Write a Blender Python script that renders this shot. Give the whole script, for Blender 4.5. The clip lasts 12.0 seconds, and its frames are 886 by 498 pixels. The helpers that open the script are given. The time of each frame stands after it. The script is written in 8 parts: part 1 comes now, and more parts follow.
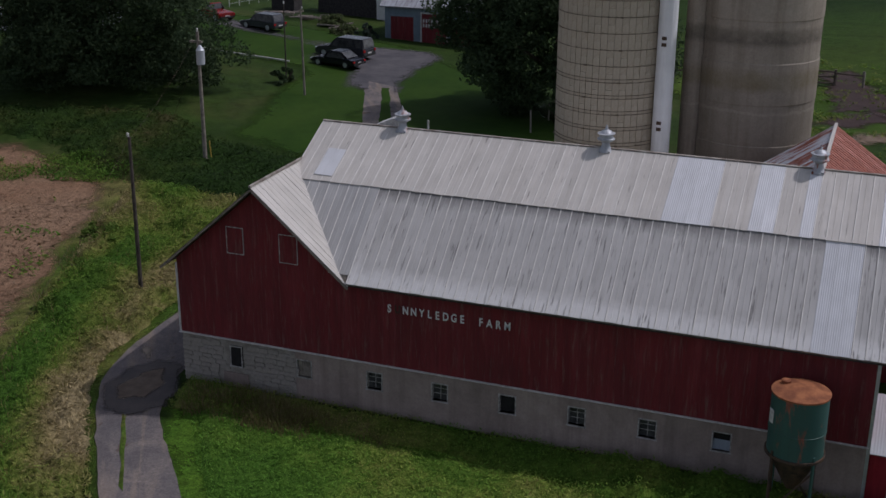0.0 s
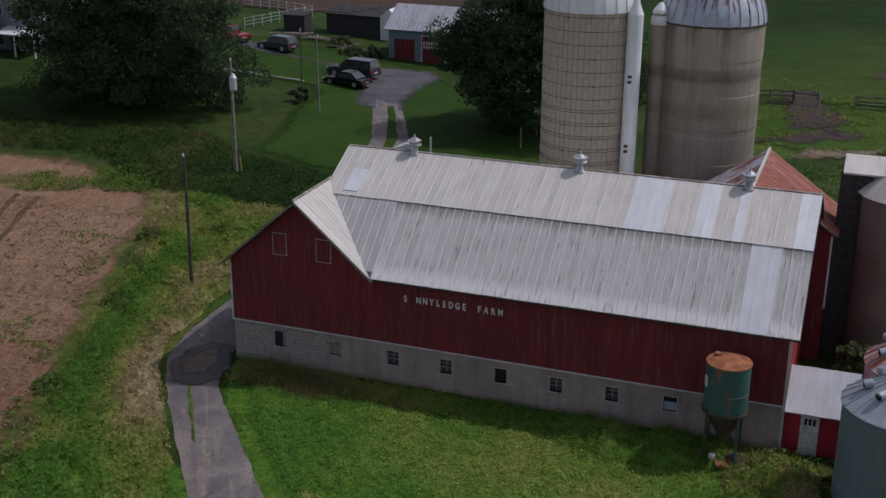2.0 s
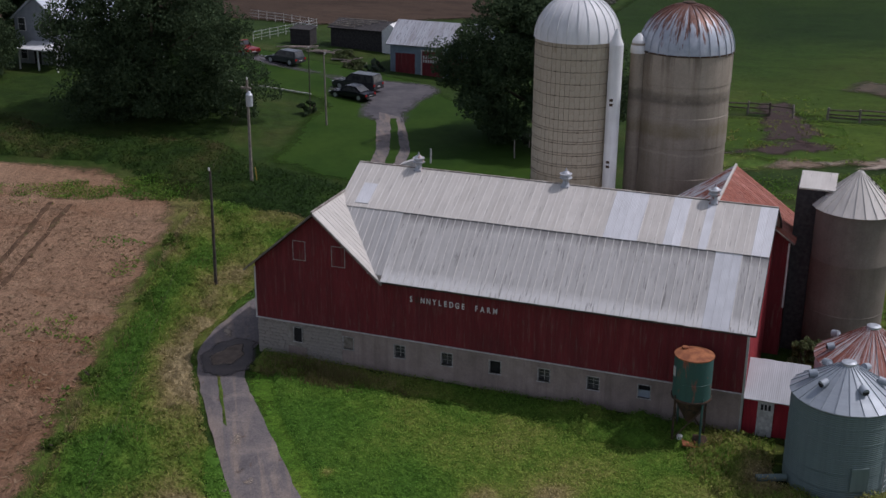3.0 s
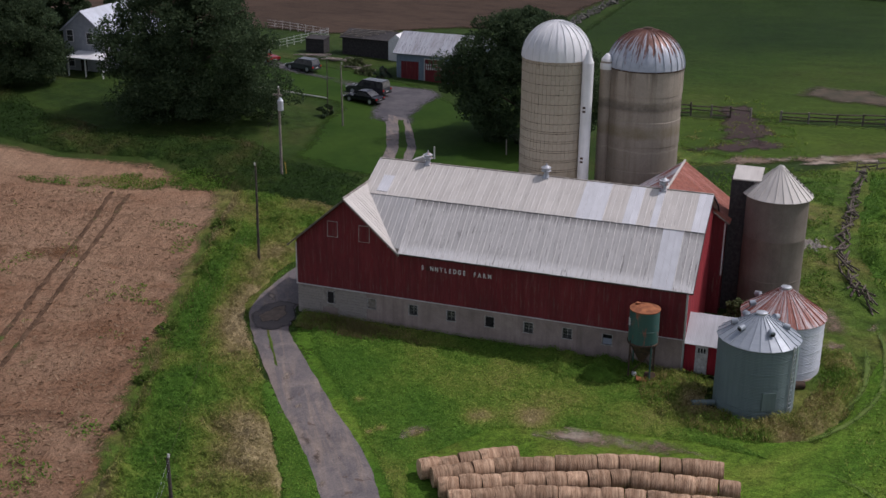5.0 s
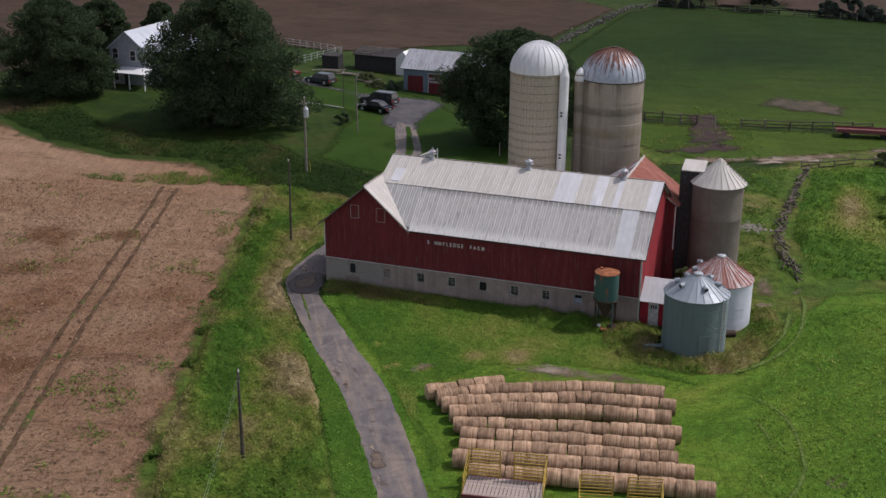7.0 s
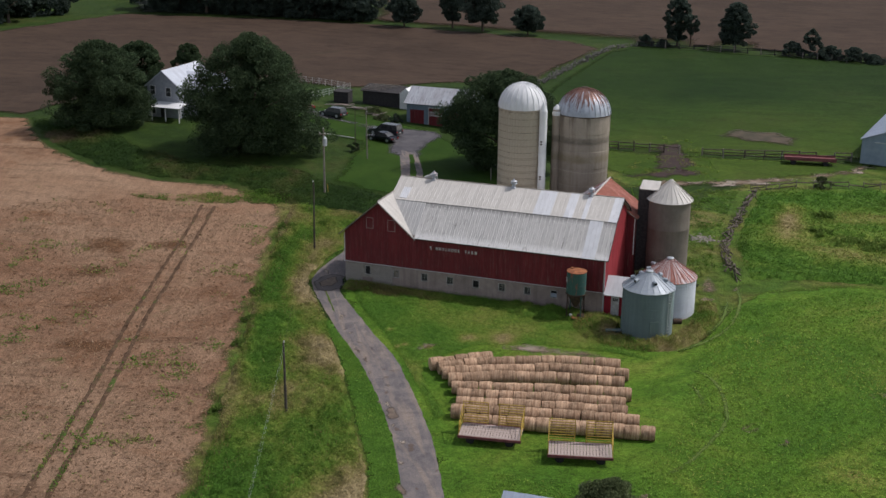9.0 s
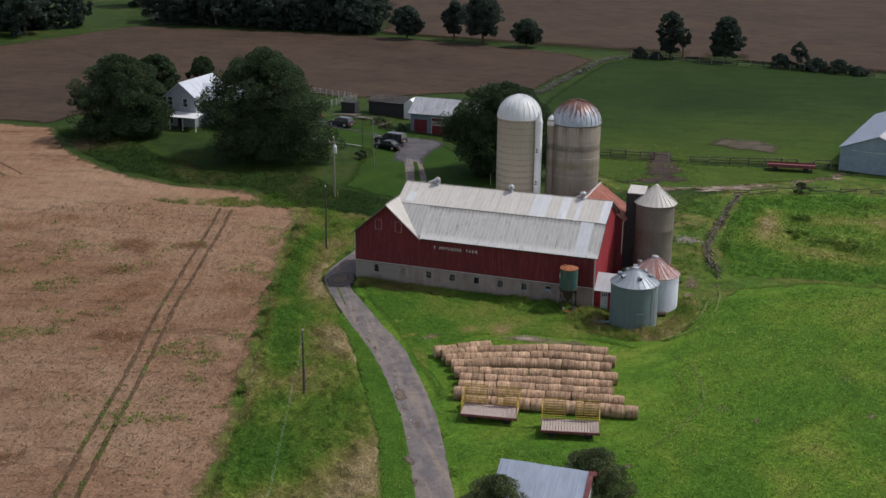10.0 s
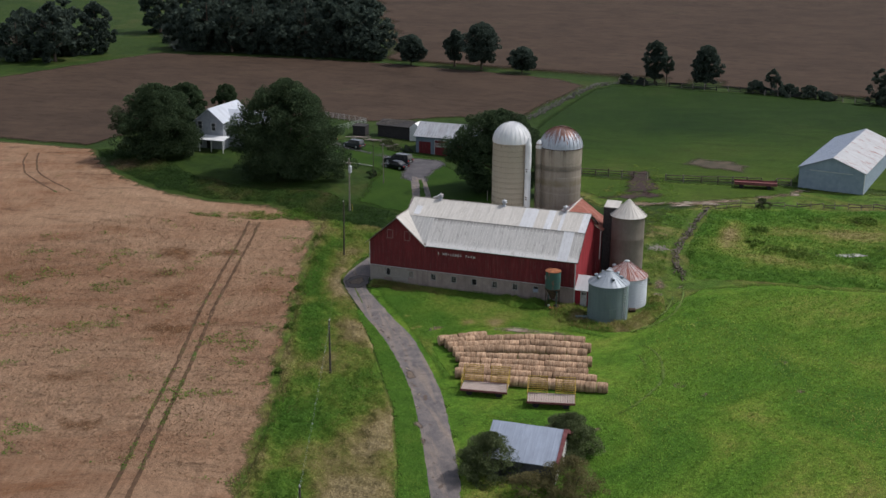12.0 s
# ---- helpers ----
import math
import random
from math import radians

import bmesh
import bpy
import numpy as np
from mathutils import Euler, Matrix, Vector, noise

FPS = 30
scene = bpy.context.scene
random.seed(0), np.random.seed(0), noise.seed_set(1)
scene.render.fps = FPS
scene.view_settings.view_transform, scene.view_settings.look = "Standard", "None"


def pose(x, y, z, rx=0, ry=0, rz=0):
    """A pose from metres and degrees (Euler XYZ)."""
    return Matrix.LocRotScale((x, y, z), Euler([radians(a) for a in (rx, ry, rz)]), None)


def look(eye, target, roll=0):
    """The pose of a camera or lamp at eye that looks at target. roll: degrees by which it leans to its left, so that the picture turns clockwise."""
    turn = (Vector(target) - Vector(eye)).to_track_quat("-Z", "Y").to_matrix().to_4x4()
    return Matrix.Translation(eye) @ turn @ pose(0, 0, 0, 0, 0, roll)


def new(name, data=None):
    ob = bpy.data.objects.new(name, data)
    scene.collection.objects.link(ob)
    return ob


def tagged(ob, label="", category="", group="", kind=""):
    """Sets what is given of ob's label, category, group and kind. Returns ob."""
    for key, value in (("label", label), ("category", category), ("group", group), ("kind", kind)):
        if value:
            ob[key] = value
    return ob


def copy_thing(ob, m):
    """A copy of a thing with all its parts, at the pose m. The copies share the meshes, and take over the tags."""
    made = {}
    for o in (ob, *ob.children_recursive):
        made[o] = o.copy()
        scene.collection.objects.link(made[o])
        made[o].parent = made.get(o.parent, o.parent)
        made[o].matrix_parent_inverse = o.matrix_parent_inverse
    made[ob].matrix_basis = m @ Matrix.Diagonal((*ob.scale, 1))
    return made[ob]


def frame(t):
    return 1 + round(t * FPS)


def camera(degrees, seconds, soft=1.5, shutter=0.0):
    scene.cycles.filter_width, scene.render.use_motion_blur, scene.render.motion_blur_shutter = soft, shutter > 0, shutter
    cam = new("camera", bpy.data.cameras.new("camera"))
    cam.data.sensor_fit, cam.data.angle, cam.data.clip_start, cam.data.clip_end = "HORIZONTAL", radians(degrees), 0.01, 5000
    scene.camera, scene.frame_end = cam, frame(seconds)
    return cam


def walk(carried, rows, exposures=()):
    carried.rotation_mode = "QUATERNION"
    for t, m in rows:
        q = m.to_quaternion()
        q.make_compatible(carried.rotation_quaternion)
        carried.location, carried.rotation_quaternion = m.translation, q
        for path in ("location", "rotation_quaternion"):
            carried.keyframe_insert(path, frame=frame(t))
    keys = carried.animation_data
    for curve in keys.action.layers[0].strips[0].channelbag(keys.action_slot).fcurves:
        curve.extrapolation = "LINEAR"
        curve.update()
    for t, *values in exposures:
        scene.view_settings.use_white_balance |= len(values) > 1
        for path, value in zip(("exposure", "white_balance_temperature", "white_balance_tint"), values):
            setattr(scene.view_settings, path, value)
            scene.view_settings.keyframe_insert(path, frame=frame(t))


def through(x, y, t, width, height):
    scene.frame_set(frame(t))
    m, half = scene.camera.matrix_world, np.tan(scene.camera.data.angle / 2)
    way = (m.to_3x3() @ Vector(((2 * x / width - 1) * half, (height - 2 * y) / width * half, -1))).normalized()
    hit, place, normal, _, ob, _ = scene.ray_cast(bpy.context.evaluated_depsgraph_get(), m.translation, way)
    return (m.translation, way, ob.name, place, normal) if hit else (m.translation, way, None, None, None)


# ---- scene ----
cam = camera(40.4, 12.0)
PATH = [
    (0, (0.348, -0.014, 23.698), (-0.313, 1.746, 23.017), 0.3),
    (0.5, (1.091, -2.323, 24.531), (0.432, -0.562, 23.85), 0.3),
    (1, (1.854, -4.889, 25.416), (1.199, -3.126, 24.737), 0.4),
    (1.5, (2.744, -7.679, 26.53), (2.091, -5.915, 25.85), 0.4),
    (2, (3.615, -10.538, 27.736), (2.965, -8.773, 27.056), 0.4),
    (2.5, (4.663, -13.791, 29.181), (4.016, -12.026, 28.5), 0.4),
    (3, (5.789, -17.373, 30.771), (5.146, -15.606, 30.089), 0.5),
    (5, (10.777, -33.176, 35.45), (10.143, -31.408, 34.762), 0.6),
    (5.5, (12.388, -37.451, 36.263), (11.751, -35.685, 35.574), 0.5),
    (6, (14.02, -41.942, 37.111), (13.381, -40.175, 36.425), 0.5),
    (6.5, (15.681, -46.489, 37.996), (15.04, -44.72, 37.319), 0.5),
    (7, (17.287, -51.285, 39.063), (16.647, -49.51, 38.399), 0.5),
    (9, (24.336, -71.919, 43.769), (23.696, -70.126, 43.154), 0.6),
    (9.5, (25.986, -76.835, 44.879), (25.345, -75.041, 44.27), 0.6),
    (10, (27.584, -81.855, 46.018), (26.942, -80.059, 45.417), 0.6),
    (10.5, (29.326, -87.016, 47.356), (28.683, -85.218, 46.76), 0.6),
    (11, (31.111, -92.271, 48.786), (30.467, -90.472, 48.196), 0.6),
    (11.5, (32.96, -97.506, 50.15), (32.315, -95.705, 49.568), 0.6),
    (12, (34.707, -102.593, 51.38), (34.061, -100.789, 50.806), 0.6),
]
walk(cam, [(t, look(eye, target, roll)) for t, eye, target, roll in PATH], exposures=((0, -0.8, 6150, 17), (1.5, -0.62, 6150, 17), (3.0, -0.44, 6200, 18), (5.0, -0.27, 6400, 19), (7.0, -0.15, 6500, 17), (9.5, -0.1, 6490, 12), (12, -0.06, 6480, 11)))

# ---- world, sun, exposure ----
SUN_DIR = Vector((0.60, 0.38, 1.0)).normalized()
world = bpy.data.worlds.new("sky")
scene.world = world
world.use_nodes = True
wn = world.node_tree
sky = wn.nodes.new("ShaderNodeTexSky")
sky.sky_type = "NISHITA"
sky.sun_disc = False
sky.sun_elevation = math.asin(SUN_DIR.z)
sky.sun_rotation = math.atan2(SUN_DIR.x, SUN_DIR.y)
sky.air_density, sky.dust_density, sky.ozone_density = 1.0, 1.5, 1.0
cloudy = wn.nodes.new("ShaderNodeHueSaturation")
cloudy.inputs["Saturation"].default_value = 0.5
wn.links.new(sky.outputs[0], cloudy.inputs["Color"])
wn.links.new(cloudy.outputs[0], wn.nodes["Background"].inputs[0])
wn.nodes["Background"].inputs[1].default_value = 0.15
sun_data = bpy.data.lights.new("sun", "SUN")
sun_data.energy, sun_data.angle, sun_data.color = 2.95, radians(1.5), (1.0, 0.955, 0.925)
sun = new("sun", sun_data)
sun.matrix_world = look(SUN_DIR * 300, (0, 0, 0))


# ---- node materials ----
class Nodes:
    """A material under construction, with a principled surface."""

    def __init__(self, name, rough=0.8, metal=0.0, spec=0.3):
        self.m = bpy.data.materials.new(name)
        self.m.use_nodes = True
        self.t = self.m.node_tree
        self.p = self.t.nodes["Principled BSDF"]
        self.p.inputs["Roughness"].default_value = rough
        self.p.inputs["Metallic"].default_value = metal
        self.p.inputs["Specular IOR Level"].default_value = spec
        self.coord = self.t.nodes.new("ShaderNodeTexCoord").outputs["Object"]

    def put(self, sock, value):
        if isinstance(value, bpy.types.NodeSocket):
            self.t.links.new(value, sock)
        else:
            sock.default_value = value

    def stretch(self, sx, sy, sz):
        n = self.t.nodes.new("ShaderNodeMapping")
        n.inputs["Scale"].default_value = (sx, sy, sz)
        self.t.links.new(self.coord, n.inputs[0])
        return n.outputs[0]

    def heading(self, degrees, along, across):
        n = self.t.nodes.new("ShaderNodeMapping")
        n.vector_type = "TEXTURE"
        n.inputs["Rotation"].default_value = (0, 0, radians(degrees))
        n.inputs["Scale"].default_value = (1 / along, 1 / across, 1)
        self.t.links.new(self.coord, n.inputs[0])
        return n.outputs[0]

    def noise(self, scale, detail=4.0, rough=0.55, warp=0.0, at=None):
        n = self.t.nodes.new("ShaderNodeTexNoise")
        self.t.links.new(at or self.coord, n.inputs["Vector"])
        n.inputs["Scale"].default_value = scale
        n.inputs["Detail"].default_value = detail
        n.inputs["Roughness"].default_value = rough
        n.inputs["Distortion"].default_value = warp
        return n.outputs[0]

    def cells(self, scale, out="Distance", at=None):
        n = self.t.nodes.new("ShaderNodeTexVoronoi")
        self.t.links.new(at or self.coord, n.inputs["Vector"])
        n.inputs["Scale"].default_value = scale
        return n.outputs[out]

    def ramp(self, fac, *stops):
        n = self.t.nodes.new("ShaderNodeValToRGB")
        self.t.links.new(fac, n.inputs[0])
        e = n.color_ramp.elements
        while len(e) < len(stops):
            e.new(0.5)
        for el, (pos, c) in zip(e, stops):
            el.position = pos
            el.color = (*c, 1) if isinstance(c, tuple) else (c, c, c, 1)
        return n.outputs[0]

    def mix(self, fac, a, b, kind="MIX"):
        n = self.t.nodes.new("ShaderNodeMix")
        n.data_type, n.blend_type = "RGBA", kind
        for sock, v in ((n.inputs[0], fac), (n.inputs[6], a), (n.inputs[7], b)):
            if isinstance(v, tuple):
                v = (*v, 1)
            self.put(sock, v)
        return n.outputs[2]

    def math(self, op, a, b=0.0):
        n = self.t.nodes.new("ShaderNodeMath")
        n.operation = op
        self.put(n.inputs[0], a)
        self.put(n.inputs[1], b)
        return n.outputs[0]

    def rand(self):
        return self.t.nodes.new("ShaderNodeObjectInfo").outputs["Random"]

    def island(self):
        return self.t.nodes.new("ShaderNodeNewGeometry").outputs["Random Per Island"]

    def xyz(self):
        n = self.t.nodes.new("ShaderNodeSeparateXYZ")
        self.t.links.new(self.coord, n.inputs[0])
        return n.outputs

    def done(self, color, bump=None, strength=0.3, dist=0.05, rough=None):
        if isinstance(color, tuple):
            color = (*color, 1)
        self.put(self.p.inputs["Base Color"], color)
        if rough is not None:
            self.put(self.p.inputs["Roughness"], rough)
        if bump is not None:
            b = self.t.nodes.new("ShaderNodeBump")
            b.inputs["Strength"].default_value = strength
            b.inputs["Distance"].default_value = dist
            self.t.links.new(bump, b.inputs["Height"])
            self.t.links.new(b.outputs[0], self.p.inputs["Normal"])
        return self.m


def simple(name, a, b, scale=3.0, rough=0.7, metal=0.0, bump=0.15, spec=0.3):
    """Two tones mixed by noise at two scales, with fine relief."""
    n = Nodes(name, rough, metal, spec)
    big = n.ramp(n.noise(scale, 5), (0.35, a), (0.65, b))
    fine = n.ramp(n.noise(scale * 9, 3), (0.3, 0.82), (0.7, 1.0))
    return n.done(n.mix(1.0, big, fine, "MULTIPLY"), n.noise(scale * 14, 3), bump, 0.02)


def m_grass():
    n = Nodes("rough_grass", 0.9, 0, 0.1)
    big = n.ramp(n.noise(0.11, 5, 0.6, 0.6), (0.32, (0.055, 0.118, 0.017)), (0.45, (0.085, 0.14, 0.022)), (0.55, (0.135, 0.155, 0.036)), (0.68, (0.18, 0.148, 0.062)))
    clump = n.ramp(n.noise(0.8, 6, 0.7, 0.4), (0.3, 0.42), (0.5, 0.92), (0.7, 1.4))
    fine = n.ramp(n.noise(5, 4, 0.75), (0.3, 0.55), (0.7, 1.28))
    c = n.mix(1.0, n.mix(1.0, big, clump, "MULTIPLY"), fine, "MULTIPLY")
    return n.done(c, n.mix(0.4, n.noise(0.8, 6, 0.7, 0.4), n.noise(5, 4, 0.75)), 1.0, 0.4)


DRYNESS = ((0.02, (0.054, 0.122, 0.016)), (0.25, (0.078, 0.146, 0.02)), (0.42, (0.13, 0.172, 0.032)), (0.58, (0.176, 0.174, 0.054)), (0.75, (0.215, 0.178, 0.08)), (0.95, (0.29, 0.235, 0.13)))


# sward tones darkened so that the bank carries the cloud's shade
SHADED_TONES = ((0.05, (0.018, 0.04, 0.008)), (0.3, (0.025, 0.049, 0.009)), (0.46, (0.04, 0.056, 0.013)), (0.6, (0.055, 0.055, 0.02)), (0.75, (0.078, 0.06, 0.032)), (0.95, (0.1, 0.078, 0.046)))


def m_sward(name, tones=DRYNESS, bright=1.0, clump=0.9, fine=5.0):
    """Standing grass from lush green to bleached straw, as dry as it is at each place."""
    n = Nodes(name, 0.9, 0, 0.08)
    att = n.t.nodes.new("ShaderNodeAttribute")
    att.attribute_name = "dry"
    lump, grain = n.noise(clump, 6, 0.72, 0.5), n.noise(fine, 5, 0.8)
    d = n.math("ADD", att.outputs["Fac"], n.math("MULTIPLY", n.math("SUBTRACT", lump, 0.5), 0.8))
    c = n.ramp(d, *[(p, tuple(v * bright for v in q)) for p, q in tones])
    c = n.mix(1.0, c, n.ramp(grain, (0.3, 0.5), (0.5, 0.98), (0.7, 1.4)), "MULTIPLY")
    c = n.mix(1.0, c, n.ramp(lump, (0.3, 0.6), (0.7, 1.25)), "MULTIPLY")
    return n.done(c, n.mix(0.5, lump, grain), 1.0, 0.2)


def m_sward_leaf(name, tones=DRYNESS, bright=1.0, through=0.35):
    """Single leaves and blades of the same growth."""
    n = Nodes(name, 0.7, 0, 0.12)
    att = n.t.nodes.new("ShaderNodeAttribute")
    att.attribute_name = "dry"
    c = n.ramp(att.outputs["Fac"], *[(p, tuple(v * bright for v in q)) for p, q in tones])
    c = n.mix(1.0, c, n.ramp(n.island(), (0.0, 0.6), (1.0, 1.5)), "MULTIPLY")
    m = n.done(c)
    tr = n.t.nodes.new("ShaderNodeBsdfTranslucent")
    n.t.links.new(c, tr.inputs[0])
    mx = n.t.nodes.new("ShaderNodeMixShader")
    mx.inputs[0].default_value = through
    n.t.links.new(n.p.outputs[0], mx.inputs[1])
    n.t.links.new(tr.outputs[0], mx.inputs[2])
    n.t.links.new(mx.outputs[0], n.t.nodes["Material Output"].inputs[0])
    return m


def m_hay():
    n = Nodes("tall_dry_grass", 0.9, 0, 0.1)
    big = n.ramp(n.noise(0.22, 5, 0.65, 0.6), (0.33, (0.095, 0.18, 0.026)), (0.47, (0.16, 0.19, 0.042)), (0.62, (0.25, 0.21, 0.085)), (0.8, (0.22, 0.155, 0.08)))
    comb = n.noise(0.9, 6, 0.75, 0.5, n.heading(20, 0.5, 1.6))
    fine = n.noise(6, 4, 0.75)
    c = n.mix(1.0, n.mix(1.0, big, n.ramp(comb, (0.3, 0.55), (0.7, 1.25)), "MULTIPLY"), n.ramp(fine, (0.3, 0.65), (0.7, 1.2)), "MULTIPLY")
    return n.done(c, n.mix(0.4, comb, fine), 1.0, 0.4)


def m_meadow():
    n = Nodes("meadow_grass", 0.9, 0, 0.08)
    big = n.ramp(n.noise(0.045, 6, 0.68, 0.8), (0.38, (0.055, 0.128, 0.014)), (0.46, (0.078, 0.158, 0.017)), (0.52, (0.106, 0.18, 0.022)), (0.58, (0.148, 0.192, 0.032)), (0.67, (0.195, 0.178, 0.052)))
    lump = n.noise(2.6, 6, 0.8, 0.5)
    fine = n.noise(9, 4, 0.8)
    swath = n.noise(1.0, 6, 0.78, 0.5, n.heading(62, 0.22, 0.9))
    cut = n.noise(1.0, 5, 0.75, 0.6, n.heading(15, 0.55, 2.6))
    c = n.mix(1.0, big, n.ramp(lump, (0.3, 0.46), (0.5, 0.98), (0.7, 1.42)), "MULTIPLY")
    c = n.mix(1.0, c, n.ramp(fine, (0.32, 0.45), (0.68, 1.48)), "MULTIPLY")
    c = n.mix(1.0, c, n.ramp(swath, (0.38, 0.8), (0.5, 1.0), (0.62, 1.12)), "MULTIPLY")
    c = n.mix(1.0, c, n.ramp(cut, (0.33, 0.86), (0.57, 1.04)), "MULTIPLY")
    return n.done(c, n.mix(0.45, n.mix(0.35, lump, fine), cut), 1.0, 0.3)


def m_strip():
    n = Nodes("mown_lane_grass", 0.9, 0, 0.08)
    big = n.ramp(n.noise(0.25, 5, 0.6, 0.4), (0.35, (0.055, 0.132, 0.016)), (0.65, (0.08, 0.165, 0.022)))
    lump = n.noise(1.2, 6, 0.75, 0.4)
    c = n.mix(1.0, big, n.ramp(lump, (0.3, 0.6), (0.7, 1.2)), "MULTIPLY")
    c = n.mix(1.0, c, n.ramp(n.noise(6, 4, 0.7), (0.3, 0.7), (0.7, 1.2)), "MULTIPLY")
    return n.done(c, lump, 0.9, 0.2)


def m_pasture():
    n = Nodes("grazed_pasture_shaded_far", 0.9, 0, 0.08)
    clouded = n.ramp(n.noise(0.035, 5, 0.6, 0.5), (0.35, (0.014, 0.034, 0.006)), (0.6, (0.02, 0.043, 0.007)), (0.76, (0.03, 0.047, 0.011)))
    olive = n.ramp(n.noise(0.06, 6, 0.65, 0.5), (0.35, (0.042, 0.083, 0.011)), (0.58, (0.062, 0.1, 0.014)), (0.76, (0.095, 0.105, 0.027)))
    # the far side turns darker by position, painting in the cloud's shade
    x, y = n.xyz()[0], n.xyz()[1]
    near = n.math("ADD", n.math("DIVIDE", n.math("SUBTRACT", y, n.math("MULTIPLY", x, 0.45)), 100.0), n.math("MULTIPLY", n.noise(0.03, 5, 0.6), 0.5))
    c = n.mix(n.ramp(n.math("SUBTRACT", near, 1.0), (0.25, 0.0), (0.8, 1.0)), olive, clouded)
    fine = n.ramp(n.noise(1.6, 6, 0.75), (0.3, 0.6), (0.7, 1.25))
    c = n.mix(1.0, c, n.ramp(n.noise(0.3, 5, 0.7, 0.4, n.heading(10, 0.5, 1.4)), (0.35, 0.78), (0.65, 1.12)), "MULTIPLY")
    return n.done(n.mix(1.0, c, fine, "MULTIPLY"), n.noise(1.6, 6, 0.75), 0.8, 0.15)


# ground grass with the cloud shade of the back land put into its greens
def m_shaded_grass():
    n = Nodes("cloud_shaded_grass", 0.9, 0, 0.1)
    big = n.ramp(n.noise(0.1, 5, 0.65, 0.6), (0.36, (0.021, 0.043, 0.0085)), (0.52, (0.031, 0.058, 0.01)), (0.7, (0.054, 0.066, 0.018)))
    clump = n.ramp(n.noise(0.8, 6, 0.75, 0.3), (0.3, 0.55), (0.7, 1.25))
    return n.done(n.mix(1.0, big, clump, "MULTIPLY"), n.noise(0.8, 6, 0.75, 0.3), 0.9, 0.25)


def m_stubble():
    n = Nodes("wheat_stubble", 0.95, 0, 0.1)
    big = n.ramp(n.noise(0.05, 6, 0.7, 0.5, n.heading(8, 0.5, 1.0)), (0.36, (0.15, 0.075, 0.038)), (0.44, (0.232, 0.133, 0.08)), (0.54, (0.27, 0.169, 0.106)), (0.68, (0.312, 0.205, 0.133)))
    scar = n.ramp(n.noise(1.0, 6, 0.78, 0.5, n.heading(6, 0.13, 0.6)), (0.36, 0.62), (0.45, 0.98), (0.7, 1.1))
    red = n.ramp(n.noise(0.11, 6, 0.75, 0.6, n.heading(5, 0.6, 1.4)), (0.56, 0.0), (0.68, 0.65))
    rows = n.noise(1.0, 6, 0.75, 0.4, n.heading(109, 0.4, 1.5))
    fine = n.noise(5, 6, 0.88)
    speck = n.ramp(n.cells(2.3), (0.05, 0.6), (0.3, 1.03))
    c = n.mix(1.0, big, n.ramp(rows, (0.32, 0.76), (0.68, 1.14)), "MULTIPLY")
    c = n.mix(red, c, (0.16, 0.07, 0.03))
    c = n.mix(1.0, c, n.ramp(fine, (0.34, 0.62), (0.5, 1.0), (0.66, 1.28)), "MULTIPLY")
    c = n.mix(1.0, c, speck, "MULTIPLY")
    c = n.mix(1.0, c, scar, "MULTIPLY")
    weeds = n.ramp(n.noise(0.2, 6, 0.8, 0.4), (0.62, 0.0), (0.7, 0.6))
    c = n.mix(weeds, c, n.mix(fine, (0.04, 0.058, 0.015), (0.1, 0.12, 0.035)))
    return n.done(c, n.mix(0.6, rows, fine), 1.0, 0.2)


# far fields: cloud shade over them is painted into the dark browns
def m_shaded_field():
    n = Nodes("cloud_shaded_far_field", 0.95, 0, 0.1)
    big = n.ramp(n.noise(0.05, 6, 0.7, 0.6), (0.32, (0.046, 0.031, 0.022)), (0.6, (0.066, 0.044, 0.031)), (0.74, (0.04, 0.033, 0.02)))
    rows = n.ramp(n.noise(0.4, 7, 0.8, 0.4, n.stretch(0.4, 1.0, 1)), (0.32, 0.55), (0.5, 0.98), (0.7, 1.15))
    return n.done(n.mix(1.0, big, rows, "MULTIPLY"), n.noise(2.5, 4, 0.7), 0.5, 0.1)


def m_road():
    n = Nodes("worn_gravel_tarmac", 0.9, 0, 0.15)
    big = n.ramp(n.noise(0.5, 6, 0.7, 0.6), (0.28, (0.09, 0.082, 0.084)), (0.46, (0.145, 0.13, 0.13)), (0.62, (0.2, 0.172, 0.16)), (0.78, (0.3, 0.24, 0.195)))
    worn = n.noise(1.0, 5, 0.65, 0.4, n.heading(123, 0.12, 1.1))
    c = n.mix(n.ramp(worn, (0.5, 0.0), (0.66, 0.7)), big, n.ramp(n.noise(2.0, 4), (0.3, (0.2, 0.16, 0.13)), (0.7, (0.34, 0.27, 0.215))))
    c = n.mix(n.ramp(worn, (0.3, 0.55), (0.44, 0.0)), c, (0.105, 0.1, 0.105))
    holes = n.ramp(n.noise(0.9, 3, 0.5, 0.3), (0.66, 0.0), (0.69, 0.8))
    c = n.mix(holes, c, (0.11, 0.08, 0.062))
    fine = n.ramp(n.noise(10, 5, 0.8), (0.3, 0.62), (0.7, 1.22))
    return n.done(n.mix(1.0, c, fine, "MULTIPLY"), n.noise(10, 5, 0.8), 0.6, 0.05)


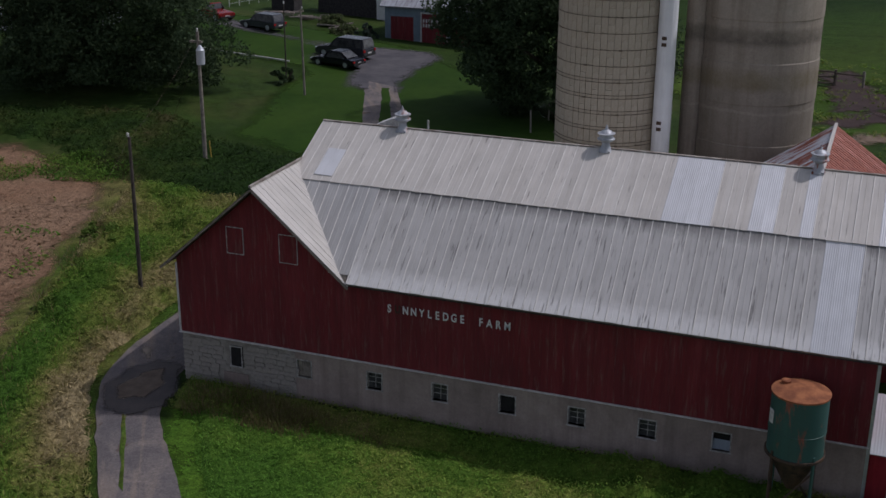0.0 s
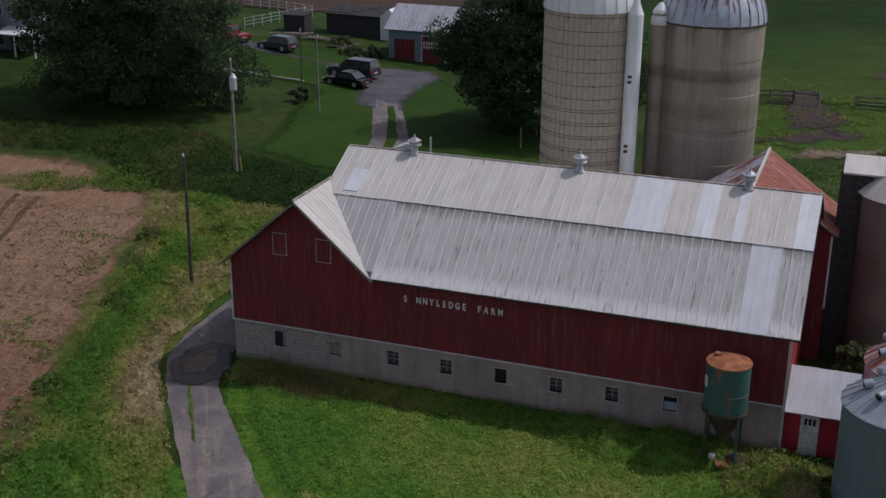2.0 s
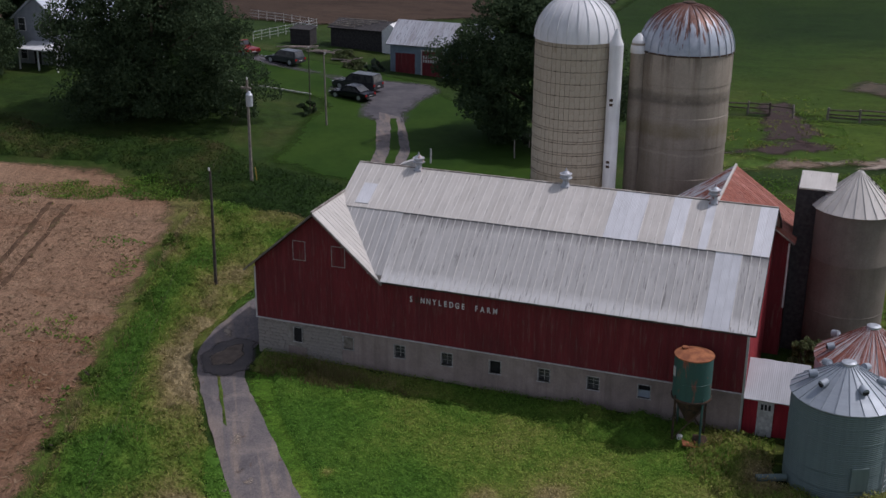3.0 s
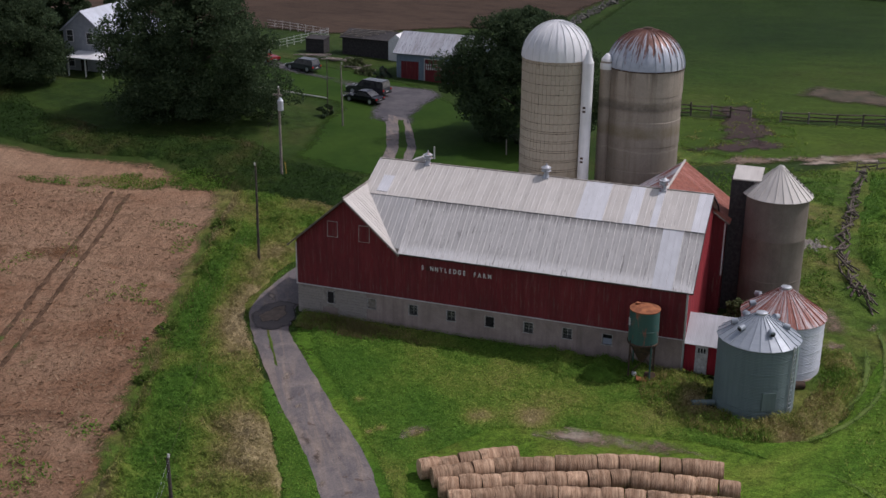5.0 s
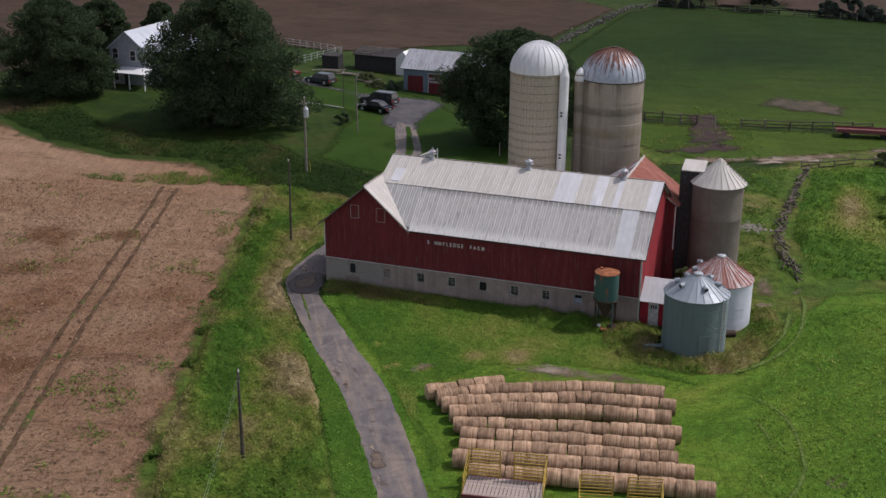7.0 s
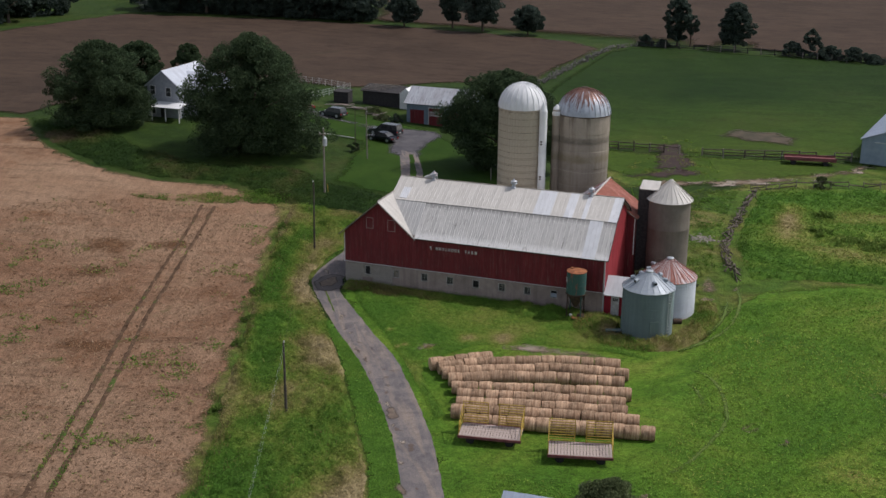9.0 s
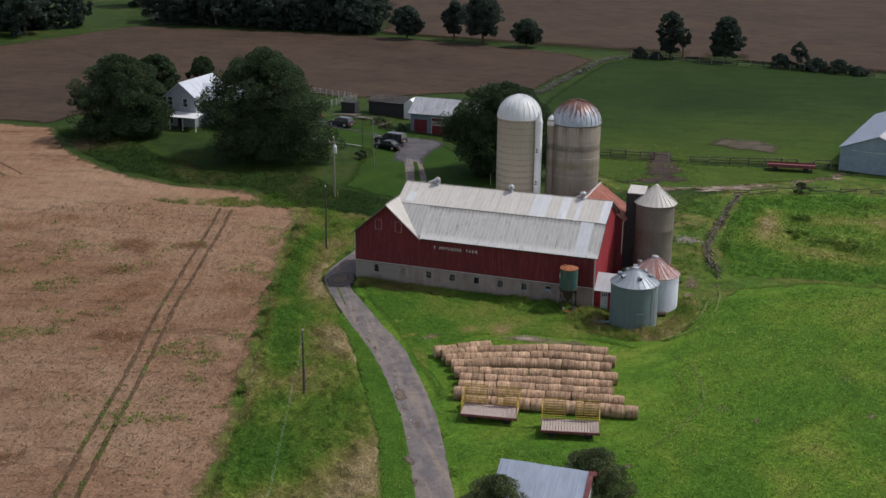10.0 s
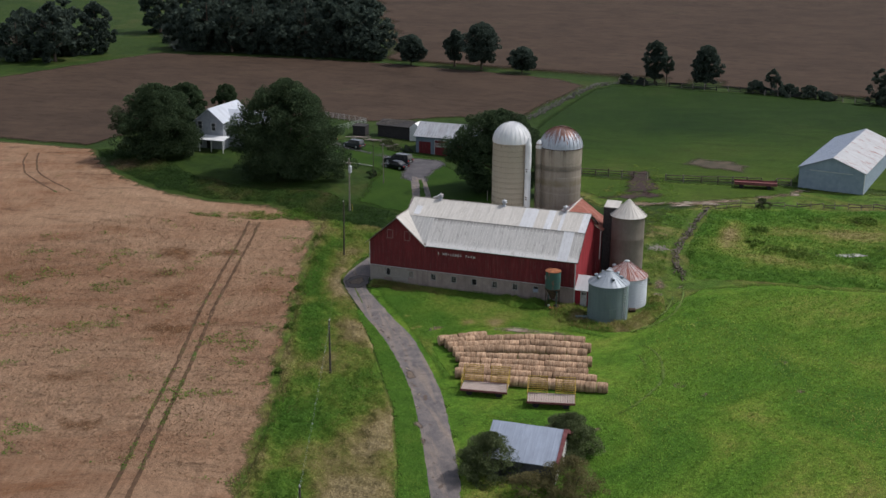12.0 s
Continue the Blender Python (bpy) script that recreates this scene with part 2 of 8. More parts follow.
def m_dirt():
    n = Nodes("bare_soil", 0.95, 0, 0.1)
    c = n.ramp(n.noise(0.4, 5, 0.7, 0.4), (0.3, (0.105, 0.075, 0.05)), (0.5, (0.2, 0.15, 0.11)), (0.66, (0.3, 0.26, 0.21)), (0.8, (0.1, 0.12, 0.035)))
    fine = n.ramp(n.noise(6, 4, 0.7), (0.3, 0.7), (0.7, 1.15))
    return n.done(n.mix(1.0, c, fine, "MULTIPLY"), n.noise(6, 4, 0.7), 0.6, 0.06)


def m_mud():
    n = Nodes("trampled_mud", 0.8, 0, 0.2)
    c = n.ramp(n.noise(0.5, 5, 0.7, 0.4), (0.3, (0.026, 0.015, 0.014)), (0.6, (0.052, 0.031, 0.027)), (0.7, (0.045, 0.055, 0.018)))
    return n.done(c, n.noise(4, 4, 0.7), 0.8, 0.1)


def m_tin(name, base, stain, rust=0.0, rough=0.5, metal=0.35, spots=0.0, band=None):
    """Weathered roofing metal: sheets differ a little, streaks run down the slope, stains gather below the nails."""
    n = Nodes(name, rough, metal, 0.4)
    up = n.xyz()[1]
    off = n.t.nodes.new("ShaderNodeVectorMath")
    off.operation = "ADD"
    n.t.links.new(n.coord, off.inputs[0])
    n.t.links.new(n.math("MULTIPLY", n.rand(), 90.0), off.inputs[1])
    n.coord = off.outputs[0]
    streak = n.noise(1.0, 5, 0.65, 0.3, n.stretch(3.5, 0.3, 0.3))
    blot = n.noise(0.8, 5, 0.6)
    c = n.mix(n.ramp(streak, (0.42, 0.0), (0.7, 0.6)), base, stain)
    c = n.mix(1.0, c, n.ramp(blot, (0.3, 0.88), (0.7, 1.04)), "MULTIPLY")
    c = n.mix(1.0, c, n.ramp(n.rand(), (0.0, 0.93), (1.0, 1.03)), "MULTIPLY")
    if band:
        lo, hi = band
        edge = n.math("ADD", up, n.math("MULTIPLY", n.noise(2.5, 4, 0.7), 0.7))
        # pale eave band: sheen and cleaner zinc both put into the colour
        c = n.mix(n.ramp(n.math("DIVIDE", edge, 8.0), (lo / 8.0, 0.75), ((lo + 0.6) / 8.0, 0.0)), c, (0.68, 0.67, 0.655))
        edge = n.math("ADD", up, n.math("MULTIPLY", n.noise(1.0, 6, 0.8, 0.4, n.stretch(2.2, 1.4, 1)), 0.9))
        edge = n.math("SUBTRACT", edge, 0.25)
        c = n.mix(n.ramp(n.math("DIVIDE", edge, 8.0), ((hi - 0.4) / 8.0, 0.0), ((hi + 0.35) / 8.0, 0.85)), c, tuple(v * 0.3 for v in stain))
    if spots:
        sp = n.noise(1.0, 4, 0.6, 0.0, n.stretch(9.0, 0.8, 1))
        c = n.mix(n.ramp(sp, (0.69 - spots * 0.1, 0.0), (0.78 - spots * 0.1, 0.75)), c, tuple(v * 0.35 for v in stain))
    if rust:
        r = n.math("MULTIPLY", n.noise(0.9, 6, 0.7, 0.5, n.stretch(2.2, 0.5, 0.5)), n.math("ADD", n.noise(0.35, 4), 0.5))
        fac = n.ramp(r, (0.62 - rust * 0.35, 0.0), (0.72 - rust * 0.35, 1.0))
        c = n.mix(fac, c, n.ramp(n.noise(4, 5, 0.7), (0.3, (0.15, 0.042, 0.027)), (0.7, (0.34, 0.115, 0.075))))
    return n.done(c, blot, 0.08, 0.02, n.ramp(blot, (0.3, rough - 0.08), (0.7, rough + 0.12)))


def m_boards(name, a, b, wear, worn=0.2):
    """Painted vertical boards: rain streaks, flaking and bare grey wood."""
    n = Nodes(name, 0.75, 0, 0.25)
    c = n.mix(n.rand(), a, b)
    fade = n.noise(0.22, 5, 0.7, 0.5)
    c = n.mix(n.ramp(fade, (0.42, 0.0), (0.66, 0.5)), c, tuple(v * 0.55 + 0.012 for v in a))
    streak = n.noise(1.0, 5, 0.75, 0.3, n.stretch(2.6, 2.6, 0.22))
    c = n.mix(n.ramp(streak, (0.42, 0.0), (0.72, 0.6)), c, tuple(v * 0.4 + 0.008 for v in a))
    pale = n.noise(1.0, 5, 0.75, 0.2, n.stretch(2.2, 2.2, 0.3))
    c = n.mix(n.ramp(pale, (0.48, 0.0), (0.75, 0.5)), c, tuple(min(1, v * 1.4 + 0.02) for v in b))
    bare = n.noise(1.0, 6, 0.78, 0.2, n.stretch(6, 6, 0.5))
    c = n.mix(n.ramp(bare, (0.69 - worn * 0.3, 0.0), (0.8 - worn * 0.3, 0.55)), c, wear)
    return n.done(c, n.noise(1.0, 4, 0.6, 0, n.stretch(30, 30, 1.5)), 0.2, 0.01)


def m_concrete(name, a, b, stain=(0.12, 0.1, 0.07), streaks=0.5):
    n = Nodes(name, 0.9, 0, 0.2)
    c = n.ramp(n.noise(0.5, 6, 0.65, 0.3), (0.3, a), (0.7, b))
    down = n.noise(1.0, 5, 0.65, 0.2, n.stretch(1.8, 1.8, 0.12))
    c = n.mix(n.ramp(down, (0.46, 0.0), (0.72, streaks)), c, stain)
    c = n.mix(1.0, c, n.ramp(n.noise(9, 4, 0.7), (0.3, 0.86), (0.7, 1.06)), "MULTIPLY")
    return n.done(c, n.noise(9, 4, 0.7), 0.3, 0.02)


def m_tide(name, a, b):
    """Poured silo concrete: damp tide marks and lichen at the joints of the pours."""
    n = Nodes(name, 0.9, 0, 0.2)
    c = n.ramp(n.noise(0.5, 6, 0.65, 0.3), (0.3, a), (0.7, b))
    down = n.noise(1.0, 5, 0.65, 0.2, n.stretch(1.5, 1.5, 0.1))
    c = n.mix(n.ramp(down, (0.46, 0.0), (0.72, 0.6)), c, (0.16, 0.13, 0.095))
    wave = n.math("ADD", n.xyz()[2], n.math("MULTIPLY", n.noise(0.7, 5, 0.75), 0.6))
    z = n.math("DIVIDE", wave, 17.0)
    band = n.ramp(z, (0.0, 0.78), (0.55, 0.84), (0.66, 0.9), (0.7, 1.0), (0.77, 0.97), (0.8, 1.12))
    c = n.mix(1.0, c, band, "MULTIPLY")
    rag = n.ramp(n.noise(0.9, 5, 0.75, 0.3), (0.3, 0.35), (0.65, 1.0))
    dark = n.ramp(z, (0.755, 0.0), (0.77, 0.75), (0.798, 0.6), (0.812, 0.0))
    c = n.mix(n.math("MULTIPLY", dark, rag), c, (0.085, 0.072, 0.058))
    moss = n.ramp(z, (0.63, 0.0), (0.65, 0.6), (0.675, 0.5), (0.70, 0.0))
    c = n.mix(n.math("MULTIPLY", moss, rag), c, (0.15, 0.115, 0.05))
    seam = n.ramp(z, (0.572, 0.0), (0.576, 0.6), (0.582, 0.0))
    c = n.mix(seam, c, (0.34, 0.31, 0.26))
    top = n.ramp(z, (0.86, 0.0), (0.95, 0.6))
    c = n.mix(n.math("MULTIPLY", top, n.ramp(down, (0.48, 0.0), (0.6, 1.0))), c, (0.075, 0.06, 0.05))
    c = n.mix(1.0, c, n.ramp(n.noise(9, 4, 0.7), (0.3, 0.86), (0.7, 1.06)), "MULTIPLY")
    return n.done(c, n.noise(9, 4, 0.7), 0.3, 0.02)


def m_dome(name, z0, z1):
    """A galvanised dome with rust that runs down its seams from the crown."""
    n = Nodes(name, 0.5, 0.25, 0.4)
    c = n.ramp(n.noise(1.5, 5, 0.6), (0.3, (0.3, 0.34, 0.4)), (0.7, (0.46, 0.49, 0.54)))
    rise = n.math("DIVIDE", n.math("SUBTRACT", n.xyz()[2], z0), z1 - z0)
    turn = n.math("ARCTAN2", n.xyz()[1], n.xyz()[0])
    around = n.t.nodes.new("ShaderNodeCombineXYZ")
    n.t.links.new(turn, around.inputs[0])
    n.t.links.new(n.math("MULTIPLY", rise, 0.18), around.inputs[1])
    run = n.noise(9.0, 3, 0.7, 0.1, around.outputs[0])
    fac = n.ramp(n.math("ADD", n.math("MULTIPLY", rise, 0.38), run), (0.68, 0.0), (0.76, 0.95))
    c = n.mix(fac, c, n.ramp(n.noise(4, 5, 0.7), (0.3, (0.09, 0.034, 0.022)), (0.7, (0.23, 0.095, 0.058))))
    return n.done(c, n.noise(3, 4), 0.1, 0.02)


def m_sector(name):
    """A roof panel half rusted: rust and bare zinc in streaks down the slope."""
    n = Nodes(name, 0.65, 0.05, 0.3)
    x, y, z = n.xyz()
    info = n.t.nodes.new("ShaderNodeObjectInfo")
    at = n.t.nodes.new("ShaderNodeCombineXYZ")
    n.t.links.new(n.math("MULTIPLY", n.math("ARCTAN2", y, x), 16.0), at.inputs[0])
    n.t.links.new(n.math("MULTIPLY", x, 0.22), at.inputs[1])
    n.t.links.new(n.math("MULTIPLY", info.outputs["Random"], 40.0), at.inputs[2])
    run = n.noise(1.6, 4, 0.65, 0.1, at.outputs[0])
    zinc = n.ramp(n.noise(2, 4, 0.6), (0.3, (0.4, 0.38, 0.39)), (0.7, (0.6, 0.59, 0.6)))
    rust = n.ramp(n.noise(3.5, 5, 0.7), (0.3, (0.17, 0.052, 0.036)), (0.7, (0.33, 0.115, 0.08)))
    c = n.mix(n.ramp(run, (0.44, 0.0), (0.5, 0.97)), zinc, rust)
    return n.done(c, n.noise(3, 4), 0.1, 0.02)


def m_leaf(name, a, b, light, through=0.35):
    """Leaves or blades: light shines through them."""
    n = Nodes(name, 0.75, 0, 0.08)
    c = n.ramp(n.island(), (0.0, a), (0.6, b), (1.0, light))
    c = n.mix(1.0, c, n.ramp(n.noise(0.35, 4), (0.3, 0.7), (0.7, 1.25)), "MULTIPLY")
    m = n.done(c)
    tr = n.t.nodes.new("ShaderNodeBsdfTranslucent")
    n.t.links.new(c, tr.inputs[0])
    mx = n.t.nodes.new("ShaderNodeMixShader")
    mx.inputs[0].default_value = through
    n.t.links.new(n.p.outputs[0], mx.inputs[1])
    n.t.links.new(tr.outputs[0], mx.inputs[2])
    n.t.links.new(mx.outputs[0], n.t.nodes["Material Output"].inputs[0])
    return m


def m_glass(name):
    n = Nodes(name, 0.08, 0, 0.5)
    return n.done(n.ramp(n.noise(2.5, 3), (0.3, (0.022, 0.024, 0.026)), (0.7, (0.09, 0.09, 0.09))))


M = {
    "dry_soil": simple("bare_pasture_soil", (0.05, 0.045, 0.026), (0.1, 0.075, 0.05), 0.6, 0.95, 0, 0.5),
    "cap": simple("stained_cap_flashing", (0.16, 0.13, 0.105), (0.4, 0.37, 0.33), 2.2, 0.7),
    "tin_house": m_tin("bluish_white_house_roof", (0.52, 0.555, 0.61), (0.42, 0.45, 0.5), 0, 0.5, 0.0),
    "straw": m_leaf("cut_straw", (0.12, 0.07, 0.04), (0.22, 0.142, 0.088), (0.3, 0.21, 0.135), 0.15),
    "hoop": simple("rusty_hoop", (0.1, 0.075, 0.055), (0.2, 0.16, 0.12), 5, 0.8),
    "dome": m_dome("rust_streaked_dome", 15.7, 18.7),
    # sun glint on the roof ribs, painted as a lighter colour
    "seam": simple("painted_glint_seam", (0.55, 0.53, 0.5), (0.76, 0.74, 0.7), 1.2, 0.5),
    "pressed": simple("pressed_pale_grass", (0.07, 0.125, 0.016), (0.105, 0.152, 0.027), 0.8, 0.9, 0, 0.4),
    # shade below the trees is painted as a near-black floor colour
    "forest_floor": simple("painted_shade_forest_floor", (0.012, 0.018, 0.01), (0.022, 0.03, 0.016), 0.5, 0.95),
    "sward": m_sward("standing_verge_grass"), "sward_leaf": m_sward_leaf("verge_leaves", DRYNESS, 1.15), "sod": m_sward("leafy_meadow_sward", DRYNESS, 1.25, 1.4, 8.0), "sod_leaf": m_sward_leaf("meadow_leaves", DRYNESS, 1.55, 0.35),
    # shaded copies of the verge grass and its leaves, for the bank
    "shaded_sward": m_sward("cloud_shaded_bank", SHADED_TONES), "shaded_sward_leaf": m_sward_leaf("cloud_shaded_bank_leaves", SHADED_TONES, 1.15),
    # lawn green lowered to hold the cloud shade over the yard
    "lawn": simple("cloud_shaded_lawn", (0.02, 0.05, 0.006), (0.033, 0.068, 0.009), 0.16, 0.9, 0, 0.4, 0.08), "hay": m_hay(), "strip": m_strip(),
    "rank": m_shaded_grass(), "scar": simple("beaten_red_straw", (0.125, 0.06, 0.028), (0.2, 0.112, 0.06), 0.9, 0.95, 0, 0.6, 0.1),
    "grass": m_grass(), "meadow": m_meadow(), "pasture": m_pasture(), "stubble": m_stubble(), "shaded_field": m_shaded_field(),
    # driveway gravel darkened, with the cloud shade in its colour
    "drive": simple("cloud_shaded_driveway_gravel", (0.062, 0.059, 0.067), (0.11, 0.103, 0.108), 0.6, 0.9, 0, 0.4), "damp": simple("damp_shaded_lane_gravel", (0.045, 0.04, 0.042), (0.09, 0.075, 0.068), 0.8, 0.7), "hole": simple("washed_out_hole", (0.095, 0.07, 0.052), (0.17, 0.13, 0.1), 1.5, 0.85), "sand": simple("pale_lane_sand", (0.22, 0.175, 0.135), (0.34, 0.285, 0.23), 1.5, 0.9),
    "road": m_road(), "dirt": m_dirt(), "mud": m_mud(),
    "tin": m_tin("weathered_tin", (0.555, 0.528, 0.488), (0.43, 0.4, 0.36), 0, 0.55, 0.0, 0.6),
    "tin_lower": m_tin("grey_lower_roof_tin", (0.49, 0.478, 0.46), (0.4, 0.383, 0.362), 0, 0.55, 0.0, 1.05, (0.75, 4.55)),
    "tin_dark": m_tin("grey_weathered_tin", (0.47, 0.465, 0.455), (0.33, 0.32, 0.305), 0, 0.55, 0.15),
    "tin_new": m_tin("new_galvanised_tin", (0.61, 0.62, 0.64), (0.5, 0.505, 0.52), 0, 0.45, 0.0),
    "tin_white": m_tin("white_painted_tin", (0.7, 0.71, 0.72), (0.56, 0.57, 0.58), 0, 0.5, 0.0),
    "tin_shed": m_tin("stained_shed_tin", (0.5, 0.51, 0.52), (0.34, 0.33, 0.33), 0.12, 0.55, 0.1),
    "tin_bin_roof": m_tin("dull_bin_roof", (0.32, 0.36, 0.4), (0.24, 0.27, 0.3), 0, 0.5, 0.2),
    "tin_rusty_bin": m_tin("rust_red_bin_roof", (0.36, 0.2, 0.165), (0.3, 0.13, 0.1), 0.7, 0.7, 0.0),
    "tin_rust": m_tin("rusted_red_tin", (0.44, 0.19, 0.155), (0.34, 0.12, 0.09), 0.75, 0.75, 0.0),
    "tin_patchy": m_tin("rust_streaked_tin", (0.55, 0.57, 0.62), (0.35, 0.36, 0.38), 0.42, 0.55, 0.3),
    "tin_garage": m_tin("patchy_garage_tin", (0.4, 0.42, 0.46), (0.19, 0.165, 0.15), 0, 0.6, 0.1, 1.2),
    "tin_sector": m_sector("half_rusted_roof_panel"),
    "tin_vent": m_tin("weathered_zinc_ventilator", (0.42, 0.44, 0.47), (0.27, 0.28, 0.3), 0.05, 0.5, 0.3),
    "tin_bin": m_tin("galvanised_bin_steel", (0.135, 0.185, 0.18), (0.095, 0.13, 0.128), 0, 0.55, 0.15),
    "tin_bin_light": m_tin("pale_galvanised_steel", (0.55, 0.58, 0.62), (0.4, 0.42, 0.45), 0, 0.5, 0.4),
    "tin_blue": m_tin("bluish_roof_tin", (0.36, 0.41, 0.5), (0.25, 0.28, 0.34), 0, 0.5, 0.3),
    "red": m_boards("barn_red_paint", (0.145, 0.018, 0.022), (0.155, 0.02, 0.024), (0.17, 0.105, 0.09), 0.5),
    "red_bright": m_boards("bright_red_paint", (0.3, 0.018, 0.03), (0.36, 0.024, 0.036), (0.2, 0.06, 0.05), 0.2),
    # lit copy of the barn red; sunlight on the end wall is in the paint
    "red_end_lit": m_boards("sunlit_end_red_paint", (0.27, 0.026, 0.034), (0.33, 0.036, 0.044), (0.22, 0.06, 0.06), 0.25),
    "white": simple("white_paint", (0.68, 0.68, 0.67), (0.78, 0.78, 0.77), 3, 0.6),
    "white_worn": simple("worn_white_paint", (0.42, 0.41, 0.4), (0.66, 0.65, 0.63), 6, 0.7),
    "frame_grey": simple("flaking_pale_frame", (0.2, 0.19, 0.18), (0.46, 0.44, 0.42), 7, 0.8),
    "stone": simple("field_stone", (0.22, 0.195, 0.175), (0.36, 0.325, 0.295), 2.2, 0.9, 0, 0.5),
    "stone_dark": simple("lichened_wall_stone", (0.07, 0.068, 0.06), (0.17, 0.16, 0.145), 1.5, 0.9),
    "pole": simple("creosoted_pole", (0.05, 0.042, 0.036), (0.1, 0.085, 0.072), 3, 0.9),
    "wagon_red": simple("dusty_wagon_red", (0.13, 0.04, 0.042), (0.22, 0.08, 0.08), 2, 0.8),
    # dark bluish board colour carries the shade on the tool shed's front
    "shed_wall_shaded": simple("shaded_shed_boards", (0.06, 0.062, 0.07), (0.12, 0.12, 0.13), 3, 0.85),
    "olive_leaf": m_leaf("dry_olive_leaves", (0.13, 0.12, 0.055), (0.18, 0.16, 0.075), (0.25, 0.22, 0.11), 0.5),
    "mortar": simple("lime_mortar", (0.24, 0.215, 0.19), (0.36, 0.33, 0.295), 3, 0.95, 0, 0.4),
    "concrete": m_concrete("foundation_render", (0.21, 0.165, 0.148), (0.37, 0.3, 0.27), (0.13, 0.1, 0.088), 0.5),
    "stave": m_concrete("silo_staves", (0.345, 0.302, 0.232), (0.44, 0.392, 0.31), (0.235, 0.185, 0.11), 0.7),
    "poured": m_tide("poured_silo_concrete", (0.25, 0.215, 0.175), (0.33, 0.29, 0.24)),
    "grey_conc": m_concrete("grey_silo_concrete", (0.15, 0.128, 0.108), (0.225, 0.196, 0.166), (0.1, 0.084, 0.068), 0.35),
    "steel": simple("galvanised_steel", (0.42, 0.45, 0.48), (0.6, 0.63, 0.66), 3, 0.45, 0.6),
    "iron": simple("dark_rusty_iron", (0.05, 0.04, 0.035), (0.12, 0.075, 0.05), 5, 0.8, 0.3),
    "rust": simple("orange_rust", (0.2, 0.068, 0.032), (0.38, 0.145, 0.062), 2.5, 0.85, 0, 0.3),
    "green_paint": m_tin("faded_green_paint", (0.035, 0.1, 0.085), (0.03, 0.07, 0.06), 0.1, 0.6, 0.0),
    "timber": simple("grey_weathered_timber", (0.16, 0.14, 0.12), (0.3, 0.265, 0.225), 4, 0.9),
    "timber_dark": simple("dark_weathered_timber", (0.028, 0.026, 0.028), (0.06, 0.055, 0.054), 4, 0.9),
    "rail": simple("old_split_rails", (0.07, 0.055, 0.045), (0.17, 0.14, 0.115), 3, 0.9),
    "plank": simple("bleached_deck_planks", (0.3, 0.24, 0.21), (0.46, 0.38, 0.34), 5, 0.9),
    "yellow": simple("worn_yellow_paint", (0.39, 0.2516, 0.036), (0.4836, 0.333, 0.063), 4, 0.6),
    "dark": simple("dark_interior", (0.012, 0.011, 0.012), (0.025, 0.024, 0.024), 3, 0.9),
    "glass": m_glass("dusty_window_glass"),
    "blue_wall": simple("blue_grey_siding", (0.16, 0.21, 0.26), (0.21, 0.265, 0.32), 1.5, 0.7),
    "pale_blue": simple("pale_blue_steel_siding", (0.2295, 0.2975, 0.357), (0.289, 0.357, 0.425), 1.2, 0.6),
    # white siding dulled towards blue, holding the shade on the house
    "house_white": simple("shaded_house_siding", (0.34, 0.36, 0.4), (0.43, 0.45, 0.49), 1.5, 0.7),
    "bark": simple("tree_bark", (0.06, 0.045, 0.035), (0.13, 0.1, 0.075), 4, 0.95, 0, 0.6),
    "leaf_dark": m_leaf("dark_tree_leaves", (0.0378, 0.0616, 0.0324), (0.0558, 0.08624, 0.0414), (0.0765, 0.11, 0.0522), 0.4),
    # bluer, paler leaves: distance haze put into the leaf colour
    "leaf_hazed": m_leaf("hazed_tree_leaves", (0.04837, 0.06832, 0.05792), (0.06619, 0.09028, 0.07171), (0.08402, 0.1098, 0.07998), 0.45),
    "leaf_bush": m_leaf("bush_leaves", (0.075, 0.1, 0.045), (0.115, 0.145, 0.062), (0.18, 0.205, 0.1)),
    "nettle_pale": m_leaf("fresh_green_weed_leaves", (0.1, 0.17, 0.035), (0.14, 0.22, 0.045), (0.2, 0.27, 0.07), 0.4),
    "blade_olive": m_leaf("olive_dry_grass", (0.13, 0.135, 0.05), (0.2, 0.17, 0.075), (0.28, 0.225, 0.12), 0.55),
    "blade_dry": m_leaf("dry_tall_grass", (0.2, 0.19, 0.065), (0.3, 0.25, 0.1), (0.4, 0.32, 0.16), 0.55),
    "tyre": simple("black_rubber", (0.015, 0.015, 0.015), (0.03, 0.03, 0.03), 8, 0.8),
}


def m_bale():
    n = Nodes("round_bale_straw", 0.95, 0, 0.1)
    wrap = n.noise(1.0, 5, 0.7, 0.3, n.stretch(8, 0.45, 0.45))
    c = n.ramp(wrap, (0.32, (0.17, 0.098, 0.058)), (0.46, (0.4, 0.256, 0.163)), (0.66, (0.58, 0.41, 0.275)))
    c = n.mix(1.0, c, n.ramp(n.rand(), (0.0, 0.7), (1.0, 1.15)), "MULTIPLY")
    c = n.mix(1.0, c, n.ramp(n.noise(1.1, 5, 0.7, 0.4), (0.36, 0.6), (0.52, 1.0)), "MULTIPLY")
    c = n.mix(1.0, c, n.ramp(n.noise(1.0, 4, 0.8, 0, n.stretch(22, 3, 3)), (0.3, 0.66), (0.7, 1.2)), "MULTIPLY")
    return n.done(c, wrap, 1.0, 0.1)


M["bale"] = m_bale()


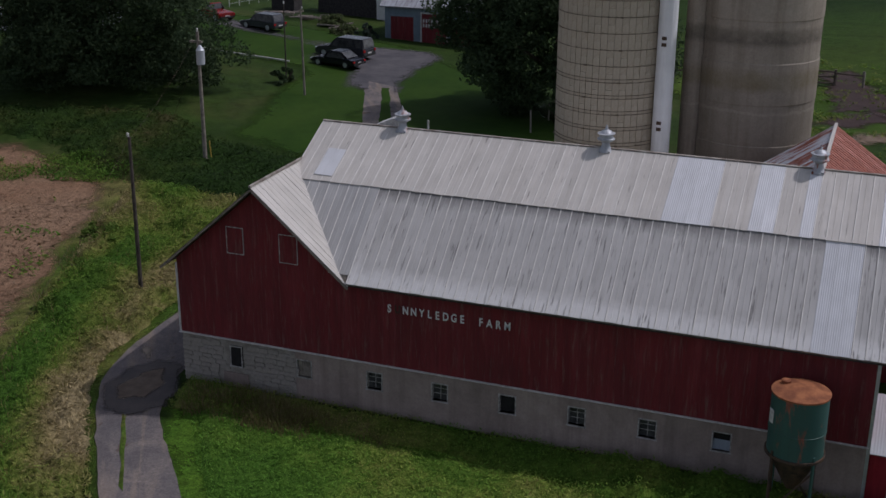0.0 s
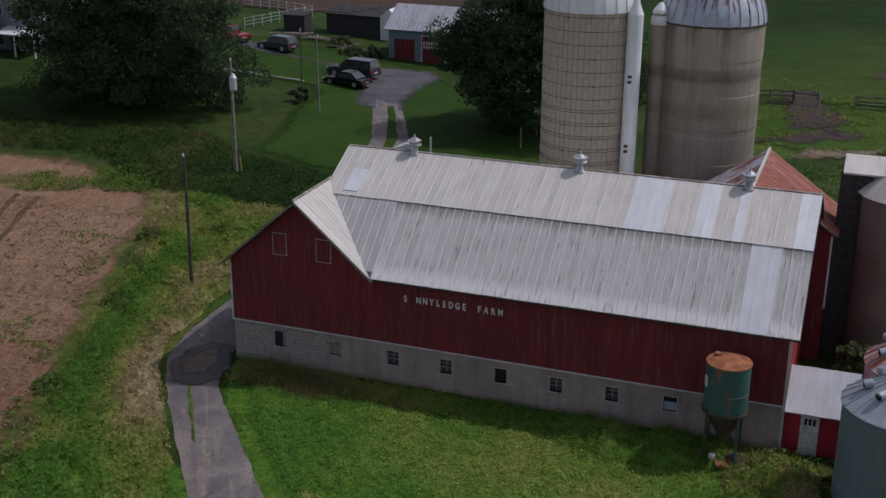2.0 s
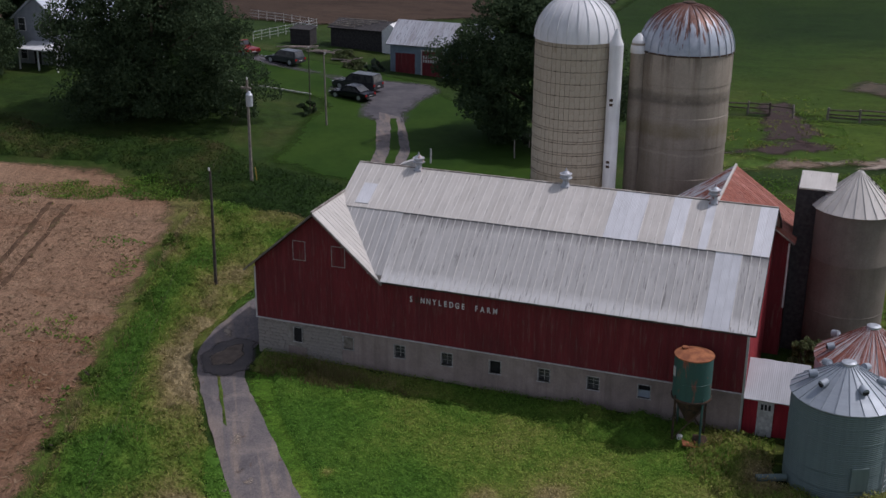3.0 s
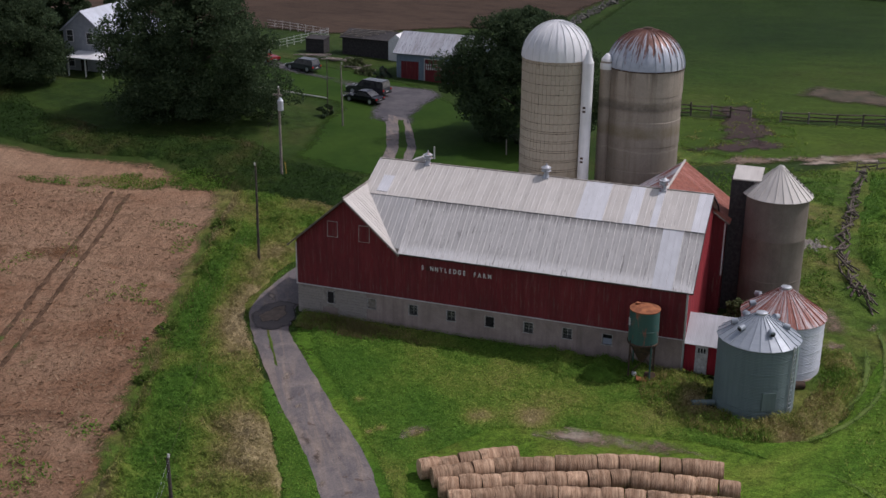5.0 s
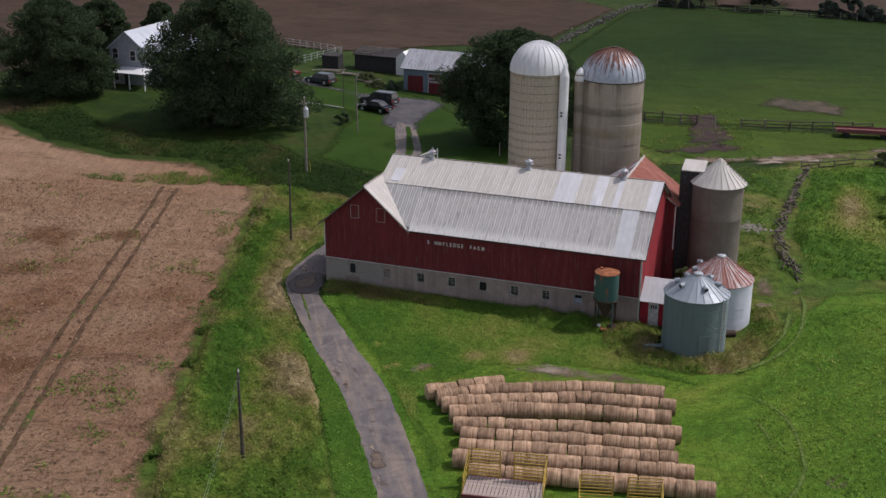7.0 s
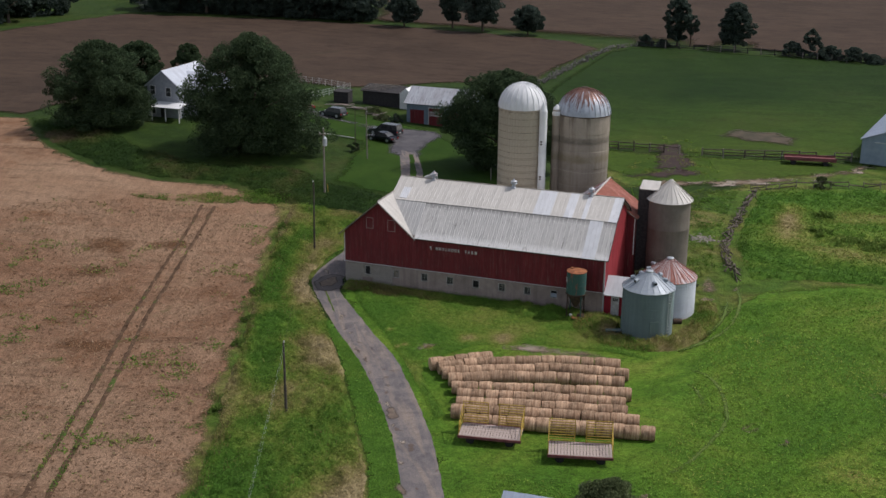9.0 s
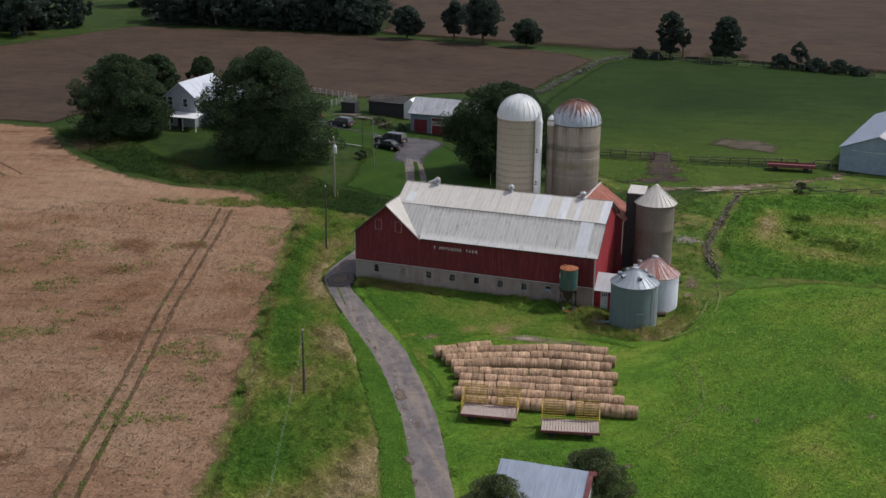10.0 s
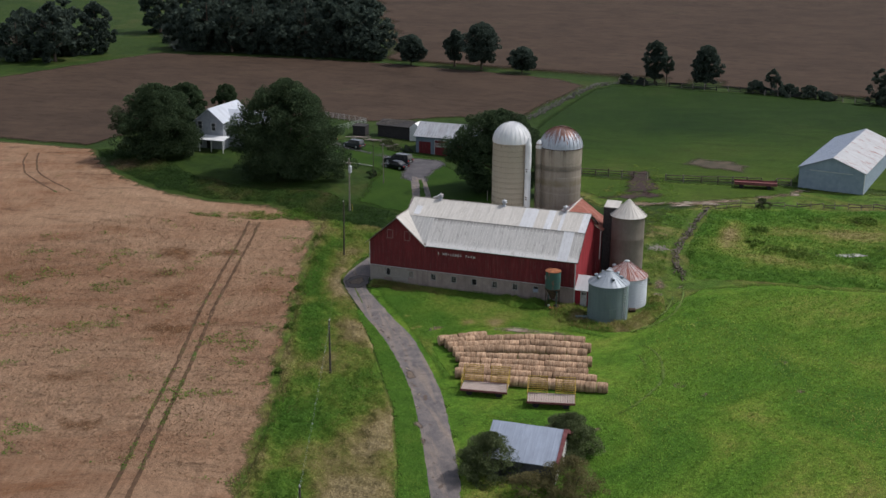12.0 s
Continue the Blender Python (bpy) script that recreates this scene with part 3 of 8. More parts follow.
# ---- mesh helpers ----
def mesh_of(name, bm, material, smooth=False):
    me = bpy.data.meshes.new(name)
    bm.normal_update()
    bm.to_mesh(me)
    bm.free()
    for mm in material if isinstance(material, (list, tuple)) else [material]:
        me.materials.append(mm)
    if smooth:
        me.polygons.foreach_set("use_smooth", [True] * len(me.polygons))
        me.set_sharp_from_angle(angle=radians(35))
    return me


def raw_mesh(name, verts, faces, material, smooth=False):
    me = bpy.data.meshes.new(name)
    me.from_pydata([tuple(v) for v in verts], [], [tuple(f) for f in faces])
    me.materials.append(material)
    if smooth:
        me.polygons.foreach_set("use_smooth", [True] * len(me.polygons))
    return me


def thing(name, at, label, category, group="", kind="", turn=0.0):
    ob = new(name)
    ob.empty_display_size = 0.3
    ob.matrix_basis = pose(*at, 0, 0, turn)
    return tagged(ob, label, category, group, kind)


def part(name, bm, material, parent, label="", at=None, smooth=False):
    """One mesh object under a thing or a part, in its parent's own axes."""
    me = bm if isinstance(bm, bpy.types.Mesh) else mesh_of(name, bm, material, smooth)
    ob = new(name, me)
    ob.parent = parent
    if at is not None:
        ob.matrix_basis = at
    if label:
        ob["label"] = label
    return ob


def box(bm, x0, x1, y0, y1, z0, z1, m=None):
    vs = [bm.verts.new((x, y, z)) for z in (z0, z1) for y in (y0, y1) for x in (x0, x1)]
    for f in ((0, 2, 3, 1), (4, 5, 7, 6), (0, 1, 5, 4), (2, 6, 7, 3), (0, 4, 6, 2), (1, 3, 7, 5)):
        bm.faces.new([vs[i] for i in f])
    if m is not None:
        bmesh.ops.transform(bm, matrix=m, verts=vs)
    return vs


def boxes(*dims):
    bm = bmesh.new()
    for d in dims:
        box(bm, *d)
    return bm


def beam(bm, a, b, w, h=None, n=4):
    """A bar between two points, with n sides."""
    a, b = Vector(a), Vector(b)
    h = h or w
    q = (b - a).to_track_quat("Z", "Y").to_matrix()
    rings = []
    for p in (a, b):
        rings.append([bm.verts.new(p + q @ Vector((math.cos(2 * math.pi * (i + 0.5) / n) * w / 2 * 1.2, math.sin(2 * math.pi * (i + 0.5) / n) * h / 2 * 1.2, 0))) for i in range(n)])
    for i in range(n):
        j = (i + 1) % n
        bm.faces.new((rings[0][i], rings[0][j], rings[1][j], rings[1][i]))
    bm.faces.new(rings[0][::-1])
    bm.faces.new(rings[1])


def beams(*segs, w=0.05, n=4):
    bm = bmesh.new()
    for a, b in segs:
        beam(bm, a, b, w, None, n)
    return bm


def prism(bm, outline, y0, y1):
    """An outline in x and z, pushed along y."""
    a = [bm.verts.new((x, y0, z)) for x, z in outline]
    b = [bm.verts.new((x, y1, z)) for x, z in outline]
    bm.faces.new(a)
    bm.faces.new(b[::-1])
    for i in range(len(a)):
        j = (i + 1) % len(a)
        bm.faces.new((a[j], a[i], b[i], b[j]))
    return a + b


def lathe(bm, profile, n=48, cap=True, wave=0.0):
    """A body of rotation from (radius, z) rows."""
    rings = []
    for r, z in profile:
        rings.append([bm.verts.new((math.cos(2 * math.pi * i / n) * r, math.sin(2 * math.pi * i / n) * r, z)) for i in range(n)])
    for a, b in zip(rings, rings[1:]):
        for i in range(n):
            j = (i + 1) % n
            bm.faces.new((a[i], a[j], b[j], b[i]))
    if cap:
        bm.faces.new(rings[0][::-1])
        bm.faces.new(rings[-1])


def lathed(*profile, n=48, cap=True):
    bm = bmesh.new()
    lathe(bm, profile, n, cap)
    return bm


# ---- the lie of the land ----
def height(x, y):
    b = 0.0
    for d in (-10, -5, 0, 5, 10):
        b = b + np.interp(np.asarray(y, float) + d, [-130, -20, 10, 25, 41, 66, 110, 215, 500, 3000], [-6, -2.6, -1.0, -0.45, 0.1, 1.2, 2.0, 3.6, 8, 30]) / 5
    d = np.maximum(-25 - np.asarray(x, float), 0)
    d = d * d / (d + 6)
    fall = 0.0
    for k in (-10, -5, 0, 5, 10):
        fall = fall + np.interp(np.asarray(y, float) + k, [20, 35, 50], [-0.11, -0.06, 0]) / 5
    side = 40 * np.tanh(d / 40) * fall
    knoll = 2.6 * np.exp(-((np.asarray(x) + 82) ** 2 + (np.asarray(y) - 98) ** 2) / 1250)
    return b + side + knoll


def zat(x, y):
    return float(height(x, y))


def value_noise(x, y, seed):
    """Smooth noise from 0 to 1 over whole arrays of places."""
    xi, yi = np.floor(x), np.floor(y)
    u, w = x - xi, y - yi
    u, w = u * u * (3 - 2 * u), w * w * (3 - 2 * w)

    def corner(i, j):
        h = ((xi + i).astype(np.int64) * 374761393 + (yi + j).astype(np.int64) * 668265263 + int(seed) * 144269504) & 0xFFFFFFFF
        h = ((h ^ (h >> 13)) * 1274126177) & 0xFFFFFFFF
        return ((h ^ (h >> 16)) & 0xFFFFFF) / 16777215.0
    return (corner(0, 0) * (1 - u) + corner(1, 0) * u) * (1 - w) + (corner(0, 1) * (1 - u) + corner(1, 1) * u) * w


def fbm(x, y, freq, seed=1, octaves=4, gain=0.55):
    out, amp, total = 0.0, 1.0, 0.0
    for k in range(octaves):
        a = 0.6 * k
        rx, ry = x * math.cos(a) - y * math.sin(a), x * math.sin(a) + y * math.cos(a)
        out = out + amp * value_noise(rx * freq + 17.3 * k, ry * freq - 9.1 * k, seed + k * 13)
        total += amp
        amp *= gain
        freq *= 2.07
    return out / total


def inside(poly, x, y):
    """Which of the places lie within an outline."""
    res = np.zeros(len(x), bool)
    for (ax, ay), (bx_, by_) in zip(poly, poly[1:] + poly[:1]):
        if ay != by_:
            res ^= ((ay > y) != (by_ > y)) & (x < ax + (y - ay) / (by_ - ay) * (bx_ - ax))
    return res


def depth_in(poly, x, y):
    """How far within an outline each place lies; negative outside."""
    d = np.full(len(x), 1e9)
    for (ax, ay), (bx_, by_) in zip(poly, poly[1:] + poly[:1]):
        ex, ey = bx_ - ax, by_ - ay
        u = np.clip(((x - ax) * ex + (y - ay) * ey) / (ex * ex + ey * ey), 0, 1)
        d = np.minimum(d, np.hypot(x - ax - u * ex, y - ay - u * ey))
    return np.where(inside(poly, x, y), d, -d)


SWARDS = []


def lie(x, y):
    """The height of the ground with the growth that stands on it."""
    z = height(x, y)
    for poly, rise, taper, ragged_by in SWARDS:
        d = depth_in(poly, x, y) + (fbm(x, y, 0.6, 77, 3) - 0.5) * ragged_by
        z = z + np.where(d > 0, rise(x, y) * np.clip(d / taper, 0, 1), 0)
    return z


def sward(name, poly, cell, rise, dry, material, label, taper=1.0, ragged_by=1.2, base=0.1):
    """Standing growth as one uneven sheet: hummocks of grass with their own relief."""
    ax, ay = np.array([p[0] for p in poly]), np.array([p[1] for p in poly])
    gx, gy = np.meshgrid(np.arange(ax.min() - 1, ax.max() + 1, cell), np.arange(ay.min() - 1, ay.max() + 1, cell))
    rows, cols = gx.shape
    rng = np.random.default_rng(rows * cols)
    x = (gx + rng.uniform(-0.3, 0.3, gx.shape) * cell).reshape(-1)
    y = (gy + rng.uniform(-0.3, 0.3, gx.shape) * cell).reshape(-1)
    d = depth_in(poly, x, y) + (fbm(x, y, 0.6, 77, 3) - 0.5) * ragged_by
    z = height(x, y) + np.where(d > 0, rise(x, y) * np.clip(d / taper, 0, 1) + np.clip(d * 4, 0, 1) * base, -0.12)
    i = (np.arange(rows - 1)[:, None] * cols + np.arange(cols - 1)[None]).reshape(-1)
    f = np.stack([i, i + 1, i + cols + 1, i + cols], -1)
    f = f[(d[f] > 0).any(1)]
    used, f = np.unique(f, return_inverse=True)
    f = f.reshape(-1, 4)
    v = np.stack([x, y, z], -1)[used]
    me = bpy.data.meshes.new(name)
    me.vertices.add(len(v))
    me.vertices.foreach_set("co", v.astype(np.float32).reshape(-1))
    me.loops.add(f.size)
    me.loops.foreach_set("vertex_index", f.astype(np.int32).reshape(-1))
    me.polygons.add(len(f))
    me.polygons.foreach_set("loop_start", np.arange(0, f.size, 4, dtype=np.int32))
    me.update(calc_edges=True)
    me.polygons.foreach_set("use_smooth", [True] * len(f))
    att = me.attributes.new("dry", "FLOAT", "POINT")
    att.data.foreach_set("value", dry(v[:, 0], v[:, 1]).astype(np.float32))
    me.materials.append(material)
    SWARDS.append((poly, lambda px, py: rise(px, py) + base - 0.08, taper, ragged_by))
    return tagged(new(name, me), label, "grass", kind="stuff")


def leafage(name, polys, density, size, tall, dry, material, seed, label, keep=None, tilt=0.55, stretch=1.0):
    """Single leaves and blade tips spread over the growth, most of them facing the sky."""
    rng = np.random.default_rng(seed)
    xs, ys = [], []
    for q in polys:
        x0, x1, y0, y1 = min(p[0] for p in q), max(p[0] for p in q), min(p[1] for p in q), max(p[1] for p in q)
        n = int((x1 - x0) * (y1 - y0) * density)
        x, y = x0 + (x1 - x0) * rng.random(n), y0 + (y1 - y0) * rng.random(n)
        ok = inside(q, x, y)
        if keep is not None:
            ok &= keep(x, y) > rng.random(n)
        xs.append(x[ok])
        ys.append(y[ok])
    x, y = np.concatenate(xs), np.concatenate(ys)
    n = len(x)
    z = lie(x, y) + rng.uniform(0.01, 1.0, n) ** 1.5 * tall + 0.08
    nrm = np.stack([rng.normal(0, tilt, n), rng.normal(0, tilt, n), np.ones(n)], -1)
    nrm /= np.linalg.norm(nrm, axis=1, keepdims=True)
    a = rng.uniform(0, 2 * np.pi, n)
    u = np.cross(nrm, np.stack([np.cos(a), np.sin(a), np.zeros(n)], -1))
    u /= np.linalg.norm(u, axis=1, keepdims=True)
    w = np.cross(nrm, u)
    c = np.stack([x, y, z], -1)
    sz = (size * rng.uniform(0.5, 1.3, n))[:, None]
    v = np.stack([c - u * sz * stretch, c + w * sz * 0.5, c + u * sz * stretch, c - w * sz * 0.5], 1).reshape(-1, 3)
    me = bpy.data.meshes.new(name)
    me.vertices.add(4 * n)
    me.vertices.foreach_set("co", v.astype(np.float32).reshape(-1))
    me.loops.add(4 * n)
    me.loops.foreach_set("vertex_index", np.arange(4 * n, dtype=np.int32))
    me.polygons.add(n)
    me.polygons.foreach_set("loop_start", np.arange(0, 4 * n, 4, dtype=np.int32))
    me.update(calc_edges=True)
    att = me.attributes.new("dry", "FLOAT", "POINT")
    att.data.foreach_set("value", np.repeat(dry(x, y) + rng.normal(0, 0.07, n), 4).astype(np.float32))
    me.materials.append(material)
    return tagged(new(name, me), label, "grass", kind="stuff")


def steps(lo, hi, fine_lo, fine_hi, fine, grow=1.35):
    out = list(np.arange(fine_lo, fine_hi + fine / 2, fine))
    d = fine
    while out[-1] < hi:
        d *= grow
        out.append(out[-1] + d)
    d = fine
    while out[0] > lo:
        d *= grow
        out.insert(0, out[0] - d)
    return np.array(out)


def build_ground():
    xs, ys = steps(-3500, 3500, -130, 80, 2.0), steps(-1500, 4500, -120, 230, 2.0)
    gx, gy = np.meshgrid(xs, ys)
    gz = height(gx, gy)
    v = np.stack([gx, gy, gz], -1).reshape(-1, 3)
    w = len(xs)
    i = (np.arange(len(ys) - 1)[:, None] * w + np.arange(w - 1)[None]).reshape(-1)
    f = np.stack([i, i + 1, i + w + 1, i + w], -1)
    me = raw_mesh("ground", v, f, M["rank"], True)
    return tagged(new("ground", me), "rough green grass ground, darkened for cloud shade", "ground", kind="structure")


build_ground()


def ragged(outline, step, amount, seed):
    """A closed outline cut into short steps, its edge uneven as grown."""
    pts, n = [], len(outline)
    for i in range(n):
        a, b = Vector(outline[i]), Vector(outline[(i + 1) % n])
        if (a - b).length > 300:
            pts.append(a)
            continue
        k = max(1, int((b - a).length / step))
        for j in range(k):
            p = a.lerp(b, j / k)
            d = noise.noise_vector(Vector((p.x * 0.35, p.y * 0.35, seed))) * amount + noise.noise_vector(Vector((p.x * 1.7, p.y * 1.7, seed + 9))) * amount * 0.4
            pts.append(p + Vector((d.x, d.y)))
    return pts


FADED = {}


def fading(material):
    """The same surface, thinning out into single tufts towards its edge."""
    if material.name in FADED:
        return FADED[material.name]
    m = material.copy()
    t = m.node_tree
    att = t.nodes.new("ShaderNodeAttribute")
    att.attribute_name = "inner"
    tc = t.nodes.new("ShaderNodeTexCoord")
    nz = t.nodes.new("ShaderNodeTexNoise")
    nz.inputs["Scale"].default_value, nz.inputs["Detail"].default_value, nz.inputs["Roughness"].default_value = 1.6, 5, 0.7
    t.links.new(tc.outputs["Object"], nz.inputs["Vector"])
    add = t.nodes.new("ShaderNodeMath")
    add.operation = "ADD"
    t.links.new(att.outputs["Fac"], add.inputs[0])
    t.links.new(nz.outputs[0], add.inputs[1])
    rp = t.nodes.new("ShaderNodeMapRange")
    rp.inputs["From Min"].default_value, rp.inputs["From Max"].default_value = 0.66, 1.2
    t.links.new(add.outputs[0], rp.inputs["Value"])
    out = t.nodes["Material Output"]
    old = out.inputs[0].links[0].from_socket
    clear = t.nodes.new("ShaderNodeBsdfTransparent")
    mx = t.nodes.new("ShaderNodeMixShader")
    t.links.new(rp.outputs[0], mx.inputs[0])
    t.links.new(clear.outputs[0], mx.inputs[1])
    t.links.new(old, mx.inputs[2])
    t.links.new(mx.outputs[0], out.inputs[0])
    FADED[material.name] = m
    return m


def patch(name, outline, lift, material, label, category, step=0.6, amount=0.5, cell=2.5, seed=3.0, fade=2.0):
    """A piece of land laid on the ground within an uneven outline."""
    from mathutils.geometry import delaunay_2d_cdt
    pts = ragged(outline, step, amount, seed)
    n = len(pts)
    xs, ys = [p.x for p in pts], [p.y for p in pts]
    inner = []
    span = max(max(xs) - min(xs), max(ys) - min(ys))
    c = max(cell, span / 130)
    ax, ay = np.array(xs), np.array(ys)
    bx, by = np.roll(ax, -1), np.roll(ay, -1)
    for y in np.arange(min(ys) + c / 2, max(ys), c):
        hit = (ay > y) != (by > y)
        cut = np.sort(ax[hit] + (y - ay[hit]) / (by[hit] - ay[hit]) * (bx[hit] - ax[hit]))
        for x0, x1 in zip(cut[::2], cut[1::2]):
            for x in np.arange(math.ceil(x0 / c) * c, x1, c):
                if x - x0 > 0.3 * c and x1 - x > 0.3 * c:
                    inner.append(Vector((x, y)))
    vs, _, fs, *_ = delaunay_2d_cdt(pts + inner, [], [list(range(n))], 1, 1e-4)
    me = raw_mesh(name, [(v.x, v.y, zat(v.x, v.y) + lift) for v in vs], fs, fading(material) if fade else material, True)
    bm = bmesh.new()
    bm.from_mesh(me)
    bmesh.ops.recalc_face_normals(bm, faces=bm.faces)
    if bm.faces and sum(f.normal.z for f in bm.faces) < 0:
        bmesh.ops.reverse_faces(bm, faces=bm.faces)
    bm.to_mesh(me)
    bm.free()
    if fade:
        co = np.array([(v.co.x, v.co.y) for v in me.vertices])
        edge = np.stack([ax, ay], -1)
        far = np.full(len(co), 1e9)
        for k in range(0, len(edge), 400):
            far = np.minimum(far, np.sqrt(((co[:, None] - edge[None, k:k + 400]) ** 2).sum(-1)).min(1))
        att = me.attributes.new("inner", "FLOAT", "POINT")
        att.data.foreach_set("value", np.clip(far / fade, 0, 1).astype(np.float32))
    return tagged(new(name, me), label, category, kind="structure")


patch("verge", [(-30, -130), (-20, -70), (-16, -40), (-19, -22), (-24, -3), (-30, 12), (-36, 29), (-42, 44), (-47, 57), (-49, 64), (-30, 64), (-30, 44), (-24, 30), (-13, 15), (-4, 0), (2, -12), (8, -40), (20, -80), (36, -130)],
      0.03, M["grass"], "weedy green and yellow lane verge", "grass", 0.8, 0.4, 2.5, 6.0, 2.5)
patch("dry_verge", [(-2, -40), (-7, -22), (-11.3, -12), (-13.6, -4.3), (-17.2, 0.2), (-16.2, 3), (-16.9, 6), (-17.8, 10.5), (-17.3, 13.5), (-16, 14.6), (-13.6, 10.6), (-10.6, 5.6), (-8, 0.8), (-5.2, -6), (-2.4, -13), (1, -22), (6, -40)],
      0.05, M["hay"], "band of tall dry yellow grass along the lane", "grass", 0.5, 0.9, 0.8, 9.0, 1.6)
patch("dry_verge", [(-24, 22), (-28, 30), (-32, 38), (-36.5, 46), (-39, 55), (-34, 56), (-30, 48), (-29.5, 41), (-27.5, 37), (-24, 32), (-21, 26.5), (-20, 24)],
      0.05, M["grass"], "tall olive grass along the upper lane", "grass", 0.5, 0.9, 0.8, 7.0, 4.0)
patch("rough_pasture", [(-6, 84), (0, 88), (8, 92), (4, 88), (2, 60), (2, 34), (11, 34), (14, 44), (20, 52), (60, 58), (330, 58), (330, 104), (60, 112), (24, 111.5), (4.7, 106.8), (-12, 105.5), (-18, 98)],
      0.03, M["grass"], "rough weedy pasture beside the barn", "grass", 0.8, 0.5, 2.5, 6.5, 3.0)
patch("stubble_field", [(-13.5, -30), (-16.2, -15.5), (-20.3, -2.9), (-23.8, 7), (-26.3, 12.2), (-29, 20.3), (-32.8, 29), (-38.2, 44), (-42, 54), (-44.4, 60.8), (-50, 63.5), (-56, 66.5), (-66, 64.5), (-77, 66.5), (-88, 72), (-95.5, 78), (-104, 87), (-127, 90), (-200, 92), (-330, 60), (-330, -120), (-30, -120)],
      0.06, M["stubble"], "harvested tan wheat stubble field with weeds", "field", 0.6, 0.4, 1.5, 3.0, 1.2)
patch("far_field", [(-37.5, 150), (-36.5, 172), (-34, 198), (-42.5, 206), (-60, 210), (-98, 215), (-125, 214), (-152, 210), (-168, 208), (-175, 183), (-182, 155), (-196, 128), (-330, 100), (-330, 94), (-127, 91.5), (-106, 88.5), (-103, 108), (-98, 124), (-80, 131), (-67, 131), (-52, 146)],
      0.14, M["shaded_field"], "brown harvested field behind the farmhouse, darkened for cloud shade", "field", 1.0, 0.7)
patch("distant_field", [(-172, 372), (-103, 226), (-99, 217), (-75, 214.5), (-58, 212), (-40, 210), (-30, 209), (0, 208), (34, 202), (120, 186), (700, 120), (1500, 800), (300, 1500), (-300, 1500), (-260, 560)],
      0.4, M["shaded_field"], "wide brown field past the hedgerow, darkened for cloud shade", "field", 1.5, 0.8)
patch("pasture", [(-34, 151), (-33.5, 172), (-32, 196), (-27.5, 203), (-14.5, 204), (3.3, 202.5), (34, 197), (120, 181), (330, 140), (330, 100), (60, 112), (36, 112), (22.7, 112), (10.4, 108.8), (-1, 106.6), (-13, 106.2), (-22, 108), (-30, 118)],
      0.08, M["pasture"], "green grazed pasture, darkened far off for cloud shade", "pasture", 0.8, 0.4)
# gate area takes the darker pasture colour to carry the shade there
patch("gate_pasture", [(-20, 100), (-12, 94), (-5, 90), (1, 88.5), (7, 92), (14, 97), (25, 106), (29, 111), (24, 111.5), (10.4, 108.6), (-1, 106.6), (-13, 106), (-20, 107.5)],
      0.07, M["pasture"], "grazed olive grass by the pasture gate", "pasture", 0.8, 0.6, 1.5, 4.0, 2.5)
patch("mown_strip", [(-25, 29.2), (-22.8, 26.6), (-19.5, 22.3), (-16.9, 17.8), (-13, 11), (-9.6, 5.5), (-7.2, 0), (-4.5, -6), (-2.5, -11), (1.5, -22), (4.5, -30), (7, -40), (7.5, -40), (4.2, -19), (1.1, -9.8), (-3.6, 0.5), (-8.2, 9.5), (-12.5, 16.5), (-17.2, 23), (-21.6, 28), (-24.4, 31)],
      0.07, M["strip"], "mown bright green strip along the lane", "grass", 0.5, 0.15, 0.8, 3.0, 0.5)
patch("meadow", [(-28, 41.6), (-26.5, 36), (-22.2, 30), (-17, 23.5), (-12, 16.3), (-8, 10.5), (-4, 3.6), (0.4, -6), (3, -14), (5, -30), (18, -80), (34, -130), (330, -130), (330, 62), (60, 63), (40, 60), (24, 58), (15.5, 53), (13.2, 47), (11.8, 40), (9.5, 35.5), (3.5, 36.5), (1.5, 42), (-8, 42.5), (-18, 42.5)],
      0.06, M["meadow"], "bright green mown meadow in front of the barn", "meadow", 0.6, 0.45)
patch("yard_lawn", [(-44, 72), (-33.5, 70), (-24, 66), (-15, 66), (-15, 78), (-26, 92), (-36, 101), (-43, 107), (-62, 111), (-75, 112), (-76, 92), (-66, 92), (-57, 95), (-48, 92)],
      0.06, M["lawn"], "green mown farmyard lawn, darkened for cloud shade", "lawn", 0.7, 0.4)


def ribbon(name, rows, lift, material, label, category, wobble=0.07, seed=1.0):
    """A road from rows of its left and right edge."""
    out_l, out_r = [], []
    for (a, b), (c, d) in zip(rows, rows[1:]):
        a, b, c, d = (Vector(p) for p in (a, b, c, d))
        k = max(1, int((c - a).length / 0.7))
        for j in range(k):
            u = j / k
            out_l.append(a.lerp(c, u))
            out_r.append(b.lerp(d, u))
    for _ in range(6):
        for line in (out_l, out_r):
            line[1:-1] = [(line[i - 1] + line[i] * 2 + line[i + 1]) / 4 for i in range(1, len(line) - 1)]
    verts, faces, m = [], [], 7
    for i, (a, b) in enumerate(zip(out_l, out_r)):
        a = a + Vector((noise.noise(Vector((a.x, a.y, seed))) * wobble * 2, noise.noise(Vector((a.y * 0.7, a.x, seed))) * wobble))
        b = b + Vector((noise.noise(Vector((b.x, b.y, seed + 5))) * wobble * 2, noise.noise(Vector((b.y * 0.7, b.x, seed + 5))) * wobble))
        for j in range(m):
            p = a.lerp(b, j / (m - 1))
            verts.append((p.x, p.y, zat(p.x, p.y) + lift - (0.03 if j in (0, m - 1) else 0)))
        if i:
            for j in range(m - 1):
                k = i * m + j
                faces.append((k - m, k - m + 1, k + 1, k))
    return tagged(new(name, raw_mesh(name, verts, faces, material, True)), label, category, kind="structure")


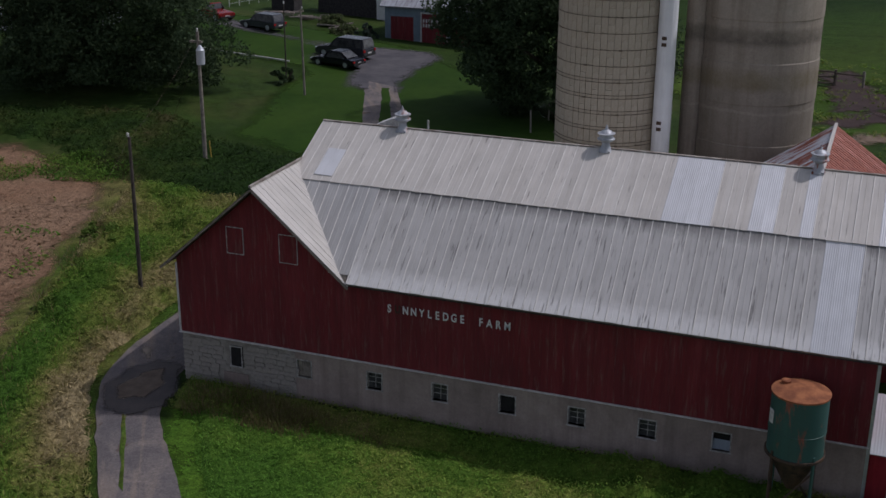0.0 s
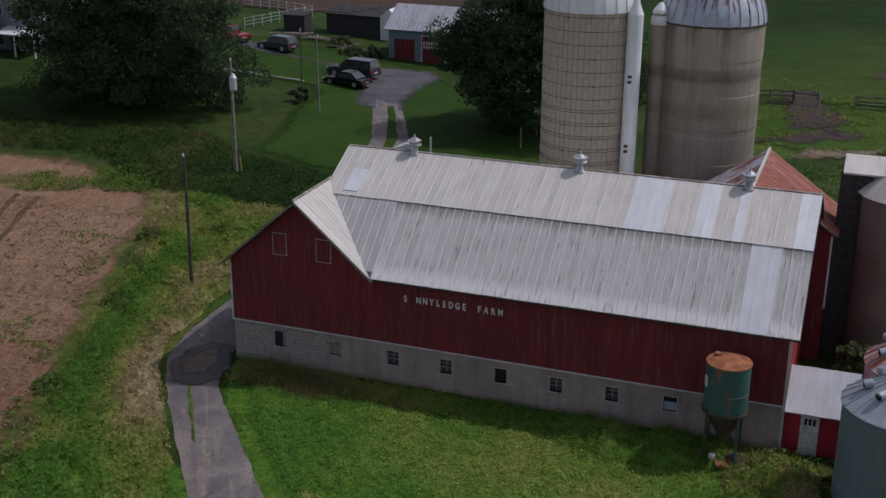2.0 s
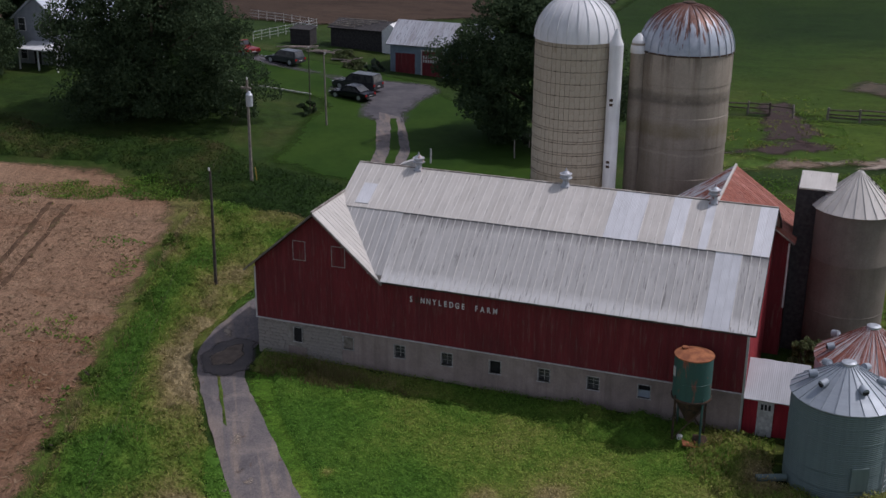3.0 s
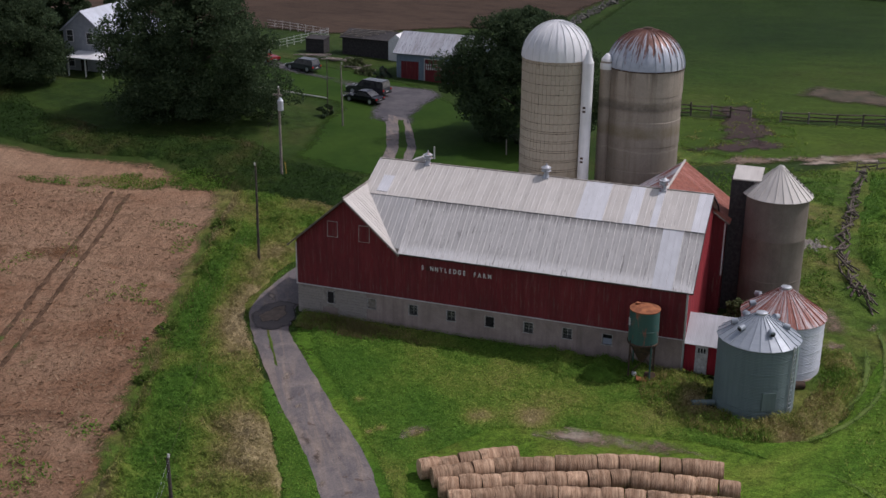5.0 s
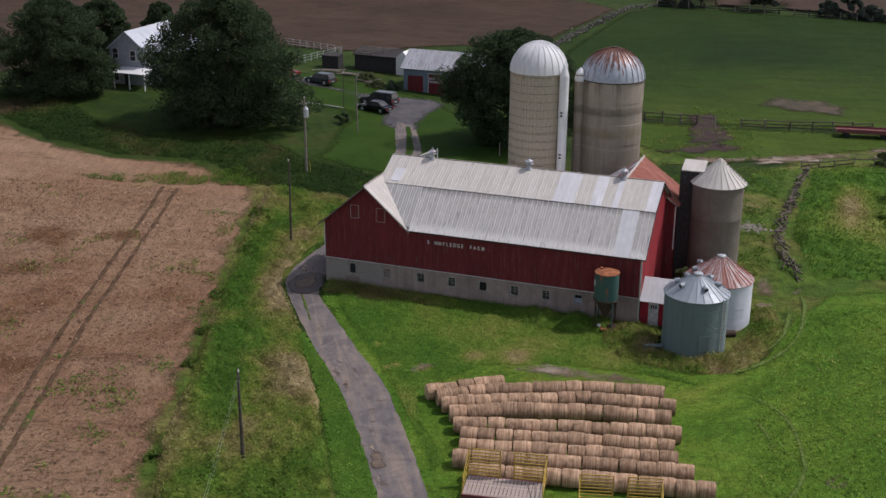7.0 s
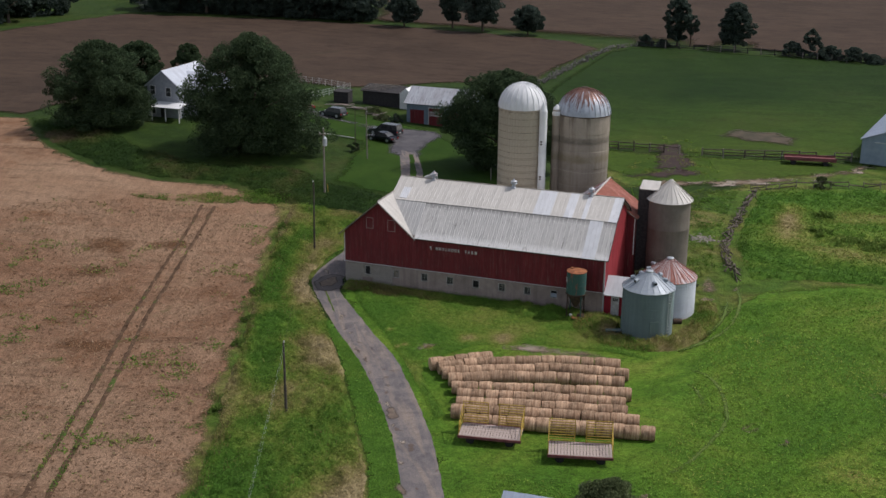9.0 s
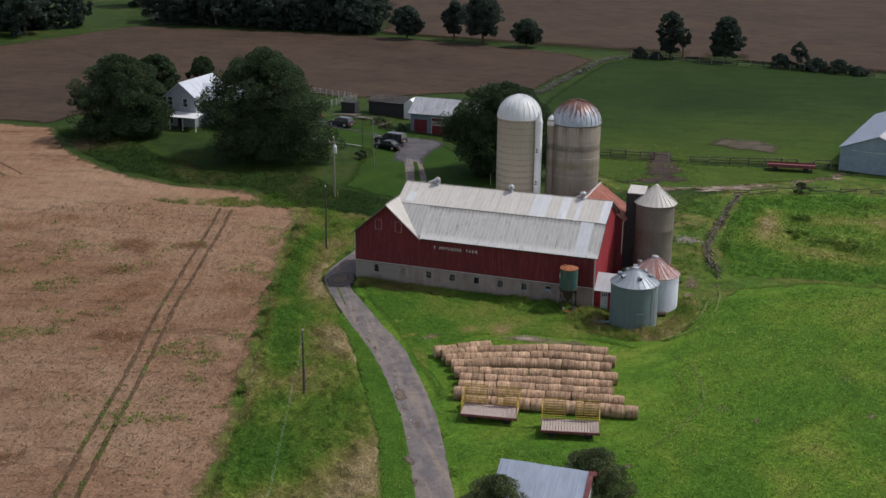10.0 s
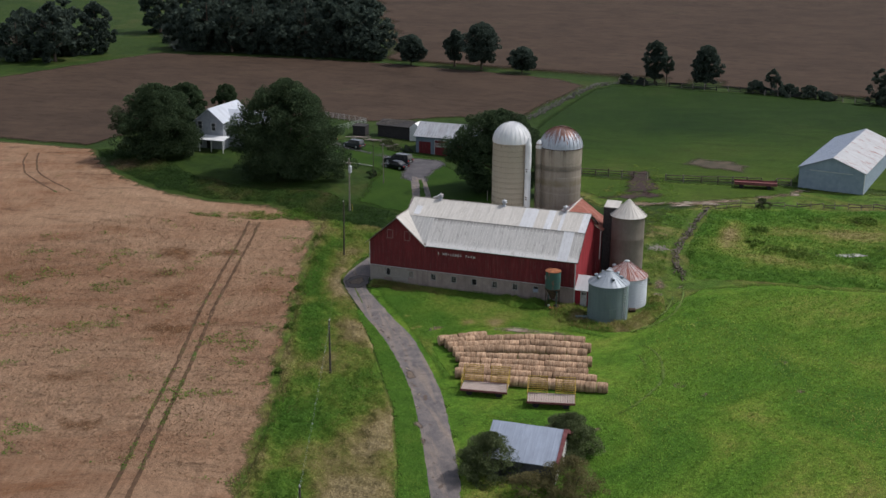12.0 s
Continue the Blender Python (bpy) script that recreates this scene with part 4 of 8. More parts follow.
ribbon("road", [((34, -130), (38, -130)), ((18, -80), (22, -80)), ((7, -45), (11, -45)), ((3.9, -20), (6.8, -19)), ((0.6, -9.9), (3.3, -8.8)), ((-4.1, 0.2), (-1.1, 1.0)), ((-8.6, 9.2), (-5.9, 10.8)), ((-12.9, 16.2), (-9.9, 17.3)), ((-17.7, 22.9), (-14.6, 24.3)), ((-22.0, 27.8), (-18.6, 28.6)), ((-27.0, 34.2), (-23.6, 34.4)), ((-30.0, 38.3), (-26.4, 37.6)), ((-31.2, 41), (-27.7, 40.5)), ((-31.4, 45), (-28, 46)), ((-30.8, 52), (-27.8, 52)), ((-31.5, 62), (-28.5, 62)), ((-34, 72), (-31, 72)), ((-36.2, 80), (-33.2, 81)), ((-41.5, 92.4), (-38.2, 91.4))],
       0.1, M["road"], "worn grey gravel farm lane with potholes", "road")
patch("driveway", [(-42.2, 88.6), (-35.6, 87.6), (-37.6, 92.4), (-38.0, 97), (-37.6, 103.2), (-40, 105.6), (-46, 104.4), (-52.6, 103.6), (-57, 105.5), (-62, 108), (-68, 109), (-68, 105.5), (-60, 103), (-52.6, 101.4), (-49.6, 100.2), (-49.5, 97), (-47.8, 94.2), (-44.5, 94.5)],
      0.09, M["drive"], "grey gravel farmyard driveway", "driveway", 0.6, 0.25, 1.5)
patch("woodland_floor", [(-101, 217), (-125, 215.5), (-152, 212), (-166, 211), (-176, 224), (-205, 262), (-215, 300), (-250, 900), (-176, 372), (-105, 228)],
      0.2, M["forest_floor"], "ground under the far woods, tree shade painted in", "woodland", 2.0, 0.8, 4.0, 5.0, 3.0)


# ---- roof sheets and boards ----
def sheet_mesh(name, length, width, material, ribs=0, rise=0.02):
    """One ribbed roofing sheet: x across, y up the slope, z out of the roof."""
    xs = []
    for k in range(ribs):
        c = (k + 0.5) * width / ribs
        xs += [(c - 0.03, 0.0), (c - 0.012, rise), (c + 0.012, rise), (c + 0.03, 0.0)]
    if not ribs:
        xs = [(width * 0.5 - 0.012, 0.0), (width * 0.5 - 0.005, rise * 0.6), (width * 0.5 + 0.005, rise * 0.6), (width * 0.5 + 0.012, 0.0)]
    xs = [(0.0, 0.0), (0.008, rise), (0.03, rise), (0.04, 0.0)] + xs + [(width - 0.004, 0.0)]
    v, f = [], []
    for y in (0.0, length):
        v += [(x, y, z) for x, z in xs]
    n = len(xs)
    for i in range(n - 1):
        f.append((i, i + 1, n + i + 1, n + i))
    v += [(x, 0.0, -0.025) for x, z in xs]
    for i in range(n - 1):
        f.append((2 * n + i, 2 * n + i + 1, i + 1, i))
    me = raw_mesh(name, v, f, material)
    # edge rib faces take the lighter glint colour
    me.materials.append(M["seam"] if material in (M["tin"], M["tin_lower"], M["tin_dark"]) else material)
    for k in range(3):
        me.polygons[k].material_index = 1
    return me


def slope(parent, a, b, up, width, material, special=None, name="roof_sheet", ribs=0, jitter=0.006, seed=1):
    """Sheets laid side by side from a to b (the eave line), each reaching by the vector up."""
    a, b, up = Vector(a), Vector(b), Vector(up)
    run = b - a
    n = max(1, round(run.length / width))
    w = run.length / n
    ex, ey = run.normalized(), up.normalized()
    ez = ex.cross(ey)
    rot = Matrix((ex, ey, ez)).transposed().to_4x4()
    meshes = {}
    rng = random.Random(seed)
    for i in range(n):
        mat_i, l0, l1 = material, 0.0, 1.0
        if special and i in special:
            mat_i = special[i]
        if mat_i.name not in meshes:
            meshes[mat_i.name] = sheet_mesh(name, up.length, w, mat_i, 6 if mat_i == M["tin_new"] else ribs, 0.006 if mat_i == M["tin_new"] else 0.02)
        at = Matrix.Translation(a + ex * (w * i) + ez * rng.uniform(0, jitter) + ey * rng.uniform(-0.012, 0.012)) @ rot
        part(name, meshes[mat_i.name], None, parent, "", at)


def boards(parent, x0, x1, low, high, y, material, width=0.28, name="board", seed=2, axis="x", face=-1):
    """Upright boards along a wall; low and high give the ends of each board by its place."""
    n = max(1, round((x1 - x0) / width))
    w = (x1 - x0) / n
    rng = random.Random(seed)
    for i in range(n):
        a, b = x0 + w * i + 0.002, x0 + w * (i + 1) - 0.002
        d = rng.uniform(0.02, 0.026)
        za, zb, ha, hb = low(a), low(b), high(a), high(b)
        if min(ha - za, hb - zb) < 0.03:
            continue
        v = []
        for off in (0.0, face * d):
            for u, z in ((a, za), (b, zb), (b, hb), (a, ha)):
                v.append((u, y + off, z) if axis == "x" else (y + off, u, z))
        f = [(4, 5, 6, 7), (0, 4, 7, 3), (1, 2, 6, 5), (3, 7, 6, 2), (0, 1, 5, 4), (0, 3, 2, 1)]
        part(name, raw_mesh(name, v, f, material), None, parent)


# ---- the barn ----
EAVE, BREAK, RIDGE = (40.55, 5.98), (44.15, 9.05), (47.4, 10.72)
X0, X1, WX = -23.2, 1.62, -27.25
barn = thing("barn", (0, 0, 0), "large red gambrel-roofed bank barn on a stone and concrete foundation", "barn")

core = bmesh.new()
prism(core, [(41.05, 2.42), (41.05, 5.55), (44.2, 8.85), (47.4, 10.5), (50.6, 8.85), (53.7, 5.55), (53.7, 2.42)], -1.25, 23.0)
for v in core.verts:
    v.co = (-v.co.y, v.co.x, v.co.z)
bmesh.ops.recalc_face_normals(core, faces=core.faces)
part("wall", core, M["red_end_lit"], barn, "red boarded barn walls")
wing = bmesh.new()
prism(wing, [(-27.2, 2.42), (-27.2, 5.75), (-23.2, 9.2), (-19.1, 5.8), (-19.1, 2.42)], 41.06, 48.0)
bmesh.ops.recalc_face_normals(wing, faces=wing.faces)
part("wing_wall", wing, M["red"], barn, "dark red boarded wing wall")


def top_front(x):
    if x < -23.15:
        return 9.32 - (-23.15 - x) * 0.86
    if x < -19.2:
        return 9.32 - (x + 23.15) * 0.86
    return 5.9


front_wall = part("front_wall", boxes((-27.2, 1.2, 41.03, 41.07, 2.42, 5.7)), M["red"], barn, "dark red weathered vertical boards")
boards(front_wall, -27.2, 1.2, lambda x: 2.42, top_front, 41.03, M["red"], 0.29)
end_wall = part("end_wall", boxes((1.2, 1.26, 41.03, 53.7, 2.42, 5.55)), M["red_end_lit"], barn, "red gable end boards, brightened for sunlight")


def top_end(y):
    d = abs(y - 47.4)
    return 10.5 - d * 0.514 if d < 3.2 else 8.85 - (d - 3.2) * 1.05


boards(end_wall, 41.05, 53.7, lambda y: 0.5, top_end, 1.262, M["red_end_lit"], 0.3, seed=5, axis="y", face=1)

NEW, TIN, TIND = M["tin_new"], M["tin"], M["tin_dark"]
lower = Vector((0, BREAK[0] - EAVE[0], BREAK[1] - EAVE[1]))
upper = Vector((0, RIDGE[0] - BREAK[0] + 0.02, RIDGE[1] - BREAK[1] + 0.01))


def slab(points, thick=0.06):
    """A thin deck through coplanar points, its underside below."""
    bm = bmesh.new()
    top = [bm.verts.new(p) for p in points]
    f = bm.faces.new(top)
    f.normal_update()
    nrm = f.normal if f.normal.z > 0 else -f.normal
    low = [bm.verts.new(Vector(p) - nrm * thick) for p in points]
    bm.faces.new(low[::-1])
    for i in range(len(top)):
        j = (i + 1) % len(top)
        bm.faces.new((top[i], low[i], low[j], top[j]))
    bmesh.ops.recalc_face_normals(bm, faces=bm.faces)
    return bm


def merge(*bms):
    out = bmesh.new()
    for b in bms:
        me = bpy.data.meshes.new("tmp")
        b.to_mesh(me)
        b.free()
        out.from_mesh(me)
        bpy.data.meshes.remove(me)
    return out


BACK = 2 * RIDGE[0]
lift = Vector((0, 0, 0.03))
deck_low = part("lower_roof", slab([(-19.05, EAVE[0] + 0.02, EAVE[1] - 0.04), (X1 - 0.03, EAVE[0] + 0.02, EAVE[1] - 0.04), (X1 - 0.03, BREAK[0], BREAK[1] - 0.04), (-22.7, BREAK[0], BREAK[1] - 0.04)]), M["timber"], barn, "lower slope of weathered tin roofing")
deck_up = part("upper_roof", slab([(X0 + 0.03, BREAK[0], BREAK[1] - 0.03), (X1 - 0.03, BREAK[0], BREAK[1] - 0.03), (X1 - 0.03, RIDGE[0], RIDGE[1] - 0.05), (X0 + 0.03, RIDGE[0], RIDGE[1] - 0.05)]), M["timber"], barn, "upper slope of pale weathered tin roofing")
part("rear_roof", merge(slab([(X0, RIDGE[0], RIDGE[1] - 0.02), (X1, RIDGE[0], RIDGE[1] - 0.02), (X1, BACK - BREAK[0], BREAK[1]), (X0, BACK - BREAK[0], BREAK[1])]),
                        slab([(X0, BACK - BREAK[0], BREAK[1]), (X1, BACK - BREAK[0], BREAK[1]), (X1, BACK - EAVE[0], EAVE[1]), (X0, BACK - EAVE[0], EAVE[1])])), M["tin"], barn)

n_up = round((X1 - X0) / 0.47)
w_up = (X1 - X0) / n_up


def up_index(x):
    return int((x - X0) / w_up)


newer = {i: NEW for a, b in ((-7.0, -5.8), (-3.75, -3.15), (-2.1, -1.75), (0.85, 1.5)) for i in range(up_index(a), up_index(b) + 1)}
slope(deck_up, (X0, BREAK[0] - 0.12, BREAK[1] - 0.06 + 0.02), (X1, BREAK[0] - 0.12, BREAK[1] - 0.06 + 0.02), upper * 1.035, 0.47, TIN, newer, seed=4)
slope(deck_low, (-19.05, *EAVE), (X1, *EAVE), lower, 0.46, M["tin_lower"], {k: NEW for k in (39, 40, 41)}, seed=7)
# sheets that run into the valley start higher up
for i in range(9):
    x = -19.05 - 0.46 * (i + 1)
    zv = 9.5 - 0.877 * (x + 0.46 + 23.2) - 0.25
    u = max(0.08, (zv - EAVE[1]) / (BREAK[1] - EAVE[1]))
    if u < 0.97:
        p = Vector((x, *EAVE)) + lower * u
        slope(deck_low, p, p + Vector((0.46, 0, 0)), lower * (1 - u), 0.46, M["tin_dark"], None, seed=i)
pa = Vector((-22.2, BREAK[0], BREAK[1])) + upper * 0.05 + Vector((0, -0.02, 0.05))
slope(deck_up, pa, pa + Vector((0.86, 0, 0)), upper * 0.46, 0.43, NEW, None, "patch_sheet")
rc = bmesh.new()
beam(rc, (X0, RIDGE[0], RIDGE[1] + 0.02), (X1, RIDGE[0], RIDGE[1] + 0.02), 0.17, 0.06)
part("ridge_cap", rc, M["cap"], barn, "stained folded ridge cap")
part("rake_trim", merge(beams(((X1 - 0.02, EAVE[0], EAVE[1] - 0.08), (X1 - 0.02, BREAK[0], BREAK[1] - 0.08)), ((X1 - 0.02, BREAK[0], BREAK[1] - 0.08), (X1 - 0.02, RIDGE[0], RIDGE[1] - 0.1)), w=0.12),
                        beams(((X1 - 0.02, BACK - EAVE[0], EAVE[1] - 0.08), (X1 - 0.02, BACK - BREAK[0], BREAK[1] - 0.08)), ((X1 - 0.02, BACK - BREAK[0], BREAK[1] - 0.08), (X1 - 0.02, RIDGE[0], RIDGE[1] - 0.1)), w=0.12)), M["timber_dark"], barn)
part("eave_board", boxes((-19.0, X1 - 0.02, EAVE[0] + 0.1, EAVE[0] + 0.14, EAVE[1] - 0.16, EAVE[1] - 0.01)), M["timber_dark"], barn, "dark weathered eave board")

# wing roof
wing_r = part("wing_roof", slab([(-19.02, 40.62, 5.8), (-23.2, 40.62, 9.43), (-23.2, 45.1, 9.43), (-19.02, 45.1, 5.8)]), M["timber"], barn, "pale tin roof of the front wing")
slope(wing_r, (-18.98, 40.58, 5.82), (-18.98, 45.2, 5.82), (-4.24, 0, 3.69), 0.66, M["tin"], None, seed=11)
wing_l = part("wing_roof", slab([(-27.72, 40.62, 5.52), (-27.72, 48.3, 5.52), (-23.2, 48.3, 9.43), (-23.2, 40.62, 9.43)]), M["timber"], barn)
slope(wing_l, (-27.74, 48.3, 5.53), (-27.74, 40.58, 5.53), (4.56, 0, 3.96), 0.7, M["tin_dark"], None, seed=12)
part("rake_trim", beams(((-18.98, 40.6, 5.72), (-23.2, 40.6, 9.4)), ((-27.75, 40.6, 5.44), (-23.2, 40.6, 9.4)), w=0.09), M["timber"], barn, "grey weathered rake boards")
part("ridge_cap", beams(((-23.2, 40.55, 9.55), (-23.2, 45.2, 9.55)), w=0.11), M["cap"], barn, "stained wing ridge cap")

# rear wing with the rusted roof
rw = bmesh.new()
prism(rw, [(-5.7, 0.5), (-5.7, 7.7), (-1.7, 10.45), (2.2, 7.7), (2.2, 0.5)], 50.9, 55.3)
bmesh.ops.recalc_face_normals(rw, faces=rw.faces)
part("rear_wing_wall", rw, M["red"], barn, "dark red rear wing wall")
rr = part("rear_wing_roof", slab([(-1.7, 47.3, 10.55), (1.2, 47.3, 8.52), (1.2, 50.6, 8.52), (2.5, 50.6, 7.62), (2.5, 55.55, 7.62), (-1.7, 55.55, 10.55)]), M["timber"], barn, "rust-red tin roof of the rear wing")
slope(rr, (2.52, 50.7, 7.64), (2.52, 55.6, 7.64), (-4.24, 0, 2.98), 0.7, M["tin_rust"], None, seed=21)
slope(rr, (1.2, 47.4, 8.57), (1.2, 50.7, 8.57), (-2.92, 0, 2.05), 0.7, M["tin_rust"], None, seed=22)
rl = part("rear_wing_roof", slab([(-1.7, 47.3, 10.55), (-1.7, 55.55, 10.55), (-5.95, 55.55, 7.62), (-5.95, 47.3, 7.62)]), M["timber"], barn)
slope(rl, (-5.97, 55.6, 7.64), (-5.97, 47.3, 7.64), (4.28, 0, 2.98), 0.7, M["tin_patchy"], None, seed=23)
part("ridge_cap", beams(((-1.7, 47.5, 10.64), (-1.7, 55.6, 10.64)), w=0.16), M["tin"], barn)
part("corner_trim", boxes((2.14, 2.24, 50.8, 50.98, 3.6, 7.6)), M["white_worn"], barn, "peeling white corner board")

# foundation
found = part("foundation", boxes((-27.2, 1.2, 41.25, 53.7, -1.0, 2.42), (-27.2, -21.68, 41.08, 41.26, -1.0, 2.42)), M["mortar"], barn, "stone and rendered concrete foundation")
WINS = [(-24.53, 1.2, 2.14, 0.6)] + [(x, 1.25, 2.05, 0.74) for x in (-21.28, -18.05, -15.17, -12.3, -9.47, -6.7, -3.9)]
cw = bmesh.new()
xs_w = [-21.68] + [v for x, a, b, w in WINS[1:] for v in (x - w / 2, x + w / 2)] + [1.2]
zs_w = [-1.0, 1.25, 2.05, 2.42]
grid = [[cw.verts.new((x, 41.0, z)) for x in xs_w] for z in zs_w]
for j in range(3):
    for i in range(len(xs_w) - 1):
        if not (j == 1 and i % 2 == 1):
            cw.faces.new((grid[j][i], grid[j][i + 1], grid[j + 1][i + 1], grid[j + 1][i]))
ext = bmesh.ops.extrude_face_region(cw, geom=list(cw.faces))
for v in ext["geom"]:
    if isinstance(v, bmesh.types.BMVert):
        v.co.y += 0.25
bmesh.ops.recalc_face_normals(cw, faces=cw.faces)
part("rendered_wall", cw, M["concrete"], found, "stained grey concrete rendering")
rng = random.Random(8)
for k, (x, a, b, w) in enumerate(WINS):
    win = part("window", boxes((x - w / 2, x + w / 2, 41.0 if k == 0 else 41.17, 41.05 if k == 0 else 41.2, a, b)), M["dark"] if k in (0, 4, 7) else M["glass"], barn, ("dark open window hole" if k in (0, 4, 7) else "boarded grey window" if k == 1 else "dusty six-pane basement window"))
    t = 0.05
    part("frame", boxes((x - w / 2, x - w / 2 + t, 40.98, 41.18, a, b), (x + w / 2 - t, x + w / 2, 40.98, 41.18, a, b), (x - w / 2 + t, x + w / 2 - t, 40.98, 41.18, b - t, b), (x - w / 2 - 0.03, x + w / 2 + 0.03, 40.96, 41.18, a - 0.06, a)), M["frame_grey"], win)
    if k in (2, 3, 5, 6):
        part("glazing_bar", boxes((x - 0.01, x + 0.01, 41.13, 41.17, a, b - t), *[(x - w / 2 + t, x + w / 2 - t, 41.14, 41.165, z, z + 0.016) for z in (a + (b - a) * 0.33, a + (b - a) * 0.62)]), M["frame_grey"], win)
    if k == 1:
        part("shutter", boxes(*[(x - w / 2 + t + j * 0.2, x - w / 2 + t + j * 0.2 + 0.19, 41.1, 41.13, a, b - t) for j in range(3)]), M["timber"], win)
    if k == 7:
        part("pane", boxes((x - w / 2 + t, x + w / 2 - t, 41.12, 41.135, a, a + 0.42)), M["tin_blue"], win, "pale loose lower pane")
part("hatch", boxes((-25.2, -24.0, 41.0, 41.05, 0.2, 0.85)), M["concrete"], found, "bricked-up low opening")
part("drip_board", boxes((-27.25, 1.25, 40.9, 41.0, 2.41, 2.45)), M["white_worn"], barn, "white drip board over the foundation")
part("corner_trim", boxes((-27.27, -27.18, 40.98, 41.1, 2.47, 5.6)), M["white_worn"], barn)
part("corner_trim", boxes((1.18, 1.3, 40.96, 41.1, 0.2, 5.7)), M["steel"], barn, "pale grey corner board")
# shuttered loft windows
for x, a, b, w in ((-24.27, 6.42, 7.54, 0.74), (-21.8, 6.32, 7.5, 0.78)):
    lw = part("loft_window", boxes((x - w / 2, x + w / 2, 40.985, 41.0, a, b)), M["red"], barn, "red shuttered loft window")
    part("frame", boxes((x - w / 2 - 0.035, x - w / 2, 40.97, 41.0, a - 0.035, b + 0.035), (x + w / 2, x + w / 2 + 0.035, 40.97, 41.0, a - 0.035, b + 0.035), (x - w / 2, x + w / 2, 40.97, 41.0, b, b + 0.035), (x - w / 2, x + w / 2, 40.97, 41.0, a - 0.035, a)), M["frame_grey"], lw)
# stones of the exposed foundation
meshes = []
for k in range(14):
    r2 = random.Random(40 + k)
    w, h = r2.uniform(0.3, 0.62), r2.uniform(0.14, 0.25)
    bm = bmesh.new()
    vs = box(bm, 0, w, -0.09, 0.0, 0, h)
    for v in vs:
        v.co += Vector((r2.uniform(-0.03, 0.03), r2.uniform(-0.015, 0.015), r2.uniform(-0.025, 0.025)))
    bmesh.ops.bevel(bm, geom=[e for e in bm.edges if abs(e.verts[0].co.y - e.verts[1].co.y) > 0.05], offset=0.04, segments=1, affect="EDGES")
    meshes.append((w, h, mesh_of("stone", bm, M["stone"])))
z = -0.35
while z < 2.2:
    x = -27.2
    hh = 0.0
    while x < -21.75:
        w, h, me = meshes[rng.randrange(14)]
        cx, cz = x + w / 2, z + h / 2
        if not (abs(cx + 24.53) < 0.52 and 1.02 < cz < 2.3) and not (-25.35 < cx < -23.85 and cz < 0.95) and x + w < -21.4:
            part("stone", me, None, found, "", Matrix.Translation((x, 41.125, z)))
        x += w + 0.025
        hh = max(hh, 0.2)
    z += 0.215

# cupola ventilators
for x in (-19.35, -10.3, -1.85):
    c = thing("roof_ventilator", (x, RIDGE[0] - 0.05, RIDGE[1] - 0.12), "small galvanised ventilator on the barn ridge", "roof ventilator", "ventilators on the ridge")
    c.matrix_basis = c.matrix_basis @ Matrix.Scale(0.78, 4)
    part("saddle", boxes((-0.3, 0.3, -0.34, 0.3, -0.3, 0.1)), M["tin_vent"], c)
    part("pipe", lathed((0.42, 0.02), (0.3, 0.16), (0.22, 0.34), (0.21, 0.52), n=18), M["tin_vent"], c, smooth=True)
    part("louvre_ring", lathed((0.21, 0.5), (0.36, 0.6), (0.46, 0.66), (0.46, 0.72), (0.38, 0.76), (0.36, 0.9), (0.45, 0.94), (0.47, 1.0), (0.3, 1.03), n=20), M["tin_vent"], c, smooth=True)
    part("cap", lathed((0.34, 1.02), (0.25, 1.13), (0.1, 1.2), (0.06, 1.32), (0.015, 1.46), n=16), M["tin_vent"], c, smooth=True)

# pale hood on the rear slope beside a ventilator
hb = bmesh.new()
prism(hb, [(-20.75, RIDGE[1] - 0.6), (-20.75, RIDGE[1] - 0.02), (-19.95, RIDGE[1] + 0.32), (-19.65, RIDGE[1] + 0.36), (-19.65, RIDGE[1] - 0.6)], 47.6, 48.4)
part("hood", hb, M["white_worn"], barn, "pale sheet-metal hood behind the ridge")

# painted lettering
letters = thing("lettering", (0, 0, 0), "white wooden letters fixed to the red barn wall", "lettering")
words = [("S", -17.33), ("U", -16.98), ("N", -16.63), ("N", -16.28), ("Y", -15.93), ("L", -15.6), ("E", -15.27), ("D", -14.92), ("G", -14.57), ("E", -14.23), ("F", -13.45), ("A", -13.1), ("R", -12.74), ("M", -12.36)]
for ch, x in words:
    cu = bpy.data.curves.new("letter", "FONT")
    cu.body, cu.size, cu.extrude, cu.align_x, cu.offset = ch, 0.47, 0.015, "CENTER", 0.008
    tmp = new("letter", cu)
    me = bpy.data.meshes.new_from_object(tmp.evaluated_get(bpy.context.evaluated_depsgraph_get()))
    bpy.data.objects.remove(tmp)
    me.materials.clear()
    me.materials.append(M["iron"] if ch == "U" else M["white"])
    part("letter", me, None, letters, "faded dark letter" if ch == "U" else "", pose(x, 40.97, 4.85, 90, 0, 0) @ Matrix.Diagonal((0.74, 1.0, 1.0, 1.0)))

# small lean-to by the barn's corner
lean = thing("lean_to", (0, 0, 0), "small red lean-to with a shiny tin roof beside the barn", "shed")
lw = bmesh.new()
prism(lw, [(41.15, -0.3), (41.15, 2.3), (42.7, 3.65), (44.2, 2.3), (44.2, -0.3)], -4.2, -1.32)
for v in lw.verts:
    v.co = (-v.co.y, v.co.x, v.co.z)
bmesh.ops.recalc_face_normals(lw, faces=lw.faces)
part("wall", lw, M["red_bright"], lean)
lr = part("roof", merge(slab([(1.3, 40.9, 2.24), (4.4, 40.9, 2.24), (4.4, 42.7, 3.78), (1.3, 42.7, 3.78)]), slab([(1.3, 44.5, 2.24), (4.4, 44.5, 2.24), (4.4, 42.7, 3.78), (1.3, 42.7, 3.78)])), M["tin_new"], lean)
